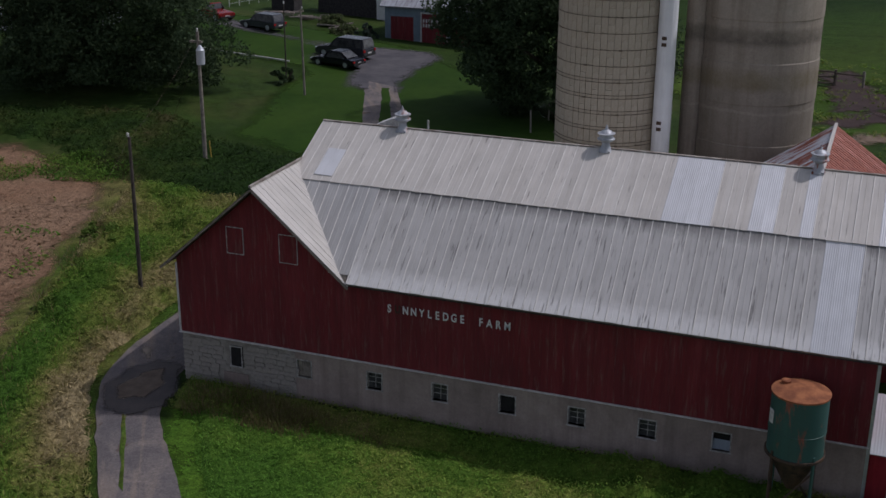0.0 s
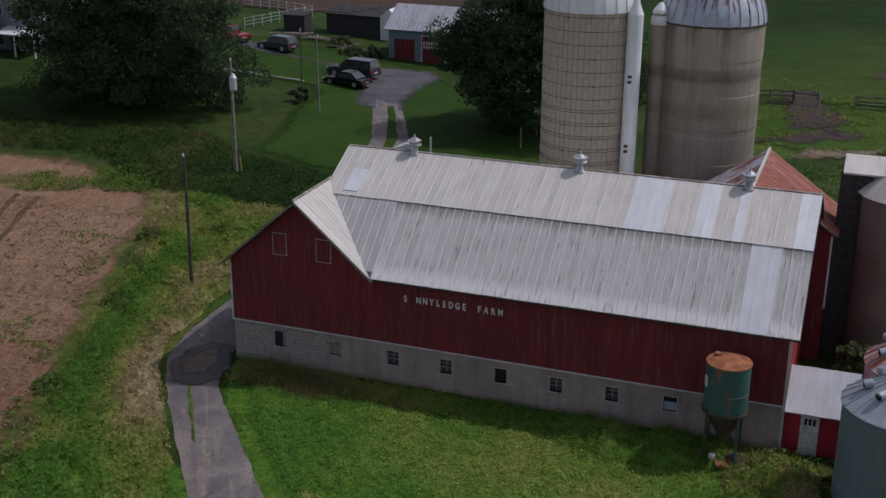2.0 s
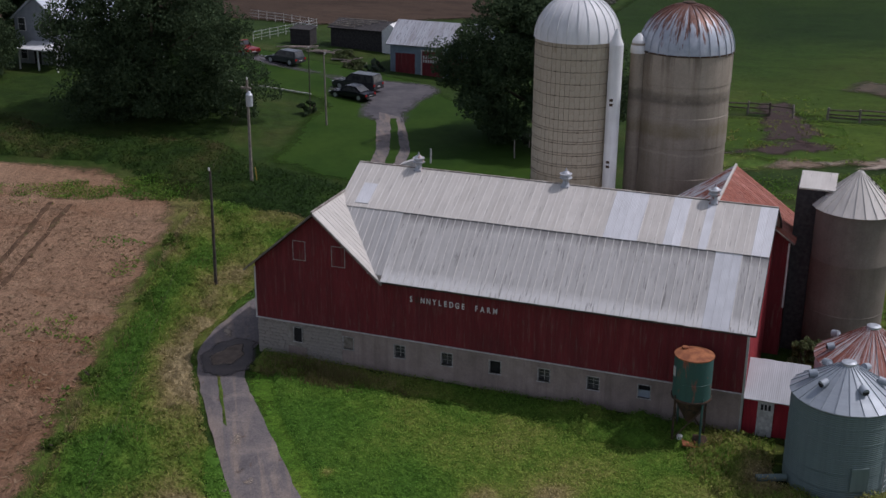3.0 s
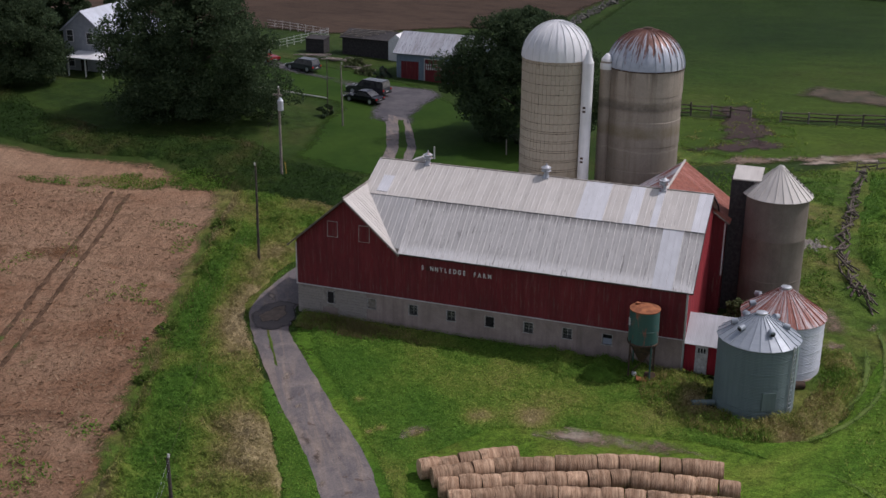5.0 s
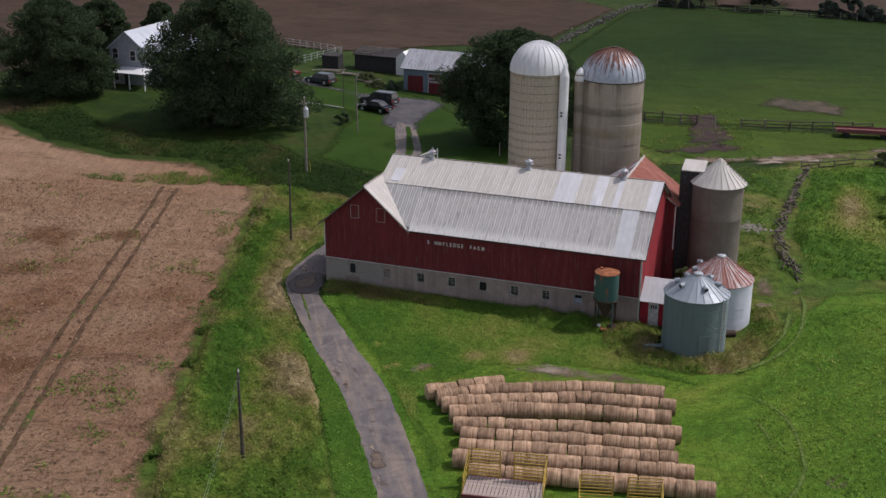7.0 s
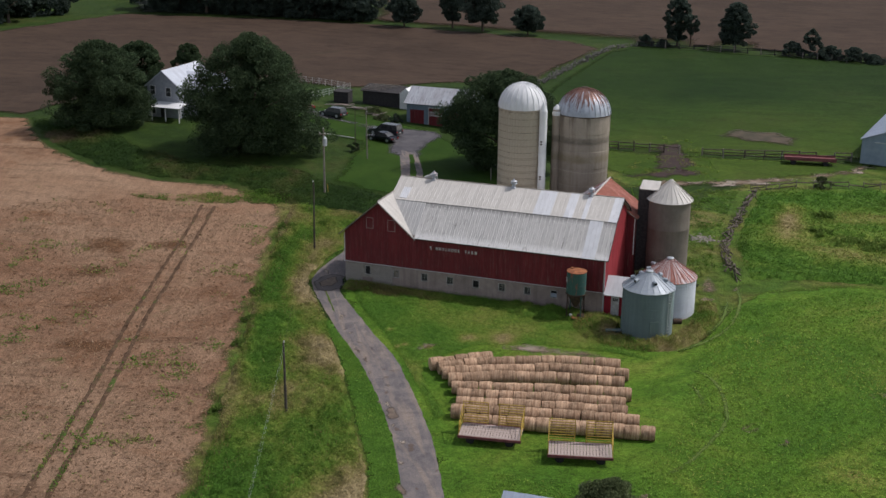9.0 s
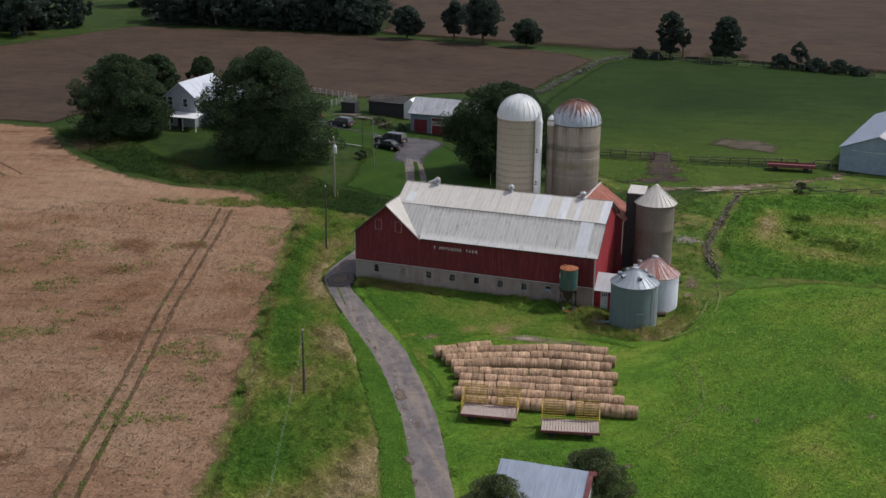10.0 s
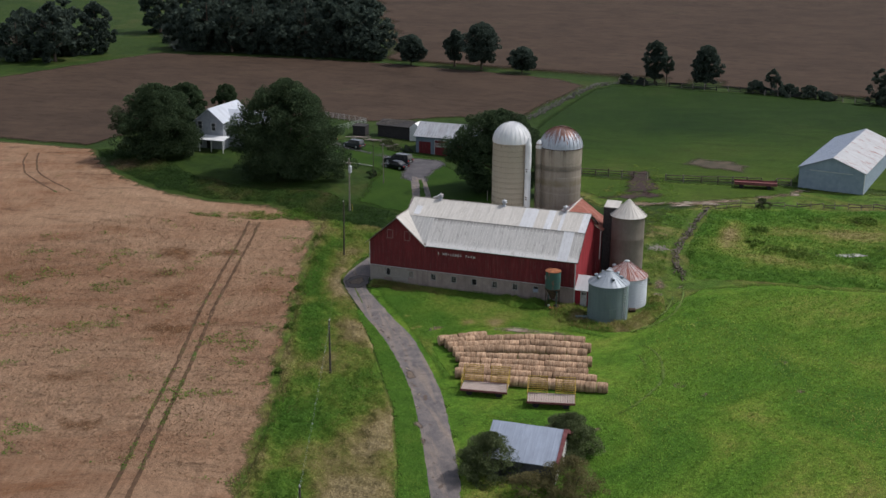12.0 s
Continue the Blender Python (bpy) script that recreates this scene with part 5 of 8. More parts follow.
slope(lr, (1.3, 40.88, 2.27), (4.4, 40.88, 2.27), (0, 1.82, 1.56), 0.6, M["tin_new"], None, seed=31)
ld = part("door", boxes((2.12, 2.78, 41.08, 41.15, 0.1, 2.15)), M["white_worn"], lean, "weathered white door")
part("pane", boxes(*[(2.2 + i * 0.19, 2.32 + i * 0.19, 41.07, 41.08, 1.65, 1.98) for i in range(3)]), M["dark"], ld)
part("door_frame", boxes((2.04, 2.12, 41.06, 41.15, 0.1, 2.22), (2.78, 2.86, 41.06, 41.15, 0.1, 2.22), (2.12, 2.78, 41.06, 41.15, 2.15, 2.22)), M["white_worn"], ld)

# ---- silos ----
def dome(r, h, n=48, rows=8):
    return [(r * math.cos(a) if k < rows else 0.12, h * math.sin(a)) for k, a in ((k, k * math.pi / 2 / rows) for k in range(rows + 1))]


s1 = thing("stave_silo", (-12.42, 57.2, 0.9), "tall pale concrete stave silo with a white metal dome", "silo")
R1, H1 = 2.66, 16.55
part("drum", lathed((R1 - 0.04, 0), (R1 - 0.04, H1), n=64), M["mortar"], s1, smooth=True)
NS, HS = 52, 0.76
v, f = [], []
rng = random.Random(3)


def stave_at(a0, a1, r, z0, z1, b):
    vs = [((r if q else R1 - 0.05) * math.cos(a), (r if q else R1 - 0.05) * math.sin(a), zz) for q in (0, 1) for zz in (z0, z1) for a in (a0, a1)]
    return vs, [(b + 4, b + 5, b + 7, b + 6), (b, b + 4, b + 6, b + 2), (b + 1, b + 3, b + 7, b + 5), (b + 2, b + 6, b + 7, b + 3), (b, b + 1, b + 5, b + 4)]


one = raw_mesh("stave", *stave_at(math.pi * 0.06 / NS, math.pi * 1.94 / NS, R1, 0.003, HS - 0.003, 0), M["stave"])
for col in range(NS):
    a0, a1 = 2 * math.pi * (col + 0.03) / NS, 2 * math.pi * (col + 0.97) / NS
    z = -HS * (0.5 if col % 2 else 0.0)
    near = math.sin((a0 + a1) / 2 + 0.3) < -0.35
    while z < H1 - 0.05:
        r = R1 + rng.uniform(-0.008, 0.012)
        if near and z > 7.5 and z + HS < H1:
            part("stave", one, None, s1, "", pose(0, 0, z, 0, 0, math.degrees(a0) - 0.06 * 180 / NS) @ Matrix.Diagonal((r / R1, r / R1, 1, 1)))
        else:
            vs, fs_ = stave_at(a0, a1, r, max(0, z) + 0.003, min(H1, z + HS) - 0.003, len(v))
            v += vs
            f += fs_
        z += HS
st = part("stave_cladding", raw_mesh("stave_cladding", v, f, M["stave"]), None, s1, "pale buff concrete staves")
st["kind"] = "stuff"
z, k = 0.35, 0
hoops = {}
while z < H1 - 0.1:
    hb = lathed((R1 + 0.005, -0.013), (R1 + 0.028, -0.013), (R1 + 0.028, 0.013), (R1 + 0.005, 0.013), n=56, cap=False) if "h" not in hoops else None
    if hb:
        hoops["h"] = mesh_of("hoop", hb, M["hoop"], True)
        hoops["lug"] = mesh_of("lug", boxes((R1 + 0.01, R1 + 0.06, -0.07, 0.07, -0.03, 0.03)), M["hoop"])
    part("hoop", hoops["h"], None, s1, "", Matrix.Translation((0, 0, z)))
    for q in range(4):
        part("lug", hoops["lug"], None, s1, "", pose(0, 0, z, 0, 0, -70 - 35 * (k % 2) + q * 90))
    k += 1
    if z < 11.5:
        part("hoop", hoops["h"], None, s1, "", Matrix.Translation((0, 0, z + 0.16)))
    z += 0.76
d1 = part("dome", lathed(*[(r, z + H1) for r, z in dome(R1 + 0.05, 2.75)], n=48), M["tin_white"], s1, "white ribbed metal dome", smooth=True)
rib = bmesh.new()
prof = dome(R1 + 0.075, 2.78, rows=10)
for (ra, za), (rb, zb) in zip(prof, prof[1:]):
    beam(rib, (ra, 0, za + H1), (rb, 0, zb + H1), 0.05)
rib_me = mesh_of("rib", rib, M["tin_white"])
for k in range(24):
    part("rib", rib_me, None, d1, "", pose(0, 0, 0, 0, 0, k * 15))
ch = part("chute", lathed((0.44, 0), (0.44, 16.5), (0.42, 16.55), (0.05, 17.5), n=20), M["tin_white"], s1, "white tubular unloading chute", pose(2.82, -1.3, 0), smooth=False)
for z in (8.7, 9.0, 12.7, 13.0):
    part("bracket", boxes((-0.16, 0.06, -0.47, -0.4, z, z + 0.16)), M["iron"], ch)
part("vent_pipe", lathed((0.3, 0), (0.3, 0.5), (0.12, 0.75), n=16), M["tin_white"], s1, "", pose(2.75, -0.7, H1 - 0.4))

s2 = thing("poured_silo", (-5.93, 59.8, 1.0), "wide stained concrete silo with a rust-streaked dome", "silo")
R2, H2 = 2.95, 15.75
part("drum", lathed((R2 + 0.06, 0), *[(R2 + (0.03 if k % 2 else 0.0), z) for k in range(8) for z in (k * H2 / 8 + 0.02, (k + 1) * H2 / 8 - 0.02)], (R2, H2), n=72), M["poured"], s2, "poured concrete rings with dark tide marks", smooth=True)
d2 = part("dome", lathed(*[(r, z + H2) for r, z in dome(R2 + 0.06, 2.85)], n=56), M["dome"], s2, "galvanised dome streaked with rust", smooth=True)
rib = bmesh.new()
prof = dome(R2 + 0.085, 2.88, rows=10)
for (ra, za), (rb, zb) in zip(prof, prof[1:]):
    beam(rib, (ra, 0, za + H2), (rb, 0, zb + H2), 0.06)
rib_me = mesh_of("rib", rib, M["dome"])
for k in range(28):
    part("rib", rib_me, None, d2, "", pose(0, 0, 0, 0, 0, k * 360 / 28))
part("vent", lathed((0.4, H2 + 2.78), (0.4, H2 + 2.95), (0.2, H2 + 3.0), n=16), M["iron"], s2)
part("chute", lathed((0.5, 0), (0.5, 15.9), (0.48, 16.2), (0.1, 16.75), n=18), M["poured"], s2, "concrete unloading chute", pose(-2.7, -1.7, 0))
part("chute_cap", lathed((0.53, 15.6), (0.53, 15.9), (0.42, 16.4), (0.1, 16.8), n=18), M["tin_white"], s2, "white chute cap", pose(-2.7, -1.7, 0))
part("rim", lathed((R2 + 0.02, H2 - 0.05), (R2 + 0.1, H2 - 0.05), (R2 + 0.1, H2 + 0.05), (R2 + 0.02, H2 + 0.05), n=56, cap=False), M["iron"], s2)

s3 = thing("small_silo", (5.53, 52.4, 0.5), "grey concrete silo with a pale conical tin roof", "silo")
part("drum", lathed((2.2, 0), (2.2, 3.1), (2.215, 3.12), (2.215, 3.2), (2.2, 3.22), (2.2, 6.2), (2.21, 6.22), (2.2, 6.3), (2.2, 9.33), n=56), M["grey_conc"], s3, smooth=True)
cone = part("roof", lathed((2.45, 9.26), (0.15, 11.34), n=24), M["tin"], s3, "pale weathered conical roof")
rb = bmesh.new()
beam(rb, (2.47, 0, 9.28), (0.12, 0, 11.38), 0.05)
rib_me = mesh_of("rib", rb, M["tin"])
for k in range(24):
    part("rib", rib_me, None, cone, "", pose(0, 0, 0, 0, 0, k * 15))
# near-black plates on the solid cone paint the dark of open gaps
for k in range(7):
    u = 0.12 + k * 0.11
    hole = part("gap", boxes((-0.07, 0.07, -0.11, 0.11, -0.02, 0.03)), M["dark"], cone, "near-black plate standing for a gap between broken roof sheets", pose(2.47 - 2.35 * u, 0.12 - 0.1 * u, 9.28 + 2.1 * u, 0, 41, 0))
part("chute_house", boxes((-3.3, -1.75, -0.5, 0.9, 0, 10.3)), M["timber_dark"], s3, "dark boarded chute tower")
part("chute_roof", merge(slab([(-3.2, -0.7, 10.25), (-1.2, -0.7, 10.25), (-1.2, 1.1, 10.8), (-3.2, 1.1, 10.8)], 0.1)), M["tin"], s3)
part("hatch", boxes((-2.0, -1.9, -0.56, -0.5, 5.3, 5.9)), M["yellow"], s3)

# ---- grain bins ----
def grain_bin(at, r, h, rise, wall, roof_mat, label, sectors=24, streaked=None):
    b = thing("grain_bin", at, label, "grain bin", "grain bins")
    rings = max(4, round(h / 0.105))
    prof = []
    for k in range(rings * 2 + 1):
        prof.append((r + (0.014 if k % 2 else -0.014), h * k / (rings * 2)))
    part("drum", lathed(*prof, n=56), wall, b, "", None, False)
    for k in range(1, 6):
        part("band", lathed((r, h * k / 6 - 0.02), (r + 0.025, h * k / 6 - 0.02), (r + 0.025, h * k / 6 + 0.02), (r, h * k / 6 + 0.02), n=56, cap=False), wall, b)
    bm = bmesh.new()
    a0, a1 = -math.pi / sectors, math.pi / sectors
    ro = r + 0.12
    pts = [(ro * math.cos(a0), ro * math.sin(a0), h - 0.03), (ro * math.cos(a1), ro * math.sin(a1), h - 0.03), (0.3 * math.cos(a1), 0.3 * math.sin(a1), h + rise), (0.3 * math.cos(a0), 0.3 * math.sin(a0), h + rise)]
    vs = [bm.verts.new(p) for p in pts]
    bm.faces.new(vs)
    low = [bm.verts.new(Vector(p) - Vector((0, 0, 0.04))) for p in pts]
    bm.faces.new(low[::-1])
    bm.faces.new((vs[0], low[0], low[1], vs[1]))
    beam(bm, Vector(pts[1]) + Vector((0, 0, 0.02)), Vector(pts[2]) + Vector((0, 0, 0.02)), 0.05)
    me = mesh_of("roof_panel", bm, streaked or roof_mat)
    roof_b = part("roof", lathed((r, h - 0.08), (0.27, h + rise - 0.07), n=24), roof_mat, b, "ribbed conical steel roof")
    for k in range(sectors):
        part("roof_panel", me, None, roof_b, "", pose(0, 0, 0, 0, 0, k * 360 / sectors))
    part("filler_cap", lathed((0.36, h + rise - 0.06), (0.36, h + rise + 0.1), (0.22, h + rise + 0.15), n=20), M["steel"], b, "flat steel filler cap")
    return b


def roof_vents(b, r, h, rise, angles, frac=0.35):
    for a in angles:
        rr = r * (1 - frac)
        z = h + rise * frac
        vent = part("roof_vent", lathed((0.17, -0.05), (0.17, 0.32), (0.2, 0.34), (0.12, 0.46), n=14), M["tin_bin_roof"], b, "galvanised roof vent", pose(rr * math.cos(radians(a)), rr * math.sin(radians(a)), z) @ Matrix.Scale(0.78, 4))
        hood = bmesh.new()
        beam(hood, (-0.12, 0, 0.36), (0.36, 0, 0.26), 0.4, 0.4, 16)
        part("hood", hood, M["tin_bin_roof"], vent, "", pose(0, 0, 0, 0, 0, a))
        part("mouth", lathed((0.01, 0), (0.2, 0.0), (0.2, 0.02), n=16, cap=False), M["dark"], vent, "", pose(0.365 * math.cos(radians(a)), 0.365 * math.sin(radians(a)), 0.26, 0, 96, a))


b1 = grain_bin((6.2, 38.3, -0.15), 2.48, 4.9, 1.45, M["tin_bin"], M["tin_bin_roof"], "blue-grey corrugated steel grain bin among tall grass")
roof_vents(b1, 2.48, 4.9, 1.45, (-130, -60, 0, 60, 130, 190), 0.4)
part("door", boxes((-0.42, 0.42, -0.07, 0.04, 0.9, 2.1)), M["tin_bin"], b1, "small steel access door", pose(1.1, -2.24, 0, 0, 0, 26))
lad = bmesh.new()
for s in (-0.2, 0.2):
    beam(lad, (s, 0, 0.3), (s, 0, 5.0), 0.05)
for k in range(15):
    beam(lad, (-0.2, 0, 0.5 + k * 0.3), (0.2, 0, 0.5 + k * 0.3), 0.035)
part("ladder", lad, M["steel"], b1, "", pose(2.3, -1.12, 0, 0, 0, 64))
tube = bmesh.new()
beam(tube, (-3.6, -1.9, 0.42), (-2.2, -1.3, 0.42), 0.32, 0.32, 12)
part("unloading_tube", tube, M["tin_bin"], b1, "galvanised unloading tube")
b2 = grain_bin((7.2, 44.3, 0.1), 2.7, 3.95, 1.75, M["tin_bin_light"], M["tin_rusty_bin"], "pale steel grain bin with a rust-streaked roof", 30, M["tin_sector"])
roof_vents(b2, 2.7, 3.95, 1.75, (150, 200), 0.25)
part("foot", lathed((2.85, -0.3), (2.85, 0.12), (2.72, 0.14), n=40), M["concrete"], b2)
fan = bmesh.new()
beam(fan, (1.2, -3.3, 0.3), (1.95, -3.0, 0.3), 0.46, 0.46, 16)
part("fan_housing", fan, M["iron"], b2, "dark round fan housing")

# ---- feed tank on legs ----
tk = thing("feed_tank", (-1.2, 39.35, 0.0), "rusty green steel feed tank standing on angle-iron legs", "feed tank")
part("drum", lathed((0.98, 2.72), (0.98, 3.6), (0.995, 3.61), (0.995, 3.65), (0.98, 3.66), (0.98, 5.0), n=40), M["green_paint"], tk, "faded green steel drum", smooth=True)
part("rim", lathed((0.95, 2.64), (1.04, 2.64), (1.04, 2.74), (0.95, 2.74), n=40, cap=False), M["iron"], tk)
part("hopper", lathed((0.2, 1.25), (0.95, 2.68), n=30), M["iron"], tk)
part("top", lathed((1.01, 4.96), (1.01, 5.02), (0.3, 5.14), n=40), M["rust"], tk, "orange rusted top")
part("filler_neck", lathed((0.17, 5.1), (0.17, 5.24), (0.12, 5.26), n=16), M["rust"], tk, "", pose(-0.55, 0.35, -0.05))
part("label_plate", boxes((-0.14, 0.14, -0.02, 0.0, 3.9, 4.4)), M["white_worn"], tk, "", pose(-0.86, -0.5, 0, 0, 0, -60))
for k in range(4):
    a = radians(45 + 90 * k)
    part("leg", beams(((1.0 * math.cos(a), 1.0 * math.sin(a), -0.4), (0.98 * math.cos(a), 0.98 * math.sin(a), 2.9)), w=0.1), M["green_paint"] if k % 2 else M["iron"], tk)
    a2 = radians(135 + 90 * k)
    part("brace", beams(((0.98 * math.cos(a), 0.98 * math.sin(a), 0.4), (0.92 * math.cos(a2), 0.92 * math.sin(a2), 2.2)), w=0.065), M["iron"], tk)
jk = thing("scrap_barrel", (-1.2, 38.95, 0.05), "rusty scrap and a white pail under the tank", "scrap")
part("barrel", lathed((0.28, 0), (0.28, 0.7), n=18), M["iron"], jk, "", pose(0.35, 0.3, 0.2, 70, 0, 50))
part("sheet_scrap", boxes((-0.5, 0.6, -0.35, 0.25, 0.22, 0.27), (0.1, 0.9, -0.2, 0.3, 0.34, 0.39)), M["rust"], jk, "bent rusty sheets", pose(0.25, -0.2, 0, 8, 10, 20))
part("pail", lathed((0.12, 0), (0.16, 0.4), n=14), M["white"], jk, "white pail", pose(-0.35, -0.1, 0.1))

# ---- round bales ----
def bale_mesh(seed):
    r2 = random.Random(seed)
    bm = bmesh.new()
    n, m = 20, 7
    rings = []
    for j in range(m):
        x = -0.58 + 1.16 * j / (m - 1)
        rr = 0.6 * (0.93 if j in (0, m - 1) else 1.0) + r2.uniform(-0.012, 0.012)
        rings.append([bm.verts.new((x + r2.uniform(-0.012, 0.012), math.cos(2 * math.pi * i / n) * rr * 1.04, math.sin(2 * math.pi * i / n) * rr * (0.97 if math.sin(2 * math.pi * i / n) < -0.5 else 1.0) + r2.uniform(-0.01, 0.01))) for i in range(n)])
    for a, b in zip(rings, rings[1:]):
        for i in range(n):
            j = (i + 1) % n
            bm.faces.new((a[j], a[i], b[i], b[j]))
    for ring, s in ((rings[0], 1), (rings[-1], -1)):
        c = bm.verts.new((ring[0].co.x + s * 0.03, 0, 0))
        for i in range(n):
            j = (i + 1) % n
            bm.faces.new((ring[i], ring[j], c) if s > 0 else (ring[j], ring[i], c))
    bmesh.ops.recalc_face_normals(bm, faces=bm.faces)
    return mesh_of("round_bale", bm, M["bale"], True)


bale_meshes = [bale_mesh(s) for s in range(8)]
ROWS_OF_BALES = [
    [(-10.7, 22.9), (-5.6, 26.5)],
    [(-9.7, 22.4), (-6.1, 24.9), (0.9, 27.6), (5.7, 28.5)],
    [(-9.0, 21.6), (-4.9, 23.6), (0.4, 25.8), (6.7, 26.8)],
    [(-8.0, 20.6), (-4.4, 22.4), (0.7, 23.9), (6.8, 25.0)],
    [(-7.3, 19.2), (0.6, 21.4), (7.6, 23.0)],
    [(-6.3, 18.0), (1.0, 19.8), (7.7, 21.1)],
    [(-5.9, 16.6), (1.3, 18.3), (8.1, 19.7)],
    [(-5.8, 15.1), (1.7, 16.9), (9.2, 18.4)],
    [(-4.3, 13.8), (2.2, 15.3), (10.6, 16.7)],
]
rng = random.Random(17)
for line in ROWS_OF_BALES:
    pts = [Vector(p) for p in line]
    seg = [(b - a).length for a, b in zip(pts, pts[1:])]
    total, d = sum(seg), 0.6
    while d < total:
        k, u = 0, d
        while k < len(seg) - 1 and u > seg[k]:
            u -= seg[k]
            k += 1
        p = pts[k].lerp(pts[k + 1], u / seg[k])
        way = pts[k + 1] - pts[k]
        ob = new("round_bale", rng.choice(bale_meshes))
        x, y = p.x + rng.uniform(-0.04, 0.04), p.y + rng.uniform(-0.09, 0.09)
        ob.matrix_basis = pose(x, y, zat(x, y) + 0.57, rng.uniform(0, 360), 0, math.degrees(math.atan2(way.y, way.x)) + rng.uniform(-3.5, 3.5)) @ Matrix.Scale(rng.uniform(0.97, 1.05), 4)
        tagged(ob, "weathered brown round straw bale lying in a row", "straw bale", "rows of round bales")
        d += 1.2


# ---- simple gabled building: ridge along local y, front wall at local y = 0 ----
def gabled(name, at, turn, w, length, eave, rise, wall, roof_mat, label, category, over=0.35, sheet=0.8, base=-0.6, dull=None):
    bright = roof_mat
    b = thing(name, at, label, category, turn=turn)
    bm = bmesh.new()
    prism(bm, [(0, base), (0, eave), (w / 2, eave + rise), (w, eave), (w, base)], 0, length)
    bmesh.ops.recalc_face_normals(bm, faces=bm.faces)
    part("wall", bm, wall, b)
    k = rise / (w / 2)
    for side in (0, 1):
        ex = -over if side == 0 else w + over
        pts = [(ex, -over, eave - over * k + 0.08), (ex, length + over, eave - over * k + 0.08), (w / 2, length + over, eave + rise + 0.08), (w / 2, -over, eave + rise + 0.08)]
        # a darker tin on the left slope stands in for its shade
        roof_mat = dull if dull and side == 0 else bright
        r = part("roof", slab(pts, 0.1), roof_mat, b)
        a, c = (pts[1], pts[0]) if side == 0 else (pts[0], pts[1])
        a, c = Vector(a) + Vector((0, 0, 0.02)), Vector(c) + Vector((0, 0, 0.02))
        up = Vector((w / 2 - ex, 0, rise + over * k))
        slope(r, a, c, up, sheet, roof_mat, None, seed=round(w * 7 + side))
    return b


def window_part(parent, x, z, w, h, y=0.0, frame=None, axis="x", bars=True):
    """A framed window on a front (x) or side (y) wall."""
    fr = frame or M["white"]
    m = pose(x, y, z) if axis == "x" else pose(y, x, z, 0, 0, 90)
    win = part("window", boxes((-w / 2, w / 2, -0.03, 0.0, -h / 2, h / 2)), M["glass"], parent, "", m)
    t = 0.07
    part("frame", boxes((-w / 2 - t, -w / 2, -0.06, 0.02, -h / 2 - t, h / 2 + t), (w / 2, w / 2 + t, -0.06, 0.02, -h / 2 - t, h / 2 + t), (-w / 2, w / 2, -0.06, 0.02, h / 2, h / 2 + t), (-w / 2, w / 2, -0.07, 0.02, -h / 2 - t, -h / 2)), fr, win)
    if bars:
        part("sash", boxes((-w / 2, w / 2, -0.045, -0.03, -0.025, 0.025)), fr, win)
    return win


# ---- farmhouse ----
hz = zat(-81, 93) - 0.45
house = gabled("farmhouse", (-84.4, 91.6, hz), 0, 5.8, 10.5, 5.5, 2.3, M["house_white"], M["tin_house"], "white two-storey farmhouse with a pale metal roof behind trees", "house", 0.35, 0.8)
for x, z in ((1.0, 4.7), (3.85, 4.5)):
    window_part(house, x, z, 0.85, 1.35, -0.02, M["white"])
window_part(house, 0.9, 1.6, 0.8, 1.4, -0.02)
part("door", boxes((2.25, 3.15, -0.06, 0.02, 0.3, 2.5)), M["timber_dark"], house, "dark front door")
ell = bmesh.new()
prism(ell, [(2.2, -0.6), (2.2, 5.0), (5.4, 7.0), (8.6, 5.0), (8.6, -0.6)], 0, 7.5)
for v in ell.verts:
    v.co = (5.8 + v.co.y, v.co.x, v.co.z)
bmesh.ops.recalc_face_normals(ell, faces=ell.faces)
part("ell_wall", ell, M["house_white"], house)
er = part("ell_roof", merge(slab([(5.0, 1.85, 4.85), (13.6, 1.85, 4.85), (13.6, 5.4, 7.08), (4.0, 5.4, 7.08)], 0.1), slab([(5.0, 8.95, 4.85), (13.6, 8.95, 4.85), (13.6, 5.4, 7.08), (4.0, 5.4, 7.08)], 0.1)), M["tin_house"], house, "pale metal roof of the side ell")
slope(er, (5.6, 1.83, 4.88), (13.6, 1.83, 4.88), (0, 3.57, 2.24), 0.8, M["tin_house"], None, seed=61)
window_part(house, 7.4, 3.9, 0.8, 1.2, 2.18)
part("porch_roof", slab([(2.0, -2.6, 2.55), (7.2, -2.6, 2.55), (7.2, 0.0, 2.95), (2.0, 0.0, 2.95)], 0.12), M["tin_white"], house, "white flat porch roof")
for x in (2.15, 4.6, 7.05):
    part("porch_post", boxes((x - 0.07, x + 0.07, -2.5, -2.36, -0.4, 2.5)), M["white"], house)
part("porch_floor", boxes((2.0, 7.2, -2.6, 0.0, -0.5, 0.12)), M["timber"], house)

# ---- garage with three red doors ----
gz = zat(-42, 109) + 0.35
garage = thing("garage", (-46.8, 109.0, gz), "blue-grey three-door garage with a patchy tin roof", "garage")
gb = bmesh.new()
prism(gb, [(0, -0.8), (0, 3.1), (3.4, 5.1), (6.8, 3.1), (6.8, -0.8)], 0, 11.2)
for v in gb.verts:
    v.co = (v.co.y, v.co.x, v.co.z)
bmesh.ops.recalc_face_normals(gb, faces=gb.faces)
part("wall", gb, M["blue_wall"], garage)
gr = part("roof", merge(slab([(-0.4, -0.4, 3.0), (11.6, -0.4, 3.0), (11.6, 3.4, 5.22), (-0.4, 3.4, 5.22)], 0.1), slab([(-0.4, 7.2, 3.0), (11.6, 7.2, 3.0), (11.6, 3.4, 5.22), (-0.4, 3.4, 5.22)], 0.1)), M["tin_garage"], garage)
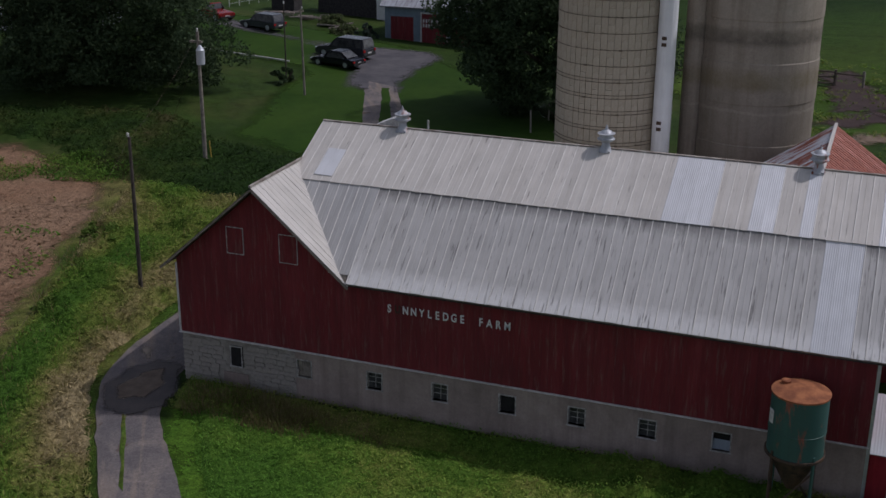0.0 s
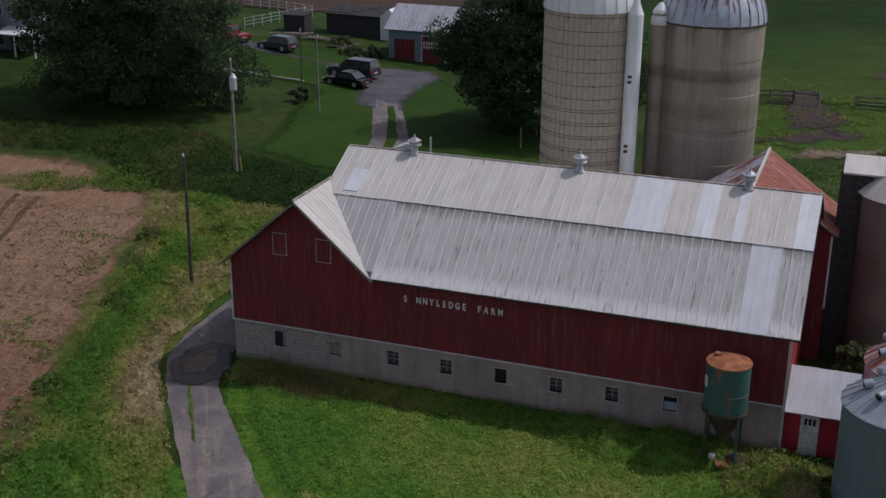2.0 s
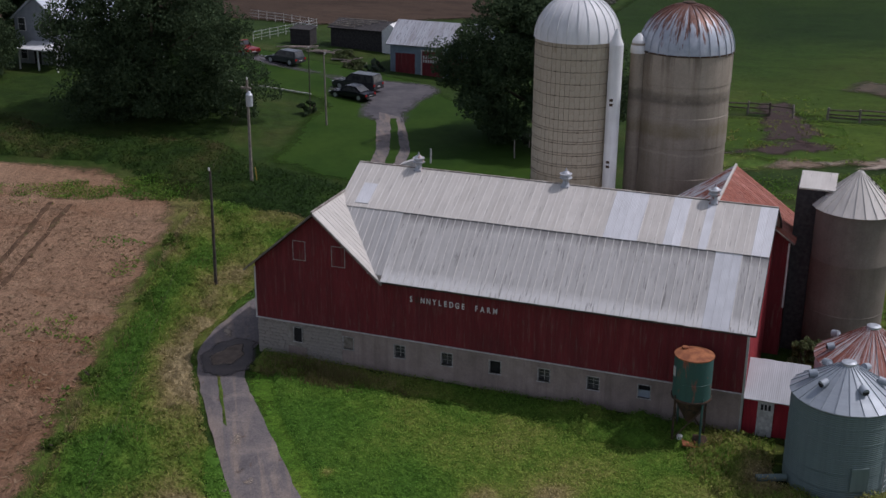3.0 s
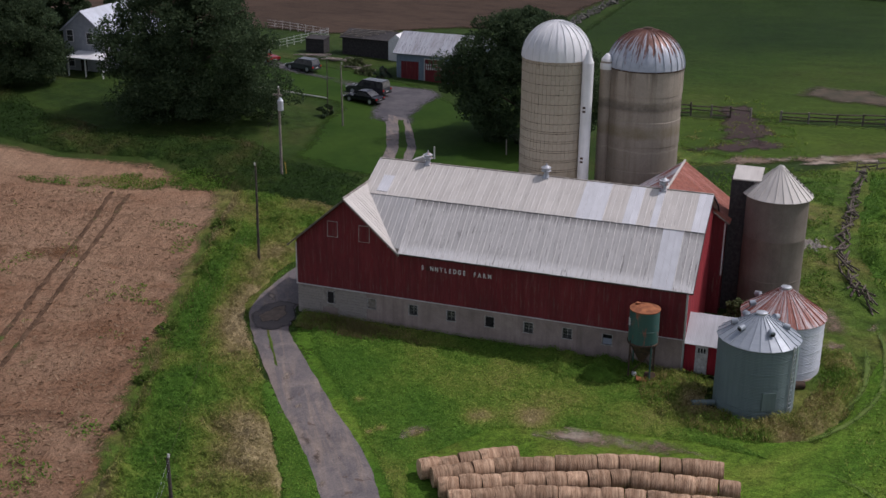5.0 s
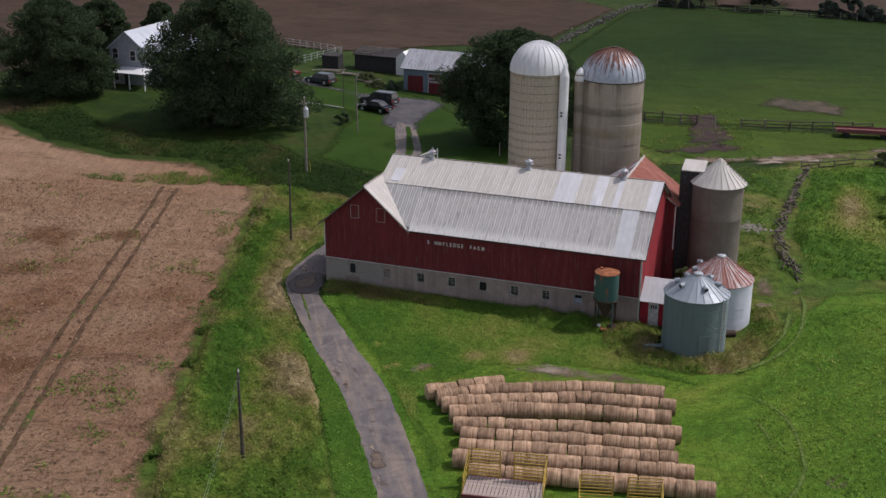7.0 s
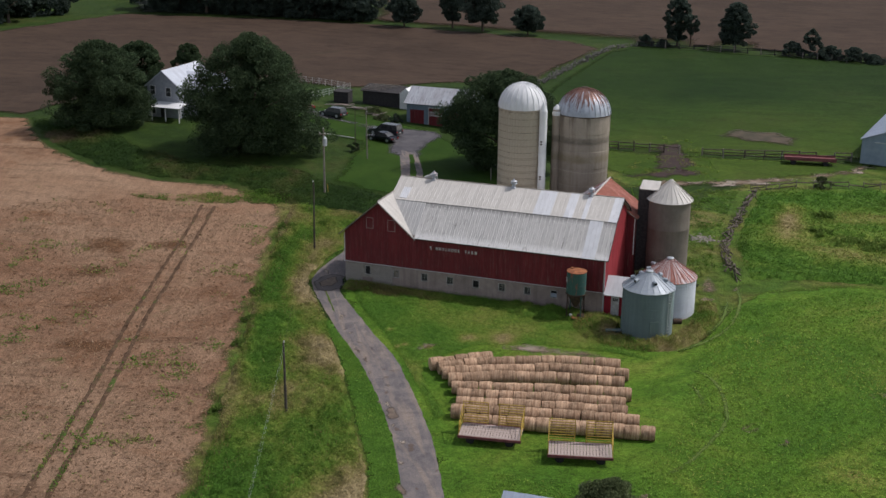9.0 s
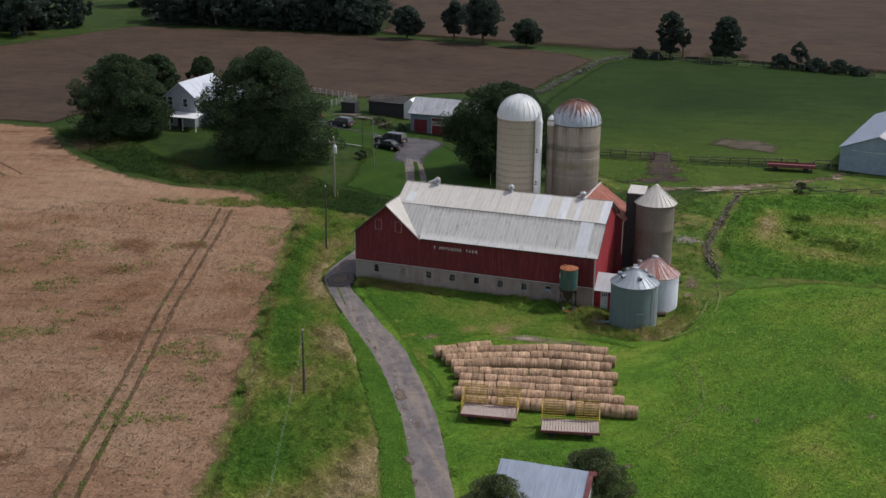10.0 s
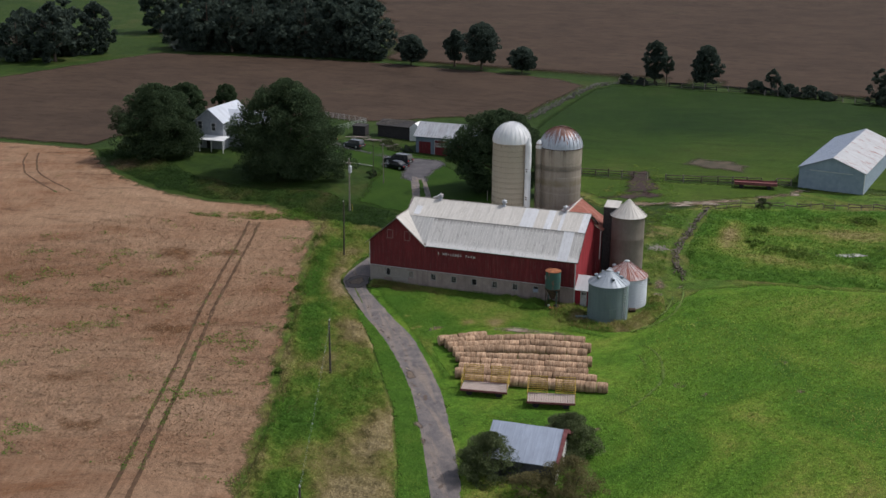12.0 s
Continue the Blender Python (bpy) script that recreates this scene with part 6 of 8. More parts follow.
slope(gr, (-0.4, -0.42, 3.03), (11.6, -0.42, 3.03), (0, 3.82, 2.23), 0.75, M["tin_garage"], None, seed=71)
for x0, x1, zt, panes in ((0.65, 3.05, 2.05, False), (3.9, 6.45, 2.45, True), (7.1, 9.7, 1.95, False)):
    d = part("garage_door", boxes((x0, x1, -0.06, 0.0, -0.4, zt)), M["red"], garage, "faded red panelled garage door")
    part("door_frame", boxes((x0 - 0.12, x0, -0.09, 0.0, -0.4, zt + 0.12), (x1, x1 + 0.12, -0.09, 0.0, -0.4, zt + 0.12), (x0, x1, -0.09, 0.0, zt, zt + 0.12)), M["white_worn"] if panes else M["blue_wall"], d)
    part("panel_rail", boxes(*[(x0, x1, -0.075, -0.06, -0.4 + k * (zt + 0.4) / 4 - 0.03, -0.4 + k * (zt + 0.4) / 4 + 0.03) for k in range(1, 4)]), M["red"], d)
    if panes:
        n = 8
        for k in range(n):
            for z in (1.15, 1.6):
                xx = x0 + 0.12 + k * (x1 - x0 - 0.24) / n
                part("pane", boxes((xx, xx + 0.17, -0.085, -0.062, z, z + 0.34)), M["white_worn"], d)

# ---- dark lean shed with a white end ----
wz = zat(-55, 118)
ws = thing("wood_shed", (-58.6, 118.2, wz), "long dark weathered shed with a white gable end", "shed")
part("wall", boxes((0, 7.0, 0, 3.2, -0.4, 2.5)), M["timber_dark"], ws)
part("roof", slab([(-0.3, -0.3, 2.55), (7.1, -0.3, 2.45), (7.1, 3.4, 3.1), (-0.3, 3.4, 3.2)], 0.12), M["timber_dark"], ws)
for k in range(5):
    part("roof_batten", beams(((-0.4 + k * 0.3, 0.3 + k * 0.6, 2.8 + k * 0.1), (3.2 + k * 0.8, 0.1 + k * 0.7, 2.72 + k * 0.12)), w=0.14), M["timber"], ws)
we = bmesh.new()
prism(we, [(7.0, -0.5), (7.0, 2.5), (8.1, 3.4), (9.2, 2.5), (9.2, -0.5)], -0.3, 3.0)
bmesh.ops.recalc_face_normals(we, faces=we.faces)
part("white_bay", we, M["white"], ws, "white boarded gable bay")
dz = zat(-62, 117)
bx = thing("storage_box", (-63.2, 116.2, dz), "dark weathered storage box with a flat lid", "storage box")
part("body", boxes((0, 2.7, 0, 1.9, 0, 2.0)), M["timber_dark"], bx)
part("lid", slab([(-0.12, -0.12, 2.0), (2.82, -0.12, 2.0), (2.82, 2.0, 2.2), (-0.12, 2.0, 2.2)], 0.1), M["timber_dark"], bx)
rng = random.Random(77)
for cx, cy, n in ((-56.5, 112.5, 16), (-60.5, 113.0, 12), (-52.3, 109.8, 7)):
    pl = thing("lumber_pile", (cx, cy, zat(cx, cy)), "loose heap of weathered boards in the grass", "lumber pile", "lumber heaps")
    for k in range(n):
        a, l = rng.uniform(-0.6, 0.6), rng.uniform(1.0, 2.8)
        x, y, z = rng.uniform(-1.6, 1.6), rng.uniform(-0.8, 0.8), rng.uniform(0.08, 0.55)
        part("plank", beams(((x - l / 2 * math.cos(a), y - l / 2 * math.sin(a), z), (x + l / 2 * math.cos(a), y + l / 2 * math.sin(a), z + rng.uniform(-0.1, 0.25))), w=0.14), M["plank"] if k % 3 else M["timber"], pl)

# ---- cars ----
def paint(name, c):
    n = Nodes(name, 0.25, 0.3, 0.5)
    return n.done(n.mix(n.noise(1.5, 3), c, tuple(v * 1.25 for v in c)))


CAR = {"sedan": paint("black_car_paint", (0.012, 0.013, 0.02)), "suv": paint("dark_grey_car_paint", (0.05, 0.053, 0.06)), "wagon": paint("slate_car_paint", (0.055, 0.06, 0.07)), "pickup": paint("red_car_paint", (0.22, 0.02, 0.02))}
LAMP = simple("red_lamp_glass", (0.25, 0.01, 0.01), (0.35, 0.02, 0.02), 4, 0.2)


def car(name, at, turn, length, width, tall, kind, label):
    """A car with its nose along local +x."""
    c = thing(name, at, label, "car", "parked cars", turn=turn)
    L, W = length, width
    belt = tall * 0.56
    lower = [(-L / 2, 0.32), (-L / 2 + 0.02, belt * 0.92), (-L / 2 + 0.25, belt), (L * 0.18, belt), (L / 2 - 0.35, belt * 0.86), (L / 2, belt * 0.66), (L / 2 - 0.02, 0.3)]
    bm = bmesh.new()
    prism(bm, lower, -W / 2, W / 2)
    bmesh.ops.recalc_face_normals(bm, faces=bm.faces)
    bmesh.ops.bevel(bm, geom=list(bm.edges), offset=0.07, segments=2, affect="EDGES")
    part("body", bm, CAR[kind], c, "", None, True)
    rear = {"sedan": -L * 0.36, "suv": -L * 0.485, "wagon": -L * 0.48, "pickup": -L * 0.02}[kind]
    roof_r = {"sedan": -L * 0.17, "suv": -L * 0.45, "wagon": -L * 0.42, "pickup": L * 0.02}[kind]
    cab = [(rear, belt - 0.05), (roof_r, tall), (L * 0.06, tall), (L * 0.22, belt - 0.05)]
    bm = bmesh.new()
    vs = prism(bm, cab, -W / 2 + 0.06, W / 2 - 0.06)
    for v in vs:
        if v.co.z > belt:
            v.co.y *= 0.84
    bmesh.ops.recalc_face_normals(bm, faces=bm.faces)
    bmesh.ops.bevel(bm, geom=list(bm.edges), offset=0.05, segments=2, affect="EDGES")
    part("cabin", bm, CAR[kind], c, "", None, True)

    zb, zt = belt + 0.06, tall - 0.1
    for s in (-1, 1):
        spans = [(rear + 0.3, -L * 0.12), (-L * 0.11, L * 0.03), (L * 0.04, L * 0.15)]
        for a, b in spans:
            if b - a < 0.2:
                continue
            bm = bmesh.new()
            xa_t = max(a, roof_r + 0.08)
            xb_t = min(b, L * 0.05)
            pts = [(a, zb), (b, zb), (max(xb_t, xa_t + 0.1), zt), (xa_t, zt)]
            yb, yt = (W / 2 - 0.05), (W / 2 - 0.06) * 0.86 + 0.012
            vs = [bm.verts.new((x, s * (yb if z == zb else yt), z)) for x, z in pts]
            bm.faces.new(vs if s < 0 else vs[::-1])
            bmesh.ops.recalc_face_normals(bm, faces=bm.faces)
            ext = bmesh.ops.extrude_face_region(bm, geom=list(bm.faces))
            for v in ext["geom"]:
                if isinstance(v, bmesh.types.BMVert):
                    v.co.y -= s * 0.03
            part("side_window", bm, M["glass"], c)
    for x0, x1, nm in ((rear, roof_r, "rear_window"), (L * 0.22, L * 0.06, "windscreen")):
        sgn = -1 if nm == "rear_window" else 1
        bm = bmesh.new()
        pa, pb = Vector((x0, 0, belt + 0.02)), Vector((x1, 0, tall))
        q0, q1 = pa.lerp(pb, 0.12), pa.lerp(pb, 0.86)
        vs = [bm.verts.new((q.x + sgn * 0.035, s * (W / 2 - 0.16) * k, q.z + 0.02)) for q, k, s in ((q0, 1, -1), (q0, 1, 1), (q1, 0.86, 1), (q1, 0.86, -1))]
        bm.faces.new(vs)
        ext = bmesh.ops.extrude_face_region(bm, geom=list(bm.faces))
        for v in ext["geom"]:
            if isinstance(v, bmesh.types.BMVert):
                v.co.x -= sgn * 0.03
        bmesh.ops.recalc_face_normals(bm, faces=bm.faces)
        part(nm, bm, M["glass"], c)
    for s in (-1, 1):
        part("tail_light", boxes((-L / 2 - 0.02, -L / 2 + 0.06, s * W * 0.42 - 0.13, s * W * 0.42 + 0.13, belt * 0.68, belt * 0.9)), LAMP, c)
        part("headlight", boxes((L / 2 - 0.1, L / 2 + 0.01, s * W * 0.38 - 0.17, s * W * 0.38 + 0.17, belt * 0.6, belt * 0.76)), M["steel"], c)
    part("number_plate", boxes((-L / 2 - 0.025, -L / 2, -0.26, 0.26, belt * 0.55, belt * 0.55 + 0.13)), M["white_worn"], c)
    part("bumper", boxes((-L / 2 - 0.06, -L / 2 + 0.05, -W * 0.46, W * 0.46, 0.36, 0.52)), M["tyre"], c)
    r = 0.33 if kind == "sedan" else 0.38
    for x in (-L * 0.31, L * 0.31):
        for s in (-1, 1):
            wh = part("wheel", lathed((r * 0.68, -0.11), (r, -0.1), (r, 0.1), (r * 0.68, 0.11), n=20), M["tyre"], c, "", pose(x, s * (W / 2 - 0.08), r, 90, 0, 0), True)
            part("rim", lathed((r * 0.66, -0.115), (r * 0.66, 0.115), n=16), M["steel"], wh)
    return c


def parked(x, y):
    return (x, y, zat(x, y) + 0.06)


car("sedan_car", parked(-45.5, 95.4), 168, 4.8, 1.82, 1.42, "sedan", "black saloon car parked on the gravel drive")
car("suv_car", parked(-46.4, 98.9), 170, 5.4, 2.0, 1.85, "suv", "dark grey long SUV parked beside the saloon")
car("estate_car", parked(-58.3, 105.3), 165, 4.7, 1.8, 1.6, "wagon", "slate grey estate car parked by the lawn")
# pickup body added in place of a half-hidden red tractor
car("pickup_truck", parked(-64.6, 107.0), 150, 4.6, 1.8, 1.6, "pickup", "dark red pickup body standing in for a tractor under the trees")

post = thing("marker_post", (-30.3, 78.4, zat(-30.3, 78.4)), "short white post beside the yard lane", "post")
part("shaft", beams(((0, 0, -0.3), (0.02, 0, 1.35)), w=0.14, n=6), M["white_worn"], post)

# ---- utility poles and wires ----
def utility_pole(x, y, tall, label, lean=0.0, can=False, arm=False, r=0.15, wood="pole"):
    p = thing("utility_pole", (x, y, zat(x, y)), label, "utility pole", "poles along the lane")
    part("shaft", lathed((r, -0.5), (r * 0.95, 1.0), (r * 0.62, tall), n=14), M[wood], p, "", pose(0, 0, 0, 0, lean, 0), True)
    part("insulator", lathed((0.05, tall), (0.07, tall + 0.12), (0.04, tall + 0.22), n=10), M["white_worn"], p)
    if can:
        part("transformer", lathed((0.26, tall - 2.1), (0.28, tall - 2.05), (0.28, tall - 1.15), (0.2, tall - 1.05), (0.08, tall - 0.85), n=18), M["tin_bin_light"], p, "pale grey transformer can", pose(0.28, -0.25, 0))
        part("cross_arm", boxes((-0.6, 0.3, -0.08, 0.08, tall - 0.75, tall - 0.6)), M["timber"], p)
    if arm:
        part("lamp_arm", beams(((0, 0, tall - 0.4), (-0.9, -0.2, tall - 0.1)), w=0.06), M["steel"], p)
        part("lamp_head", boxes((-1.25, -0.8, -0.32, -0.08, tall - 0.2, tall - 0.04)), M["steel"], p)
    return p


utility_pole(-42.1, 67.5, 8.8, "grey wooden utility pole with a transformer can", 0, True, wood="timber")
utility_pole(-34.5, 48.5, 8.2, "slim wooden utility pole beside the lane", 0.5, False, False, 0.12)
utility_pole(-19.2, 11.0, 6.5, "dark wooden utility pole on the grassy verge", -0.5, False, False, 0.13)
utility_pole(-6.8, -21.5, 3.5 - zat(-6.8, -21.5), "dark wooden utility pole carrying the farm line", 0, False, False, 0.13)
utility_pole(-43.6, 85.2, 6.9, "thin pale yard lamp pole on the lawn", -1.0, False, False, 0.1, "timber")
utility_pole(-46.8, 88.2, 6.5, "thin dark post rising from a shrub", 0, False, False, 0.07)
mk = thing("guy_marker", (-41.5, 67.3, zat(-41.5, 67.3)), "yellow guy-wire marker sleeve beside the pole", "marker")
part("sleeve", beams(((0, 0, 0.5), (-0.12, 0.04, 1.6)), w=0.07, n=8), M["yellow"], mk)


def wire(a, b, sag, r=0.018, mat=None):
    cu = bpy.data.curves.new("wire", "CURVE")
    cu.dimensions, cu.bevel_depth, cu.bevel_resolution = "3D", r, 1
    sp = cu.splines.new("POLY")
    sp.points.add(16)
    a, b = Vector(a), Vector(b)
    for k in range(17):
        u = k / 16
        p = a.lerp(b, u) - Vector((0, 0, sag * 4 * u * (1 - u)))
        sp.points[k].co = (*p, 1)
    ob = new("wire", cu)
    me = bpy.data.meshes.new_from_object(ob.evaluated_get(bpy.context.evaluated_depsgraph_get()))
    bpy.data.objects.remove(ob)
    me.materials.clear()
    me.materials.append(mat or M["steel"])
    w = new("wire", me)
    return tagged(w, "thin overhead wire between the poles", "wire", "overhead wires")


def pole_top(x, y, h):
    return (x, y, zat(x, y) + h)


wire(pole_top(-42.1, 67.5, 8.7), pole_top(-34.5, 48.5, 8.0), 0.4, 0.006, M["iron"])
wire(pole_top(-34.5, 48.5, 8.0), pole_top(-19.2, 11, 6.4), 0.7, 0.006, M["iron"])
wire(pole_top(-19.2, 11, 6.4), (-6.8, -21.5, 3.55), 0.35, 0.004, M["steel"])
wire(pole_top(-19.2, 11, 5.9), (-6.8, -21.5, 3.1), 0.4, 0.004, M["steel"])
wire((-6.8, -21.5, 3.55), (8, -62, 0.8), 0.5, 0.004, M["steel"])
wire(pole_top(-42.1, 67.5, 7.8), (-44.5, 65.2, zat(-44.5, 65.2)), 0.0, 0.008, M["iron"])

# ---- fences ----
def rail_fence(line, label, gap=2.4, tall=1.25, rails=3, wobble=0.12, mat="timber", seed=1, post_w=0.2):
    rng = random.Random(seed)
    x0, y0 = line[0]
    fc = thing("rail_fence", (x0, y0, zat(x0, y0)), label, "fence", "farm fences")
    org = Vector((x0, y0, zat(x0, y0)))
    posts = []
    for a, b in zip(line, line[1:]):
        a, b = Vector(a), Vector(b)
        n = max(1, round((b - a).length / gap))
        for k in range(n):
            p = a.lerp(b, k / n) + Vector((rng.uniform(-wobble, wobble), rng.uniform(-wobble, wobble)))
            posts.append(Vector((p.x, p.y, zat(p.x, p.y))))
    posts.append(Vector((*line[-1], zat(*line[-1]))))
    for k, p in enumerate(posts):
        t = Vector((rng.uniform(-wobble, wobble) * 0.6, rng.uniform(-wobble, wobble) * 0.6, tall + rng.uniform(-0.15, 0.3)))
        part("post", beams((p - org - Vector((0, 0, 0.3)), p - org + t), w=post_w, n=6), M["timber"] if rng.random() < 0.5 else M[mat], fc)
        if k:
            q = posts[k - 1]
            for j in range(rails):
                z = tall * (j + 0.7) / rails
                if rng.random() < 0.1:
                    continue
                part("rail", beams((q - org + Vector((0, 0, z + rng.uniform(-wobble, wobble))), p - org + Vector((0, 0, z + rng.uniform(-wobble, wobble)))), w=0.14, n=5), M[mat], fc)
    return fc


rail_fence([(-22, 107), (-13.4, 105.9), (-6.3, 106.5), (-1.8, 106.4)], "dark weathered wooden rail fence along the pasture", 2.4, 1.3, 3, 0.1, "rail", 1)
rail_fence([(1.4, 106.8), (4.7, 107.3), (10.4, 108.6), (22.7, 111.6)], "dark weathered wooden rail fence along the pasture", 2.4, 1.3, 3, 0.1, "rail", 2)
rail_fence([(-27.5, 204.5), (-14.5, 204.7), (3.3, 203.1), (33.8, 197.7), (90, 187)], "far weathered rail fence with bushes", 3.2, 1.3, 3, 0.1, "timber_dark", 3)
rail_fence([(10.6, 90.5), (16, 93.5), (23, 96.4), (32.7, 98.6), (38.5, 101.0)], "sagging old rail fence beside the track", 2.2, 0.9, 2, 0.2, "rail", 4, 0.12)
rail_fence([(38.5, 101), (40.8, 104.5), (43, 109)], "broken pale rail fence by the blue shed", 2.2, 1.0, 3, 0.25, "timber", 5)
rail_fence([(-24, 82.5), (-23.6, 86.5), (-22, 92), (-18.5, 97)], "row of thin leaning fence posts", 3.0, 1.5, 0, 0.2, "timber", 6, 0.1)
# old split-rail fence fallen into a heap
rng = random.Random(23)
snake = [(11.2, 90), (10.7, 82), (10.5, 74.2), (10.1, 68), (10.5, 63), (11.8, 58), (13.3, 54.8)]
sf = thing("split_rail_fence", (10.4, 74.0, zat(10.4, 74)), "tumbled old split-rail fence of grey rails", "fence", "farm fences")
so = Vector((10.4, 74.0, zat(10.4, 74)))
for a, b in zip(snake, snake[1:]):
    a, b = Vector(a), Vector(b)
    n = round((b - a).length / 0.3)
    for k in range(n):
        p = a.lerp(b, k / n) + Vector((rng.uniform(-0.35, 0.35), rng.uniform(-0.3, 0.3)))
        d = (b - a).normalized()
        ang = rng.uniform(-0.7, 0.7)
        d = Vector((d.x * math.cos(ang) - d.y * math.sin(ang), d.x * math.sin(ang) + d.y * math.cos(ang)))
        l, z = rng.uniform(1.0, 2.0), rng.uniform(0.1, 0.9)
        s, e = p - d * l / 2, p + d * l / 2
        part("rail", beams((Vector((s.x, s.y, zat(s.x, s.y) + z)) - so, Vector((e.x, e.y, zat(e.x, e.y) + max(0.05, z + rng.uniform(-0.6, 0.4)))) - so), w=rng.uniform(0.09, 0.15), n=5), M["rail"], sf)
# white yard fence
yf = thing("yard_fence", (-67.5, 114.6, zat(-67.5, 114.6)), "white board fence round the back yard", "fence", "farm fences")
yo = Vector((-67.5, 114.6, zat(-67.5, 114.6)))
for (ax, ay), (bx_, by_) in (((-67.5, 114.6), (-66.8, 122)), ((-66.8, 122), (-66.0, 129.5)), ((-66, 129.5), (-72, 131.5)), ((-72, 131.5), (-78, 133))):
    for k in range(4):
        u0, u1 = k / 4, (k + 1) / 4
        p, q = (Vector((ax + (bx_ - ax) * u, ay + (by_ - ay) * u, zat(ax + (bx_ - ax) * u, ay + (by_ - ay) * u))) - yo for u in (u0, u1))
        part("post", beams((p, p + Vector((0, 0, 1.35))), w=0.07), M["white_worn"], yf)
        for z in (0.4, 0.8, 1.2):
            part("board", beams((p + Vector((0, 0, z)), q + Vector((0, 0, z))), w=0.05), M["steel"], yf)

# stone wall along the far field
rng = random.Random(31)
v, f = [], []
wall_line = [(-36.3, 150), (-35.6, 160), (-34.8, 172.4), (-33.6, 186), (-32.4, 197.5), (-29.5, 203), (-27.5, 204.5)]
for (ax, ay), (bx_, by_) in zip(wall_line, wall_line[1:]):
    n = round(math.hypot(bx_ - ax, by_ - ay) * 7)
    for k in range(n):
        u = rng.random()
        x, y = ax + (bx_ - ax) * u + rng.gauss(0, 0.4), ay + (by_ - ay) * u + rng.gauss(0, 0.3)
        z, r = zat(x, y) + rng.uniform(0, 0.9), rng.uniform(0.14, 0.34)
        b = len(v)
        for dx, dy, dz_ in ((1, 0, 0), (-1, 0, 0), (0, 1, 0), (0, -1, 0), (0, 0, 0.8), (0, 0, -0.8)):
            v.append((x + dx * r * rng.uniform(0.7, 1.2), y + dy * r * rng.uniform(0.7, 1.2), z + dz_ * r))
        f += [(b + i, b + j, b + k2) for i, j, k2 in ((0, 2, 4), (2, 1, 4), (1, 3, 4), (3, 0, 4), (2, 0, 5), (1, 2, 5), (3, 1, 5), (0, 3, 5))]
tagged(new("stone_wall", raw_mesh("stone_wall", v, f, M["stone_dark"])), "low dry wall of grey field stones", "stone wall", kind="stuff")

# ---- blue machine shed and red wagon ----
# one white roof; the slope away from the sun gets darker tin
bs = gabled("machine_shed", (23.9, 110.9, zat(29, 111) - 0.05), -9, 11.0, 30.0, 3.75, 2.15, M["pale_blue"], M["tin_shed"], "pale blue steel machine shed, stained white roof, left slope darkened for shade", "machine shed", 0.25, 0.9, -0.6, M["tin_blue"])
md = part("sliding_door", boxes((2.0, 6.6, -0.1, -0.02, 0.0, 3.3)), M["pale_blue"], bs, "large sliding door")
part("door_rail", boxes((1.8, 9.0, -0.14, -0.02, 3.32, 3.45)), M["steel"], md)
part("corner_trim", boxes((10.93, 11.05, -0.06, 0.06, -0.3, 3.8)), M["white"], bs)
rwz = zat(17, 107)
rwg = thing("flat_wagon", (13.6, 106.2, rwz), "faded red long flat feed wagon by the fence", "wagon", turn=8)
part("bed", boxes((0, 7.2, 0, 1.9, 0.75, 0.95)), M["wagon_red"], rwg)
part("side_board", boxes((0, 7.2, -0.06, 0.0, 0.7, 1.2)), M["wagon_red"], rwg)
part("side_board", boxes((0, 7.2, 1.9, 1.96, 0.7, 1.2)), M["wagon_red"], rwg)
for x in (1.2, 5.8):
    for y in (0.15, 1.75):
        part("wheel", lathed((0.25, -0.1), (0.38, -0.09), (0.38, 0.09), (0.25, 0.1), n=18), M["tyre"], rwg, "", pose(x, y, 0.38, 90, 0, 0))

